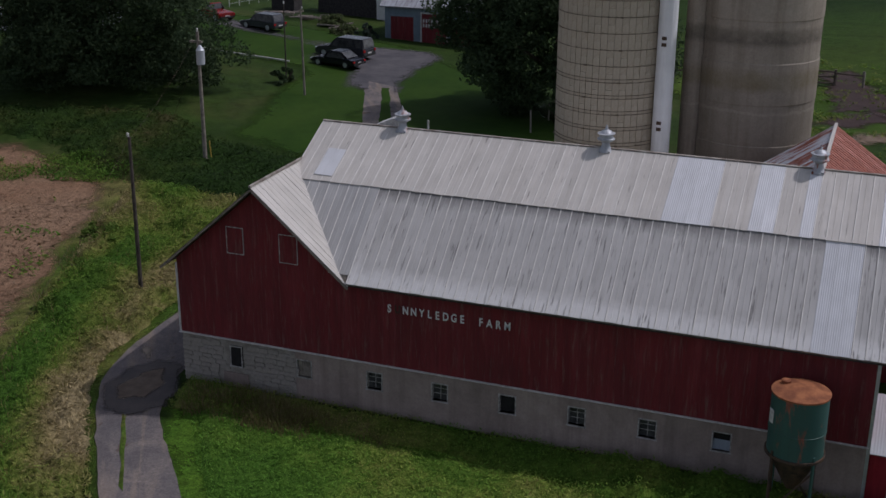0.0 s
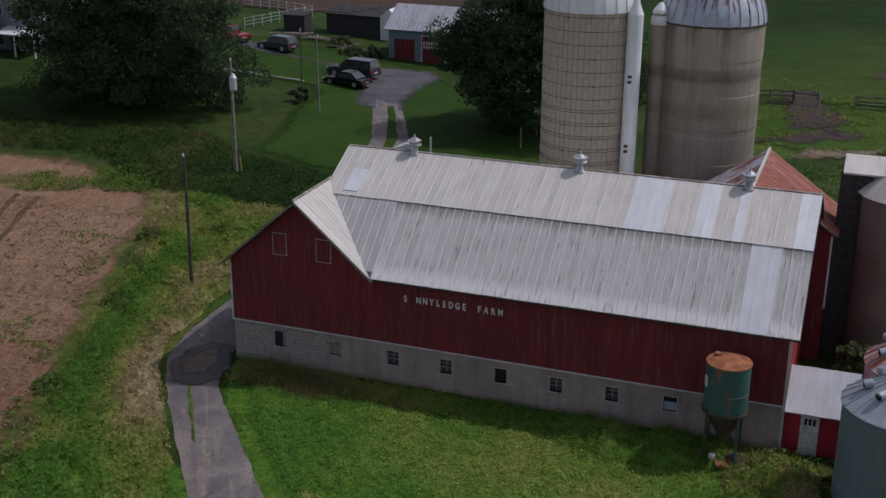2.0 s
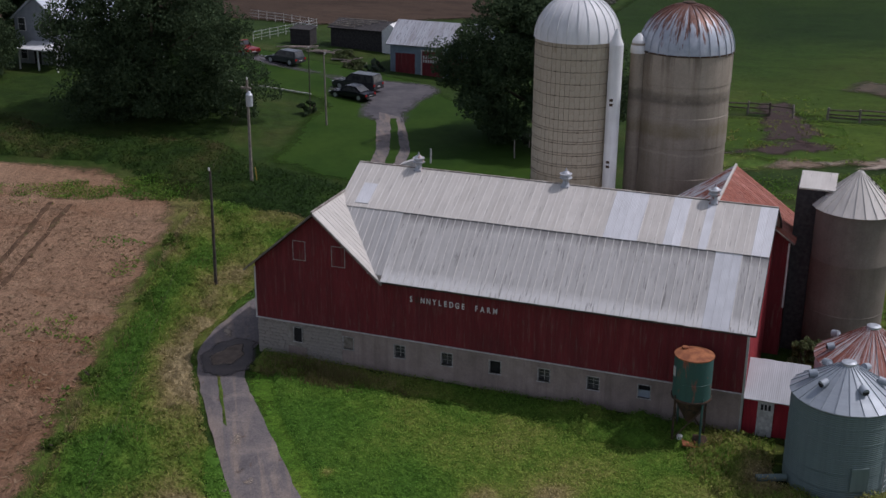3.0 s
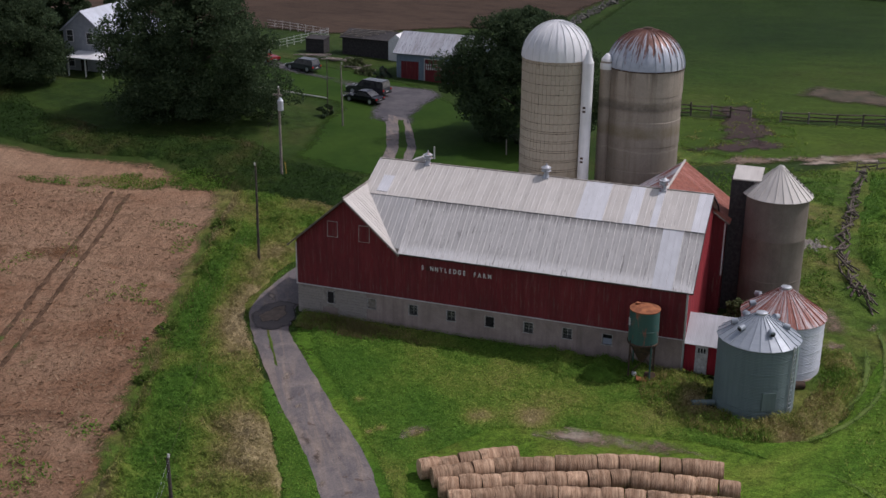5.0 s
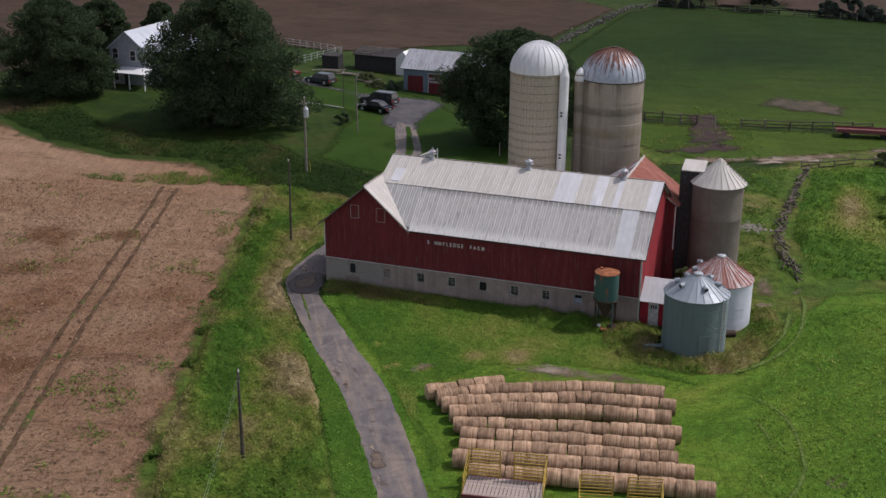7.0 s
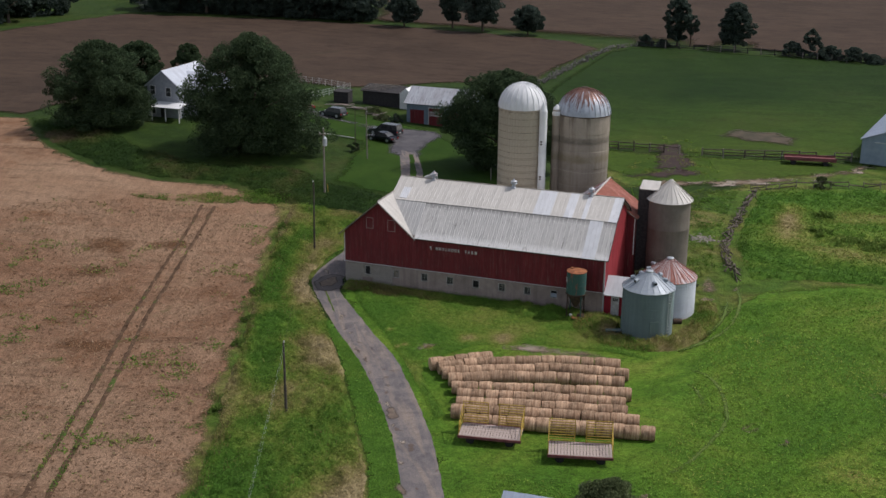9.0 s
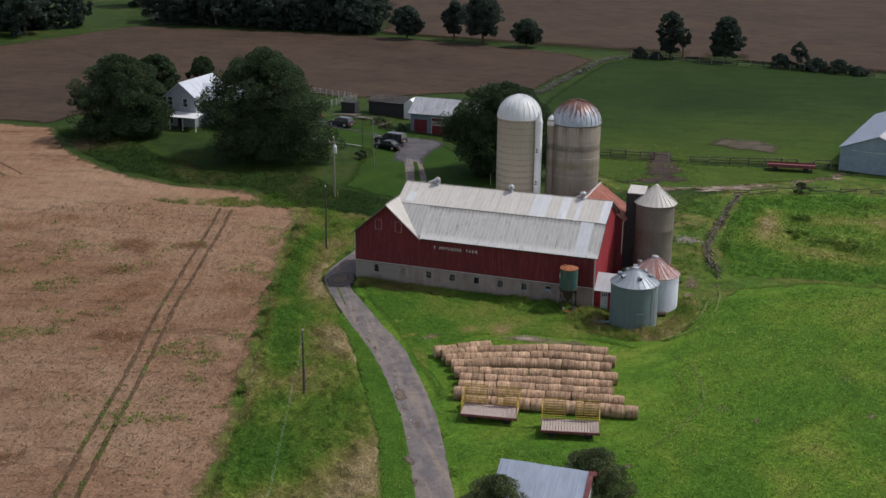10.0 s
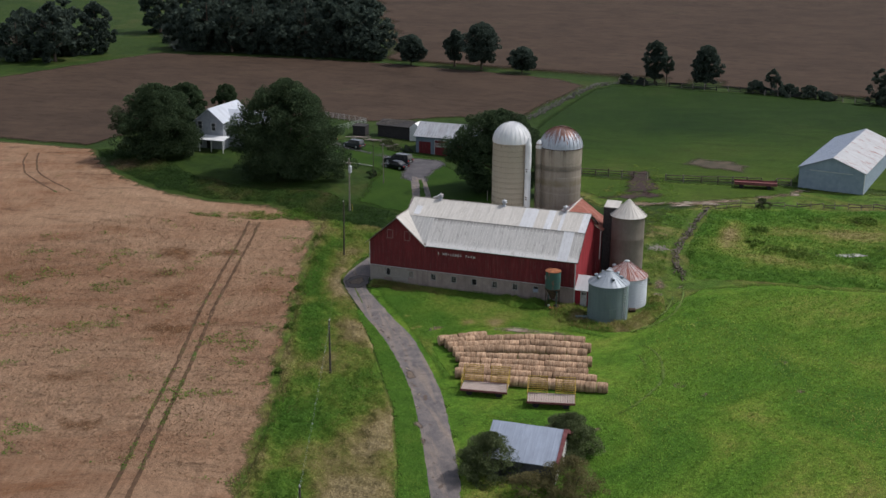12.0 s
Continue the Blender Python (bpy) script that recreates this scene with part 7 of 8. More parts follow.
# ---- bale wagons with yellow racks ----
def bale_wagon(at, turn):
    w = thing("bale_wagon", at, "flat hay wagon with a grey plank deck and yellow rack ends", "hay wagon", "hay wagons", turn=turn)
    L, D, H = 5.0, 2.3, 0.75
    n = 20
    me = mesh_of("plank", boxes((0, L / n - 0.03, 0, D, H, H + 0.06)), M["plank"])
    for k in range(n):
        part("plank", me, None, w, "", Matrix.Translation((k * L / n, 0, 0)))
    part("side_rail", boxes((-0.06, L + 0.06, -0.09, 0.0, H - 0.16, H + 0.05)), M["wagon_red"], w, "rusty red side rail")
    part("side_rail", boxes((-0.06, L + 0.06, D, D + 0.09, H - 0.16, H + 0.05)), M["wagon_red"], w)
    part("chassis", boxes((0.3, L - 0.3, D / 2 - 0.1, D / 2 + 0.1, 0.4, H - 0.02)), M["iron"], w)
    for x in (0.9, L - 0.9):
        for y in (0.3, D - 0.3):
            part("wheel", lathed((0.2, -0.09), (0.36, -0.08), (0.36, 0.08), (0.2, 0.09), n=18), M["tyre"], w, "", pose(x, y, 0.36, 90, 0, 0))
    top = H + 2.0
    # rear side: two rack panels with a gap, and both ends
    for x0, x1 in ((0.0, 2.05), (2.95, L)):
        for x in (x0, x1):
            part("rack_post", beams(((x, D, H), (x, D + 0.05, top)), w=0.08), M["yellow"], w)
        for k in range(9):
            z = H + 0.2 + k * 0.225
            part("rack_bar", beams(((x0, D, z), (x1, D + 0.02, z)), w=0.065), M["yellow"], w)
    for x in (0.0, L):
        part("rack_post", beams(((x, 0.05, H), (x, 0.35, H + 1.0)), w=0.07), M["yellow"], w)
        part("end_bar", beams(((x, 0.35, H + 1.0), (x, D, top - 0.2)), w=0.06), M["yellow"], w)
        part("end_bar", beams(((x, 0.1, H + 0.3), (x, D, H + 0.5)), w=0.05), M["yellow"], w)
        part("end_bar", beams(((x, 0.2, H + 0.65), (x, D, H + 1.1)), w=0.05), M["yellow"], w)
    return w


bale_wagon((-3.75, 10.9, zat(-1.2, 12)), 9)
bale_wagon((3.85, 10.3, zat(6.2, 11.6)), 14)

# ---- small foreground shed ----
fs = thing("tool_shed", (3.6, -0.9, -2.0), "small shed with a bluish tin roof, white end and shade-darkened walls", "shed", turn=2.5)
fb = bmesh.new()
prism(fb, [(-3.4, -0.6), (-3.4, 2.45), (0.0, 4.35), (2.6, 2.9), (2.6, -0.6)], 0.15, 6.9)
for v in fb.verts:
    v.co = (v.co.y, v.co.x, v.co.z)
bmesh.ops.recalc_face_normals(fb, faces=fb.faces)
part("wall", fb, M["shed_wall_shaded"], fs, "boarded walls with their shade put into a dark colour")
part("end_wall", boxes((6.9, 6.96, -0.55, 2.5, 0.0, 2.7), (6.9, 6.96, -3.3, -1.65, 0.0, 2.3)), M["white_worn"], fs, "peeling white end boards")
fr = part("roof", merge(slab([(0, -3.75, 2.32), (7.1, -3.75, 2.32), (7.1, 0.0, 4.45), (0, 0.0, 4.45)], 0.1), slab([(0, 2.9, 2.82), (7.1, 2.9, 2.82), (7.1, 0.0, 4.45), (0, 0.0, 4.45)], 0.1)), M["tin_blue"], fs)
slope(fr, (0, -3.77, 2.35), (7.1, -3.77, 2.35), (0, 3.78, 2.14), 0.75, M["tin_blue"], None, seed=91)
part("rake_trim", beams(((7.12, -3.75, 2.28), (7.12, 0, 4.4)), ((7.12, 0, 4.4), (7.12, 2.9, 2.78)), w=0.4), M["wagon_red"], fs, "dull red rake boards")
part("side_door", boxes((6.9, 6.95, -1.6, -0.6, 0.2, 2.1)), M["timber_dark"], fs)

def blob(x, y, r, squash=0.7, turn=0.0):
    """A rounded uneven outline about a place."""
    out = []
    for k in range(10):
        a = 2 * math.pi * k / 10
        q = r * (1 + 0.25 * math.sin(2 * a + x) + 0.15 * math.sin(3 * a + y))
        u, w = q * math.cos(a), q * squash * math.sin(a)
        out.append((x + u * math.cos(turn) - w * math.sin(turn), y + u * math.sin(turn) + w * math.cos(turn)))
    return out


# ---- small ground features ----
patch("farm_track", [(-4.7, 86.2), (0, 88.8), (6, 91), (11.6, 93.5), (16.4, 97), (25.3, 105.8), (27.5, 109.5), (24.5, 109.3), (20, 104), (14, 98.2), (8, 95), (0, 92), (-5, 88.5)], 0.09, M["dirt"], "pale bare earth farm track", "track", 0.4, 1.4, 0.5, 3.0, 2.0)
patch("mud_patch", [(-5.4, 113), (-2.2, 113), (-0.6, 107), (1.8, 101), (1.0, 96), (-3.6, 97), (-5.2, 104)], 0.1, M["mud"], "trampled dark mud through the gate gap", "mud", 0.4, 1.8, 0.4, 3.0, 1.3)
patch("mud_patch", [(-7, 93.5), (-3.5, 96.5), (1.5, 99), (4.5, 96.5), (0.5, 93.4), (-3, 91), (-7.5, 90.5)], 0.095, M["mud"], "trampled dark mud by the gate", "mud", 0.4, 1.8, 0.4, 5.0, 1.5)
patch("bare_patch", [(0.5, 120.5), (6, 117.5), (14, 117.5), (15, 123), (12, 126.5), (4, 127)], 0.18, M["dry_soil"], "bare soil patch in the pasture", "soil", 0.4, 1.4, 0.6, 3.0, 3.0)
for k, (x, y, r) in enumerate([(2.6, 91.0, 1.6), (7.0, 91.2, 2.4), (11.5, 94.2, 1.8), (18.5, 98.5, 1.6), (-1.5, 89.6, 1.2), (24, 105, 2.0)]):
    patch("gravel_spread", blob(x, y, r, 0.4, 0.3), 0.12, M["sand"], "pale gravel spread on the farm track", "gravel", 0.3, 0.9, 0.4, 11.0 + k, 0.9)
patch("bale_yard", [(-8, 29.5), (-3, 29), (4, 30.2), (7.5, 30.5), (3, 31.8), (-3, 31.6)], 0.11, M["dirt"], "worn bare strip behind the bales", "soil", 0.4, 0.8, 0.6, 3.0, 1.6)
patch("bare_patch", [(9.6, 50), (11.6, 49.5), (11.4, 53), (10, 55), (8.9, 53)], 0.11, M["dirt"], "bare earth beside the silo", "soil", 0.4, 0.7, 0.5)
rng = random.Random(5)
v, f = [], []
for k in range(130):
    x, y = 7.3 + rng.gauss(0, 0.8), 67.2 + rng.gauss(0, 0.7)
    r = rng.uniform(0.1, 0.3)
    b = len(v)
    z = zat(x, y) + 0.05
    for dx, dy, dz_ in ((1, 0, 0), (-1, 0, 0), (0, 1, 0), (0, -1, 0), (0, 0, 0.6), (0, 0, -0.6)):
        v.append((x + dx * r * rng.uniform(0.6, 1.3), y + dy * r * rng.uniform(0.6, 1.3), z + dz_ * r))
    f += [(b + i, b + j, b + k2) for i, j, k2 in ((0, 2, 4), (2, 1, 4), (1, 3, 4), (3, 0, 4), (2, 0, 5), (1, 2, 5), (3, 1, 5), (0, 3, 5))]
tagged(new("rubble", raw_mesh("rubble", v, f, M["stone"])), "heap of pale broken concrete rubble", "rubble", kind="stuff")
pw = Nodes("pond_water", 0.08, 0, 0.5)
patch("pond", [(31.8, 71.4), (34, 71.8), (36.9, 73.6), (36.5, 74.6), (34, 73.8), (32, 72.6)], 0.2, pw.done(pw.ramp(pw.noise(0.8, 3), (0.4, (0.1, 0.1, 0.08)), (0.6, (0.5, 0.48, 0.42)))), "shallow pale pond in the weeds", "pond", 0.3, 0.25, 0.5, 3.0, 0)


ribbon("lane_median", [((-28.6, 38.2), (-28.3, 38.0)), ((-26.2, 34.7), (-25.7, 34.4)), ((-24.45, 31.9), (-24.15, 31.7))], 0.125, M["grass"], "thin grass strip between the wheel ruts", "grass strip", 0.1)
ribbon("lane_median", [((-30.6, 62), (-29.8, 62)), ((-32.9, 73), (-32.1, 73)), ((-35.1, 80.6), (-34.2, 80.9)), ((-39.2, 90.6), (-38.6, 90.9))], 0.125, M["lawn"], "grass strip between the wheel ruts", "grass strip", 0.1)


def wheel_track(pts, w, name="wheel_track"):
    rows = []
    for i, p in enumerate(pts):
        a, b = Vector(pts[max(0, i - 1)]), Vector(pts[min(len(pts) - 1, i + 1)])
        d = (b - a).normalized()
        nrm = Vector((-d.y, d.x)) * w / 2
        rows.append((tuple(Vector(p) + nrm), tuple(Vector(p) - nrm)))
    return ribbon(name, rows, 0.1, M["rut"], "dark wheel track pressed into the stubble", "wheel track", 0.1)


n = Nodes("pressed_stubble", 0.95, 0, 0.1)
c = n.mix(n.ramp(n.noise(0.25, 5, 0.7), (0.58, 0.0), (0.68, 1.0)), n.ramp(n.noise(1.5, 5, 0.7), (0.35, (0.06, 0.036, 0.022)), (0.65, (0.13, 0.08, 0.05))), n.ramp(n.noise(3, 4), (0.3, (0.04, 0.07, 0.015)), (0.7, (0.09, 0.12, 0.03))))
M["rut"] = n.done(c, n.noise(5, 4), 0.6, 0.08)
wheel_track([(-53.2, 58), (-50.5, 50), (-48.6, 43.5), (-43.6, 27.4), (-36.4, 9.6), (-31.2, -4.3), (-27.4, -14.3), (-21, -32)], 0.48)
wheel_track([(-55, 58), (-52.3, 50.2), (-50.4, 43.6), (-45.4, 27.4), (-38.2, 9.4), (-32.9, -5.2), (-29.1, -15.0), (-22.7, -33)], 0.48)
wheel_track([(-113, 82), (-109.5, 76.9), (-104, 70), (-98, 65.8), (-90.2, 61.5)], 0.3)
wheel_track([(-115.5, 82), (-112, 76.2), (-106, 69), (-99.5, 64.5), (-92, 60)], 0.3)

# mower tracks round the bins and the bales
def soft(ob):
    """Lets a ribbon thin out towards its sides and ends."""
    n = len(ob.data.vertices)
    side = np.tile([0.0, 0.55, 0.85, 1.0, 0.85, 0.55, 0.0], n // 7)
    along = np.repeat(np.clip(np.minimum(np.arange(n // 7), np.arange(n // 7)[::-1]) / 6.0, 0, 1), 7)
    att = ob.data.attributes.new("inner", "FLOAT", "POINT")
    att.data.foreach_set("value", (side * along * 0.72).astype(np.float32))
    return ob


def mower_track(pts, w=0.4):
    rows = []
    for i, p in enumerate(pts):
        d = (Vector(pts[min(len(pts) - 1, i + 1)]) - Vector(pts[max(0, i - 1)])).normalized()
        nrm = Vector((-d.y, d.x)) * w / 2
        rows.append((tuple(Vector(p) + nrm), tuple(Vector(p) - nrm)))
    return soft(ribbon("mower_track", rows, 0.19, fading(M["pressed"]), "pale mower wheel track in the meadow", "wheel track", 0.06))


for line in ([(13.0, 53.6), (14.0, 49.5), (14.2, 44.6), (13.6, 40.5), (12.1, 37.0), (9.8, 34.0), (6.9, 32.6)], [(12.2, 50.6), (13.0, 46.7), (12.9, 41.9), (11.6, 38.3), (9.1, 35.2)],
             [(9.4, 30.6), (10.9, 31.0), (12.3, 30.8), (13.7, 30.0), (14.8, 27.8), (15.6, 25.0), (16.3, 21.5), (15.4, 17.8), (14.0, 13.0), (11.8, 9.5)], [(9.6, 28.0), (10.8, 28.4), (12.2, 28.1), (13.3, 26.0), (14.1, 23.3), (14.6, 21)],
             [(21.2, 43.6), (21.6, 44.8), (22.5, 45.8), (23.3, 45.2), (23.7, 44.0)]):
    mower_track(line, 0.5)


for k, (x, y, r, mat) in enumerate([(-10.7, 13.9, 1.15, "hole"), (-15.6, 20.3, 0.55, "sand"), (-17.5, 25.3, 0.5, "hole"), (-19.9, 26.0, 0.4, "hole"), (-21.5, 26.9, 0.45, "sand"), (-15.7, 23.4, 0.45, "sand"),
                                    (-16.9, 22.9, 0.7, "hole"), (-8.0, 9.6, 0.5, "sand"), (-19.0, 25.0, 0.4, "sand"), (-30.2, 42.6, 0.8, "sand"), (-21.6, 28.6, 0.5, "hole"), (-23.4, 31.4, 0.6, "sand"),
                                    (-20.8, 28.0, 0.5, "sand"), (-18.6, 24.3, 0.6, "hole"), (-17.4, 23.6, 0.5, "hole"), (-11.6, 15.2, 0.7, "sand"), (-9.6, 11.6, 0.7, "sand"), (-5.5, 3.0, 0.9, "hole"), (-3.9, -0.2, 0.7, "hole"), (-7.0, 6.6, 0.6, "sand"), (-13.2, 18.6, 0.4, "sand"), (-12.4, 15.4, 0.45, "sand"), (-1.2, -4.0, 0.5, "hole"), (1.0, -9.0, 0.45, "sand")]):
    patch("pothole", blob(x, y, r, 0.62, 2.1), 0.135, M[mat], "shallow washed-out hole in the gravel lane" if mat != "sand" else "pale sandy patch on the gravel lane", "pothole", 0.15, 0.3, 0.2, 3.0 + k, 0.5)
for k, (x, y, r) in enumerate([(18.1, 21.1, 1.5), (20.5, 19.5, 0.8), (28, 31, 1.2), (-12.5, 27.5, 1.2), (-7.5, 25.5, 0.8), (31, 24, 1.0), (12, 8, 0.9), (13.5, 52.2, 1.3), (10.6, 47.8, 1.2)]):
    patch("bare_patch", blob(x, y, r, 0.55, 0.9), 0.15, M["dirt"], "thin bare spot in the meadow grass", "soil", 0.3, 0.8, 0.4, 8.0 + k, r * 0.75)
# wet gravel and the barn's cast shadow, both painted in one dark patch
patch("damp_ground", [(-30.2, 39.1), (-30.5, 40.9), (-29.2, 42.2), (-27.6, 42.2), (-27.0, 40.6), (-26.6, 38.8), (-27.2, 37.2), (-28.8, 37.3)], 0.13, M["damp"], "gravel beside the barn corner, dark with wet and painted barn shadow", "gravel", 0.2, 0.5, 0.3, 3.0, 0.5)
patch("puddle_bed", [(-29.5, 39.2), (-29.6, 40.6), (-28.4, 41.4), (-27.5, 40.4), (-27.4, 38.6), (-28.4, 38.2)], 0.15, M["hole"], "dried brown puddle bed in the lane", "gravel", 0.2, 0.5, 0.3, 4.0, 0.35)
for x, y, r in ((-58.5, 43.5, 6.5), (-52, 45.5, 3.5), (-57.5, 36.5, 4.0), (-46, 20, 5.0), (-50, 5, 6.0), (-40, -6, 4.0)):
    patch("rain_scar", blob(x, y, r, 0.5, 0.15), 0.085, M["scar"], "darker reddish beaten-down straw", "field", 0.5, 1.8, 0.8, 2.0 + r, r * 0.8)
# low white board along the lawn
le = thing("lawn_edging", (-60, 94, zat(-60, 94)), "low white board edging on the lawn", "lawn edging")
for k in range(5):
    x, x2 = -60 + k * 2.1, -60 + (k + 1) * 2.1
    part("board", beams((Vector((x + 60, 0, zat(x, 94) - zat(-60, 94) + 0.22)), Vector((x2 + 60 - 0.03, 0, zat(x2, 94) - zat(-60, 94) + 0.22))), w=0.14), M["white_worn"], le)
    part("stake", beams((Vector((x + 60, 0.08, zat(x, 94) - zat(-60, 94) - 0.2)), Vector((x + 60, 0.08, zat(x, 94) - zat(-60, 94) + 0.3))), w=0.06), M["timber"], le)

# ---- trees ----
def quads(name, centres, sizes, normals_jit, material, rng, fold=True):
    """Leaf blades as small four-sided faces with random turn."""
    n = len(centres)
    u = rng.normal(size=(n, 3))
    u /= np.linalg.norm(u, axis=1, keepdims=True)
    w = rng.normal(size=(n, 3))
    w = np.cross(u, w)
    w /= np.linalg.norm(w, axis=1, keepdims=True)
    s = sizes[:, None]
    v = np.stack([centres - u * s, centres + w * s * 0.55, centres + u * s, centres - w * s * 0.55], 1).reshape(-1, 3)
    me = bpy.data.meshes.new(name)
    me.vertices.add(4 * n)
    me.vertices.foreach_set("co", v.astype(np.float32).reshape(-1))
    me.loops.add(4 * n)
    me.loops.foreach_set("vertex_index", np.arange(4 * n, dtype=np.int32))
    me.polygons.add(n)
    me.polygons.foreach_set("loop_start", np.arange(0, 4 * n, 4, dtype=np.int32))
    me.update(calc_edges=True)
    me.materials.append(material)
    return me


def crown_points(rng, clumps, leaves, rx, ry, tall, low, shape):
    """Leaf places in clumps over a crown, widest low down, with a dark filling and gaps between."""
    pts = []
    prof_u = [0.0, 0.12, 0.35, 0.6, 0.8, 0.93, 1.0]
    prof_r = [0.72, 0.92, 1.0, 0.88, 0.64, 0.36, 0.1] if shape == "broad" else [0.45, 0.75, 1.0, 0.98, 0.78, 0.5, 0.12] if shape == "round" else [0.5, 0.75, 0.7, 1.0, 0.6, 0.75, 0.2]
    z0, span = tall * low, tall * (1 - low)
    for k in range(clumps):
        u = rng.uniform(0.04, 1.0) ** 0.9
        r = np.interp(u, prof_u, prof_r)
        a = rng.uniform(0, 2 * np.pi)
        d = rng.uniform(0.72, 1.0) if k % 4 else rng.uniform(0.1, 0.7)
        wob = 1 + 0.16 * math.sin(3 * a + 5 * u) + 0.1 * math.sin(7 * a - 9 * u)
        cr = rng.uniform(0.12, 0.25) * (rx + ry) / 2 * (0.6 + 0.4 * r)
        c = np.array([math.cos(a) * max(0, rx * r * wob * d - cr * 0.6), math.sin(a) * max(0, ry * r * wob * d - cr * 0.6), z0 + span * u * 0.95])
        q = rng.normal(size=(leaves, 3))
        q /= np.linalg.norm(q, axis=1, keepdims=True)
        q *= (rng.uniform(0.3, 1.0, (leaves, 1)) ** 0.5) * cr
        q[:, 2] = q[:, 2] * 0.7 - 0.25 * np.hypot(q[:, 0], q[:, 1])
        pts.append(q + c)
    return np.concatenate(pts)


def tree(name, x, y, tall, rx, ry, leaf, clumps, leaves, size, seed, label, category="tree", low=0.12, group="farm trees", shape="round"):
    rng = np.random.default_rng(seed)
    t = thing(name, (x, y, zat(x, y)), label, category, group)
    bm = bmesh.new()
    rt = max(0.08, tall * 0.022)
    lathe(bm, [(rt * 1.5, -0.3), (rt, tall * 0.08), (rt * 0.8, tall * 0.4), (rt * 0.3, tall * 0.8)], 10)
    for k in range(7):
        a, z = rng.uniform(0, 6.28), tall * rng.uniform(0.2, 0.6)
        beam(bm, (0, 0, z), (math.cos(a) * rx * 0.6, math.sin(a) * ry * 0.6, z + tall * rng.uniform(0.1, 0.25)), rt * 0.5, None, 6)
    part("trunk", bm, M["bark"], t)
    pts = crown_points(rng, clumps, leaves, rx, ry, tall, low, shape)
    pts[:, 2] = np.maximum(pts[:, 2], 0.1)
    sz = rng.uniform(0.6, 1.2, len(pts)) * size
    part("crown", quads("crown", pts, sz, 0, leaf, rng), None, t, "dense dark green crown")
    return t


LD, LF, LB = M["leaf_dark"], M["leaf_hazed"], M["leaf_bush"]
tree("maple_tree", -59.8, 81.0, 17.6, 10.8, 8.4, LD, 420, 340, 0.16, 1, "broad dark green maple beside the farmhouse", low=0.0, shape="broad")
tree("maple_tree", -87.8, 84.2, 13.8, 8.6, 7.2, LD, 320, 320, 0.16, 2, "broad dark green maple beside the farmhouse", low=0.0, shape="broad")
tree("maple_tree", -93.6, 103.5, 10.2, 4.8, 4.6, LD, 130, 300, 0.18, 3, "dark tree rising behind the farmhouse", low=0.04)
tree("maple_tree", -92.9, 118.0, 8.2, 2.9, 2.9, LD, 170, 240, 0.15, 4, "round dark tree in the back garden", low=0.08)
tree("maple_tree", -23.6, 88.5, 14.6, 9.3, 6.6, LD, 300, 330, 0.16, 5, "dark leafy tree behind the silos", low=0.02)
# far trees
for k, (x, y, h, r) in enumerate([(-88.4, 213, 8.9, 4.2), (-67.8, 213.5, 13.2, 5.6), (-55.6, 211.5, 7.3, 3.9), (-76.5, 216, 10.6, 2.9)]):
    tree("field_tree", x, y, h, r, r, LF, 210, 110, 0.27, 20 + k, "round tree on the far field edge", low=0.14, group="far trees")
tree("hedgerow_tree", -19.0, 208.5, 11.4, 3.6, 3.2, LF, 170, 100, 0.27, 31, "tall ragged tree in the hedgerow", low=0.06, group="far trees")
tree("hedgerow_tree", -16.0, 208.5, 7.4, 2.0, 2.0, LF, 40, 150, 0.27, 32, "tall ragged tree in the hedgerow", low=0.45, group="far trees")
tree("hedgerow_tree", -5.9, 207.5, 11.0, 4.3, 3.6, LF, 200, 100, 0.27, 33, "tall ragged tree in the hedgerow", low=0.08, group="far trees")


def shrub(x, y, tall, r, leaf, seed, label, clumps=14, leaves=110, size=0.3, group="bushes"):
    rng = np.random.default_rng(seed)
    t = thing("shrub", (x, y, zat(x, y)), label, "bush", group)
    bm = bmesh.new()
    for k in range(5):
        a = rng.uniform(0, 6.28)
        beam(bm, (0, 0, -0.2), (math.cos(a) * r * 0.6, math.sin(a) * r * 0.6, tall * 0.7), 0.05, None, 5)
    part("stem", bm, M["bark"], t)
    pts = crown_points(rng, clumps * 2, leaves // 2, r, r, tall * 0.97, 0.0, "broad")
    pts[:, 2] = np.maximum(pts[:, 2], -0.05)
    part("foliage", quads("foliage", pts, rng.uniform(0.6, 1.2, len(pts)) * size, 0, leaf, rng), None, t)
    return t


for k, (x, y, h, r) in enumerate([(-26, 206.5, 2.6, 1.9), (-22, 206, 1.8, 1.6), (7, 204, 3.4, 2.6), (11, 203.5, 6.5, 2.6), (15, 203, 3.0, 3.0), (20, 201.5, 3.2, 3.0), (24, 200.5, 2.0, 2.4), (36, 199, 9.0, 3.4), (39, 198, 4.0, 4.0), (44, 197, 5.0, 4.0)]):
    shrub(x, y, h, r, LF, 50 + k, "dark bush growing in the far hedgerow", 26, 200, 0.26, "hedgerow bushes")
# woods on the skyline
rng = random.Random(9)
wood_line = [(-104, 222), (-110, 220), (-117, 221), (-124, 219), (-132, 220), (-140, 218), (-148, 219), (-156, 217), (-164, 219), (-113, 229), (-128, 229), (-144, 228), (-158, 228), (-110, 236), (-122, 237), (-136, 237), (-152, 237), (-168, 232), (-184, 201), (-191, 196), (-198, 200), (-206, 192), (-187, 184), (-194, 178), (-212, 182), (-222, 172)]
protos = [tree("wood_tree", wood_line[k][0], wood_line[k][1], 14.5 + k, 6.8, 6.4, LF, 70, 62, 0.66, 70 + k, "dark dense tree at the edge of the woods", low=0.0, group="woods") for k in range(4)]
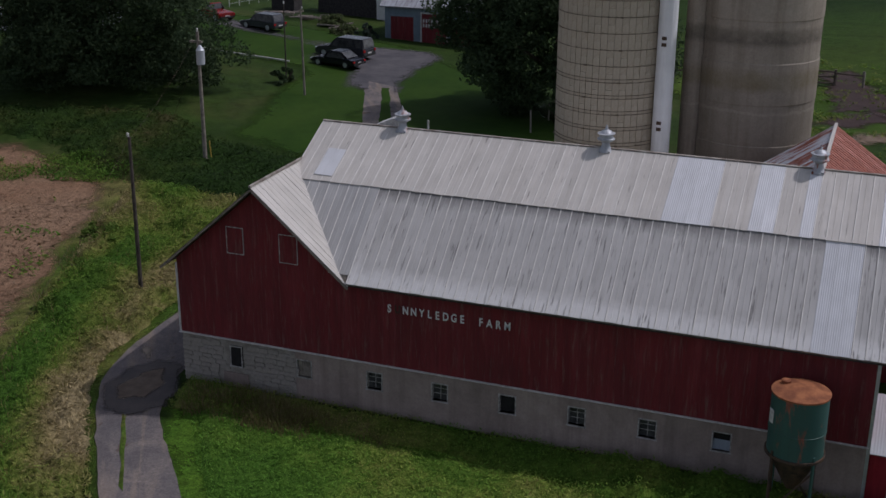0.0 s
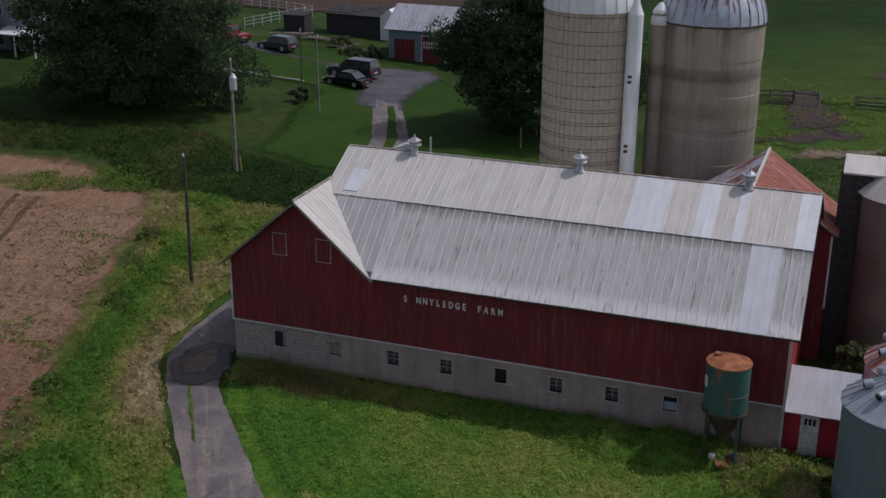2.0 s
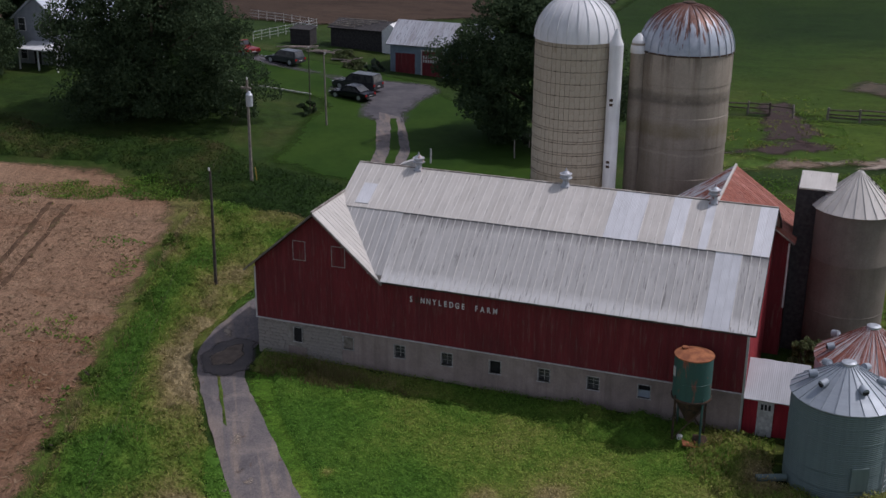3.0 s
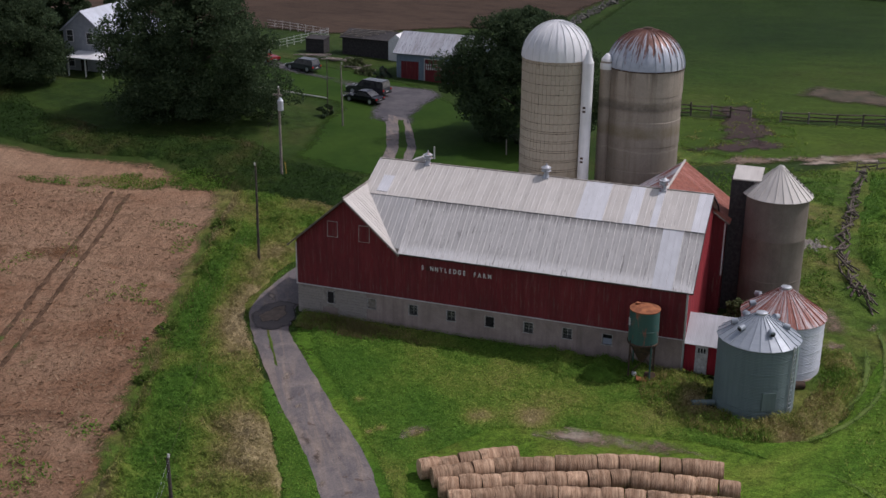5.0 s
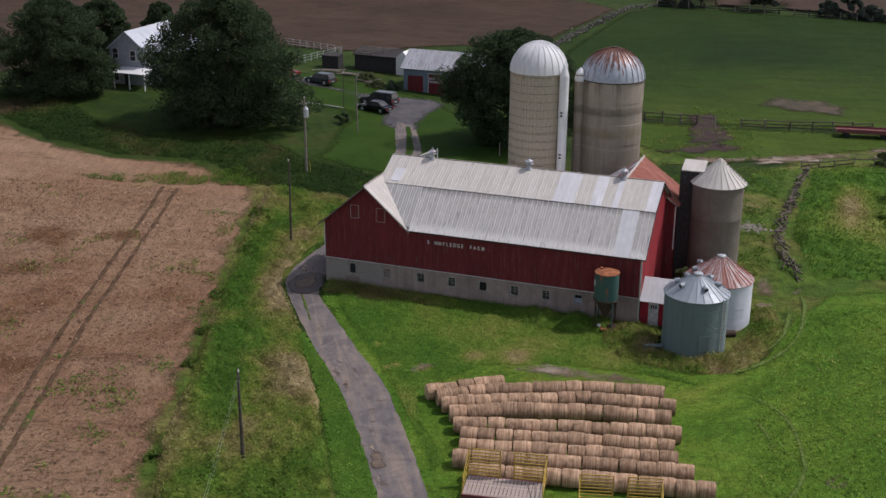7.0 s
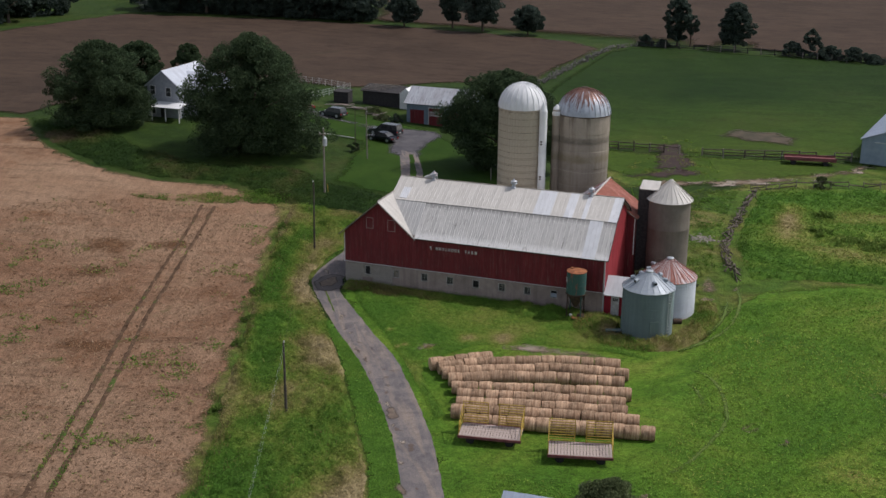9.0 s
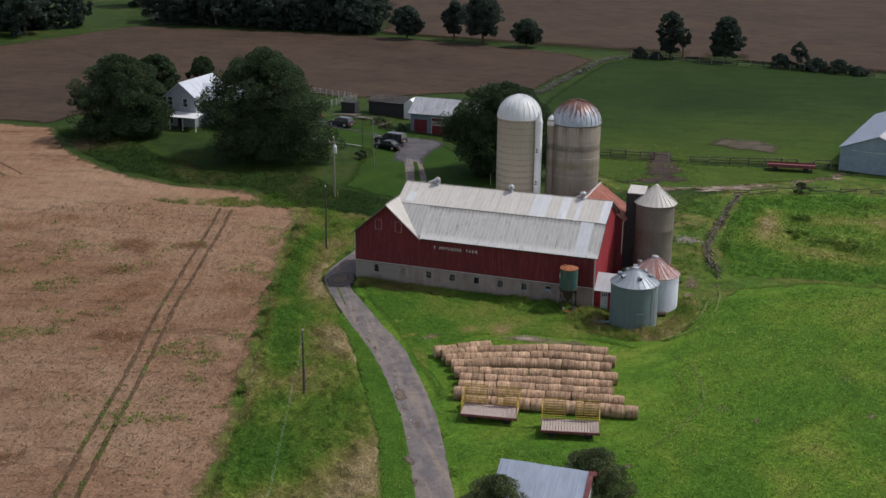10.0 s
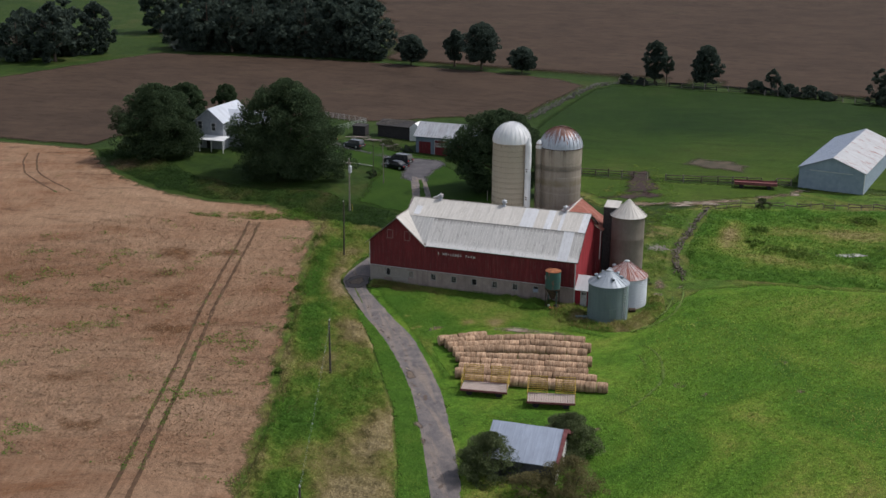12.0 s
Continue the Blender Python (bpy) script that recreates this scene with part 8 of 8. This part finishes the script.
for k, (x, y) in enumerate(wood_line[4:]):
    s = rng.uniform(0.8, 1.15)
    copy_thing(protos[k % 4], pose(x + rng.uniform(-2, 2), y + rng.uniform(-2, 2), zat(x, y) - 0.2, 0, 0, rng.uniform(0, 360)) @ Matrix.Scale(s, 4))
for k in range(11):
    x = -122 - k * 7.5
    copy_thing(protos[k % 4], pose(x + rng.uniform(-3, 3), 262 + rng.uniform(-8, 20) - k * 0.8, zat(x, 262) - 0.2, 0, 0, rng.uniform(0, 360)) @ Matrix.Scale(rng.uniform(0.95, 1.3), 4))

for k in range(24):
    x, y = ((-102 - k * 4.0, 216.5 - max(0, k - 14) * 0.5) if k < 16 else (-183 - (k - 16) * 4.4, 196 - (k - 16) * 4.0))
    copy_thing(protos[k % 4], pose(x + rng.uniform(-1.5, 1.5), y + rng.uniform(1, 5), zat(x, y) - 0.3, 0, 0, rng.uniform(0, 360)) @ Matrix.Scale(rng.uniform(0.45, 0.8), 4))

# shrubs near the farm
shrub(4.3, -4.2, 4.7, 3.2, LB, 101, "bushy olive-green shrub beside the tool shed", 110, 300, 0.075)
shrub(10.2, 2.8, 4.2, 3.2, LB, 102, "bushy olive-green shrub behind the tool shed", 120, 300, 0.08)
shrub(12.4, -5.4, 4.2, 3.2, M["olive_leaf"], 103, "straggly olive-brown shrub with bare twigs", 80, 220, 0.07)
shrub(8.8, -6.9, 2.6, 2.7, M["olive_leaf"], 104, "low straggly olive-brown shrub before the tool shed", 40, 200, 0.065)
shrub(4.2, 47.6, 3.2, 1.5, LB, 105, "green shrub between the barn and silo", 20, 160, 0.14)
shrub(-46.9, 88.0, 1.3, 1.2, LD, 106, "small round shrub on the lawn", 10, 120, 0.16)
shrub(19.5, 95.0, 1.7, 1.5, LB, 107, "low round shrub by the old fence", 12, 120, 0.16)
shrub(41.0, 103.0, 3.0, 1.8, LD, 108, "dark shrub by the blue shed", 14, 120, 0.2)
shrub(-50.5, 108.0, 1.0, 1.4, LB, 109, "overgrown weeds beside the lumber", 14, 120, 0.2)
shrub(-53.5, 111.5, 1.2, 1.7, LB, 110, "overgrown weeds beside the lumber", 14, 120, 0.2)
shrub(8.3, 51.5, 1.4, 1.0, LB, 111, "low weeds at the silo foot", 10, 110, 0.14)
shrub(-48.2, 107.6, 1.5, 1.0, M["leaf_hazed"], 112, "dark covered bush by the garage", 10, 120, 0.2)


for k, (x, y, h, r) in enumerate([(-35.2, 35.4, 0.9, 0.9), (-37.9, 45.3, 1.0, 0.8), (-40.9, 54.3, 1.1, 1.3), (-32.2, 28.2, 0.9, 1.0), (-39.6, 50, 0.8, 0.8), (-30.4, 22.6, 0.8, 0.7), (-25.4, 9.4, 0.7, 0.7)]):
    shrub(x + 0.4, y, h * 0.7, r * 1.3, M["nettle_pale"], 120 + k, "dense green weed clump at the stubble edge", 16, 130, 0.09, "weed clumps")
for k, (x, y, h, r) in enumerate([(24.1, 69.8, 1.6, 2.4), (20.5, 72.9, 1.3, 1.9), (27.9, 70, 1.7, 2.6), (30.5, 66.5, 1.2, 1.8), (21.9, 62.6, 1.0, 1.4), (36, 66.5, 1.4, 2.2), (20.7, 80.5, 1.1, 1.5), (29, 88, 1.2, 2.2), (35, 91, 1.3, 2.4), (40, 76, 1.6, 2.6)]):
    shrub(x, y, h * 0.75, r * 1.25, M["nettle_pale"], 140 + k, "low dark bush among the rank weeds", 18, 120, 0.15, "pasture bushes")


# ---- tall grass and weeds ----
def tufts(name, polys, count, tall, spread, material, seed, label, blades=6, clump=0.0, width=0.035, grain=0.25):
    """Many blades of grass in tufts, scattered over pieces of land."""
    rng = np.random.default_rng(seed)
    xs, ys = [], []
    boxes_ = [(min(p[0] for p in q), max(p[0] for p in q), min(p[1] for p in q), max(p[1] for p in q)) for q in polys]
    area = np.array([(x1 - x0) * (y1 - y0) for x0, x1, y0, y1 in boxes_], float)
    for q, (x0, x1, y0, y1), a in zip(polys, boxes_, area):
        n = int(count * a / area.sum())
        x, y = x0 + (x1 - x0) * rng.random(n), y0 + (y1 - y0) * rng.random(n)
        keep = inside(q, x, y)
        x, y = x[keep], y[keep]
        if clump:
            keep = np.array([noise.noise(Vector((p * grain, r * grain, seed))) + 0.4 * noise.noise(Vector((p * grain * 4, r * grain * 4, seed + 3))) + g > clump - 0.4 for p, r, g in zip(x, y, rng.normal(0, 0.28, len(x)))], bool)
            x, y = x[keep], y[keep]
        xs.append(x)
        ys.append(y)
    x, y = np.concatenate(xs), np.concatenate(ys)
    n = len(x)
    h = tall * rng.uniform(0.5, 1.25, n)
    z = lie(x, y)
    base = np.repeat(np.stack([x, y, z], -1), blades, 0)
    hh = np.repeat(h, blades) * rng.uniform(0.6, 1.1, n * blades)
    a = rng.uniform(0, 2 * np.pi, n * blades)
    r = rng.uniform(0, spread, n * blades)
    base[:, 0] += np.cos(a) * r
    base[:, 1] += np.sin(a) * r
    lean = rng.uniform(0.1, 0.6, n * blades) * hh
    tip = base + np.stack([np.cos(a) * lean, np.sin(a) * lean, hh], -1)
    side = np.stack([-np.sin(a), np.cos(a), np.zeros_like(a)], -1) * width * rng.uniform(0.7, 1.6, n * blades)[:, None]
    v = np.stack([base - side, base + side, tip], 1).reshape(-1, 3)
    m = n * blades
    me = bpy.data.meshes.new(name)
    me.vertices.add(3 * m)
    me.vertices.foreach_set("co", v.astype(np.float32).reshape(-1))
    me.loops.add(3 * m)
    me.loops.foreach_set("vertex_index", np.arange(3 * m, dtype=np.int32))
    me.polygons.add(m)
    me.polygons.foreach_set("loop_start", np.arange(0, 3 * m, 3, dtype=np.int32))
    me.update(calc_edges=True)
    me.materials.append(material)
    return tagged(new(name, me), label, "grass", kind="stuff")


FIELD_Y = [-30, -15.5, -2.9, 7, 12.2, 20.3, 29, 44, 54, 61, 70]
FIELD_X = [-13.5, -16.2, -20.3, -23.8, -26.3, -29, -32.8, -38.2, -42, -44.4, -47]
LANE_Y = [-30, -20, -9.9, 0.2, 9.2, 16.2, 22.9, 27.8, 34.2, 38.3, 45, 62, 70]
LANE_X = [6, 3.4, 0.1, -4.6, -9.2, -13.5, -18.3, -22.2, -27, -30, -31.4, -31.5, -33]


def across(x, y):
    """From 0 at the stubble's edge to 1 at the lane."""
    a, b = np.interp(y, FIELD_Y, FIELD_X), np.interp(y, LANE_Y, LANE_X)
    return np.clip((x - a) / (b - a), 0, 1)


def verge_dry(x, y):
    s = across(x, y)
    lush = np.interp(s, [0, 0.07, 0.14, 0.3, 0.45, 0.7, 1.0], [0.62, 0.58, 0.37, 0.28, 0.46, 0.62, 0.58])
    near = np.interp(y, [-25, -5, 3, 12, 16, 24, 40], [0.14, 0.16, 0.1, -0.04, -0.1, 0.05, 0.1]) * np.clip((s - 0.35) * 4, 0, 1)
    return lush + near + (fbm(x, y, 0.14, 3, 4) - 0.5) * 1.5


def verge_rise(x, y):
    s = across(x, y)
    tall = np.interp(s, [0, 0.05, 0.16, 0.5, 0.8, 1], [0.6, 0.9, 0.55, 0.55, 0.65, 0.4])
    clump = fbm(x + 1.6 * fbm(x, y, 0.4, 8, 2), y + 1.6 * fbm(x, y, 0.4, 9, 2), 0.5, 5, 5, 0.6)
    return np.clip((clump - 0.34) * 3.0, 0, 1.4) * tall


def plain_dry(level, spread, freq, seed):
    return lambda x, y: level + (fbm(x, y, freq, seed, 4) - 0.5) * spread * 1.8


def clumps(low, tall, freq, seed, cut=0.3):
    return lambda x, y: low + tall * np.clip((fbm(x, y, freq, seed, 4) - cut) * 2.4, 0, 1.3)


VERGE = [(-13.2, -30), (-15.9, -15.5), (-20, -2.9), (-23.5, 7), (-26, 12.2), (-28.7, 20.3), (-32.5, 29), (-37.9, 44), (-41.6, 54), (-44, 62), (-32.4, 62), (-31.7, 52), (-31.9, 45), (-31.6, 41), (-30.4, 38.4), (-27.4, 34.4), (-24.8, 30.8), (-22.9, 27.4), (-19.5, 22.3), (-16.9, 17.8), (-13, 11), (-9.6, 5.5), (-7.2, 0), (-4.5, -6), (-2.5, -11), (1.5, -22), (4.5, -30)]
sward("verge_grass", VERGE, 0.2, verge_rise, verge_dry, M["sward"], "weedy tall verge grass, green and straw-coloured", 0.8, 0.9)
leafage("verge_leaves", [VERGE], 95, 0.06, 0.24, verge_dry, M["sward_leaf"], 21, "leafy green weeds and dry blades on the verge", None, 0.7, 2.4)
tufts("verge_seed_heads", [VERGE], 16000, 0.42, 0.3, M["blade_dry"], 2, "dry seeding grass stems on the verge", 5, 0.62, 0.016, 0.2)
tufts("field_edge_grass", [[(-13.7, -28), (-16.6, -15.5), (-20.8, -2.9), (-24.2, 7), (-26.8, 12.2), (-29.4, 20.3), (-33.2, 29), (-38.6, 44), (-42.4, 54), (-45, 61), (-43.4, 61), (-40.6, 54), (-36.8, 44), (-31.5, 29), (-27.8, 20.3), (-25, 12.2), (-22.4, 7), (-18.9, -2.9), (-14.7, -15.5), (-12, -28)]], 20000, 0.5, 0.45, M["blade_olive"], 14, "brownish dry grass along the stubble edge", 6, 0.5, 0.028, 0.3)
STRIP = [(-24.6, 29.6), (-22.6, 26.9), (-19.3, 22.6), (-16.7, 18.1), (-12.8, 11.3), (-9.4, 5.8), (-7, 0.3), (-4.3, -5.7), (-2.3, -10.7), (1.7, -21.7), (4.5, -30), (6.0, -30), (3.7, -20), (0.5, -10), (-4.2, 0.2), (-8.7, 9.2), (-13.0, 16.2), (-17.8, 22.9), (-22.1, 27.9)]
leafage("strip_leaves", [STRIP], 150, 0.06, 0.07, plain_dry(0.16, 0.25, 0.4, 4), M["sod_leaf"], 22, "short bright green grass beside the lane", None, 0.45, 1.3)

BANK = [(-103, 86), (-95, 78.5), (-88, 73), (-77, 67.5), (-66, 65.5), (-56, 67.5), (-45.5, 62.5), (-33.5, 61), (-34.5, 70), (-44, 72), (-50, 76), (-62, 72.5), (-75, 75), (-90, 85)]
sward("bank_grass", BANK, 0.34, clumps(0.0, 0.55, 0.42, 31), plain_dry(0.25, 0.9, 0.13, 32), M["shaded_sward"], "weeds below the farmhouse garden, darkened for cloud shade", 1.4, 2.5)
leafage("bank_leaves", [BANK], 40, 0.08, 0.3, plain_dry(0.25, 0.9, 0.13, 32), M["shaded_sward_leaf"], 23, "weed leaves on the bank, darkened for cloud shade", None, 0.7, 2.2)
CROSS = [(-66, 58.2), (-60, 60), (-54.5, 63.2), (-49.5, 66.2), (-45, 66.5), (-44.5, 62), (-49.8, 60.2), (-54, 58.8), (-59.5, 57.8), (-64, 57.4)]
cross_dry = plain_dry(0.22, 0.5, 0.3, 33)
leafage("strip_weeds", [CROSS], 110, 0.07, 0.26, cross_dry, M["sward_leaf"], 24, "low weeds crossing the stubble", lambda x, y: np.clip((fbm(x, y, 0.3, 34) - 0.3) * 6, 0, 1), 0.7, 2.2)
GATE = [(-9, 90.5), (-2, 89.5), (6, 92), (5, 100), (2, 107), (0, 116), (-6, 117), (-5, 104), (-9, 96)]
leafage("gate_tufts", [GATE], 30, 0.11, 0.12, plain_dry(0.3, 0.6, 0.3, 37), M["sward_leaf"], 34, "trampled grass tufts in the mud by the gate", lambda x, y: np.clip((fbm(x, y, 0.9, 38) - 0.5) * 5, 0, 1), 0.5, 1.6)
GRAZED = [(-5, 85.5), (1, 87.6), (9.2, 89.5), (8.9, 82), (9.0, 75), (8.8, 68), (9.3, 62), (10.4, 57), (9, 53.5), (8, 57), (3, 60), (1, 66)]
leafage("grazed_tufts", [GRAZED], 40, 0.1, 0.14, plain_dry(0.2, 0.5, 0.3, 35), M["sward_leaf"], 33, "short tufted grass between the silo and the old fence", lambda x, y: np.clip((fbm(x, y, 0.7, 36) - 0.4) * 6, 0, 1), 0.6, 1.4)

FRONT = [(-26.0, 39.5), (-22.9, 34.9), (-17.9, 29.2), (-13.8, 24.1), (-9.2, 17.6), (-6.9, 13.8), (-6.4, 15.2), (-10.5, 20.8), (-11.8, 24), (-8.5, 29.4), (-3, 31.6), (4, 32.0), (8, 31.6), (1.5, 35.5), (-2, 38.8), (-14, 38.8)]


def front_dry(x, y):
    bare = sum(0.5 * np.exp(-((x - px) ** 2 + (y - py) ** 2) / r) for px, py, r in ((-12.6, 27.4, 0.35), (-14.8, 27.2, 0.12), (-15.3, 26.6, 0.1), (-9.6, 30.6, 1.2), (-6.5, 31.5, 2.0), (-17.5, 30, 0.2)))
    brown = 0.22 * np.exp(-((x + 5.5) / 2.2) ** 2 - ((y - 33) / 2.6) ** 2)
    return 0.2 + bare + brown + (fbm(x, y, 0.14, 41, 4) - 0.5) * 0.9


sward("front_grass", FRONT, 0.17, clumps(0.0, 0.13, 1.1, 42, 0.28), front_dry, M["sod"], "lush leafy grass before the barn", 0.5, 0.5, 0.07)
leafage("front_leaves", [FRONT], 190, 0.045, 0.12, front_dry, M["sod_leaf"], 25, "small bright green leaves of the grass before the barn", None, 0.6, 2.0)
WALLSIDE = [(-26.8, 40.9), (-26.5, 38.4), (-20, 38.3), (-14, 38.9), (-8.5, 38.0), (-6, 37.2), (-2.6, 37.6), (-0.6, 38.6), (0.9, 40.9)]


def wall_rise(x, y):
    tall = np.interp(x, [-27, -24, -18, -14, -9, -6, -3, 0.5], [0.25, 0.35, 0.2, 0.1, 0.22, 0.6, 0.6, 0.25])
    return tall * np.clip((fbm(x, y, 0.8, 43, 4) - 0.3) * 2.6, 0, 1.3)


def wall_dry(x, y):
    return np.interp(x, [-27, -23, -18, -14, -3, 0], [0.42, 0.5, 0.4, 0.22, 0.25, 0.45]) + (fbm(x, y, 0.4, 44) - 0.5) * 0.5


sward("barn_weeds", WALLSIDE, 0.14, wall_rise, wall_dry, M["sward"], "tall weeds along the barn wall", 0.5, 0.7)
leafage("barn_weed_leaves", [WALLSIDE], 170, 0.05, 0.24, wall_dry, M["sward_leaf"], 26, "leaves of the tall weeds along the barn wall", None, 0.9, 1.3)
tufts("barn_dry_grass", [[(-26.3, 40.4), (-25.8, 38.2), (-20, 37.9), (-16.5, 38.6), (-18, 39.8)]], 1500, 0.5, 0.3, M["blade_olive"], 5, "seeding dry grass by the barn", 6, 0.3, 0.018)
BINS = [(-1.2, 38.4), (-0.6, 36), (1.2, 34.2), (3.6, 33.4), (7, 33.2), (9.8, 34.6), (11.8, 38), (12.8, 42.5), (11.8, 47), (10.0, 47.2), (10.1, 42), (8.9, 37.5), (6.2, 35.5), (3.4, 37), (3.2, 40.6), (0.5, 40.6)]
bin_dry = plain_dry(0.47, 0.6, 0.35, 45)
sward("bin_grass", BINS, 0.15, clumps(0.02, 0.5, 0.8, 46), bin_dry, M["sward"], "dry and green tall grass round the grain bins", 0.7, 0.8)
leafage("bin_leaves", [BINS], 130, 0.07, 0.3, bin_dry, M["sward_leaf"], 27, "leaves of the tall grass round the grain bins", None, 0.8, 1.5)
tufts("bin_dry_grass", [BINS], 2200, 0.5, 0.28, M["blade_dry"], 6, "dry grass stems round the grain bins", 7, 0.4, 0.018)

ROUGH = [(12, 90), (11.5, 74), (11.7, 65), (14.2, 56), (25, 58), (40, 60), (80, 62.5), (100, 92), (60, 101), (40, 99.5), (33, 97.5), (23, 95.2), (16, 92.3)]


def rough_dry(x, y):
    tan = 0.34 * np.exp(-((x - 28) / 9) ** 2 - ((y - 81) / 4) ** 2) + 0.3 * np.exp(-((x - 24) / 5) ** 2 - ((y - 66) / 1.6) ** 2)
    red = 0.6 * np.exp(-((x - 16.6) / 1.7) ** 2 - ((y - 77.5) / 6.0) ** 2)
    return 0.2 + tan + red + (fbm(x * 0.6, y * 1.2, 0.13, 51, 5) - 0.5) * 1.3


def rough_rise(x, y):
    hollow = 1 - np.exp(-(((x - 34.3) / 3.6) ** 2 + ((y - 72.6) / 2.4) ** 2) ** 2)
    return (0.05 + 0.85 * np.clip((fbm(x * 0.7, y * 1.2, 0.28, 52, 5) - 0.32) * 2.2, 0, 1.3)) * hollow


sward("rough_weeds", ROUGH, 0.3, rough_rise, rough_dry, M["sod"], "rank weeds and tall grass beside the old fence", 1.5, 1.6)
leafage("rough_leaves", [ROUGH[:-4] + [(16, 92)]], 22, 0.1, 0.4, rough_dry, M["sward_leaf"], 28, "leaves of the rank weeds beside the old fence", None, 0.8, 2.2)

MEADOW = [(-4.6, 10.6), (-2.0, 4.4), (1.8, -6), (4.4, -14), (6.4, -30), (10.8, -48), (85, -48), (85, 59), (60, 61), (40, 58.5), (24, 56.5), (15.8, 52), (13.6, 47), (12.2, 40), (10.8, 35), (11.5, 31.6), (8.5, 30.6), (9, 24), (11.6, 17), (9.5, 14.2), (9.6, 9.2), (3, 8.6), (-4, 9.3)]


def meadow_rise(x, y):
    a = radians(62)
    u, v = x * math.cos(a) + y * math.sin(a), -x * math.sin(a) + y * math.cos(a)
    return 0.03 + 0.1 * fbm(u * 0.3, v * 1.3, 1.0, 61, 3) + 0.16 * np.clip(fbm(x, y, 0.9, 62, 4) - 0.4, 0, 1)


sward("meadow_sward", MEADOW, 0.3, meadow_rise, plain_dry(0.2, 0.3, 0.1, 63), M["meadow"], "bright green mown meadow with wheel and cutting marks", 0.8, 0.5, 0.03)
leafage("meadow_blades", [[(2, -4), (8, -30), (62, -30), (62, 58), (40, 57), (24, 55), (14, 47), (12, 36), (12.5, 17), (10.5, 8), (0, 7.5)]], 20, 0.09, 0.13, plain_dry(0.22, 0.4, 0.08, 69), M["sod_leaf"], 32, "cut grass blades over the mown meadow", None, 0.8, 1.8)

TRACKS = [[(x - 0.3, y), (x + 0.3, y), (x2 + 0.3, y2), (x2 - 0.3, y2)] for x, y, x2, y2 in ((-31.2, -4.3, -36.4, 9.6), (-32.9, -5.2, -38.2, 9.4), (-27.4, -14.3, -31.2, -4.3), (-29.1, -15, -32.9, -5.2), (-36.4, 9.6, -40, 18.5))]
leafage("track_weeds", TRACKS, 90, 0.09, 0.2, plain_dry(0.2, 0.4, 0.5, 64), M["sward_leaf"], 29, "green weeds grown up in the wheel tracks", lambda x, y: np.clip((fbm(x, y, 0.3, 65) - 0.4) * 5, 0, 1) * np.interp(y, [-16, -8, 2, 12, 18], [0.3, 0.7, 1, 0.8, 0.2]), 0.6, 1.2)
STUBBLE = [(-17, -14), (-24, 5), (-30, 20), (-39, 43), (-45, 59), (-75, 55), (-95, 30), (-60, -14)]


def weed_spots(x, y):
    edge = np.interp(x - np.interp(y, FIELD_Y, FIELD_X), [-14, -2, 0], [0.0, 0.06, 0.12])
    left = np.interp(x, [-62, -45], [0.06, 0.0])
    spots = sum(0.22 * np.exp(-((x - px) / (r * 1.8)) ** 2 - ((y - py) / r) ** 2) for px, py, r in ((-66, 30, 2.2), (-61, 32, 1.6), (-47.2, -8.5, 2.4), (-36.5, 42, 1.2), (-42, 49, 1.0)))
    return np.clip((fbm(x * 0.8, y * 1.2, 0.3, 66, 5, 0.6) + edge + left + spots - 0.67) * 10, 0, 1)


leafage("stubble_weeds", [STUBBLE], 24, 0.12, 0.25, plain_dry(0.28, 0.4, 0.4, 67), M["sward_leaf"], 30, "scattered green weeds in the stubble", weed_spots, 0.6, 1.2)
leafage("straw_litter", [STUBBLE], 6, 0.13, 0.06, plain_dry(0.95, 0.3, 0.5, 68), M["straw"], 31, "cut straw lying over the stubble field", None, 0.35, 1.6)
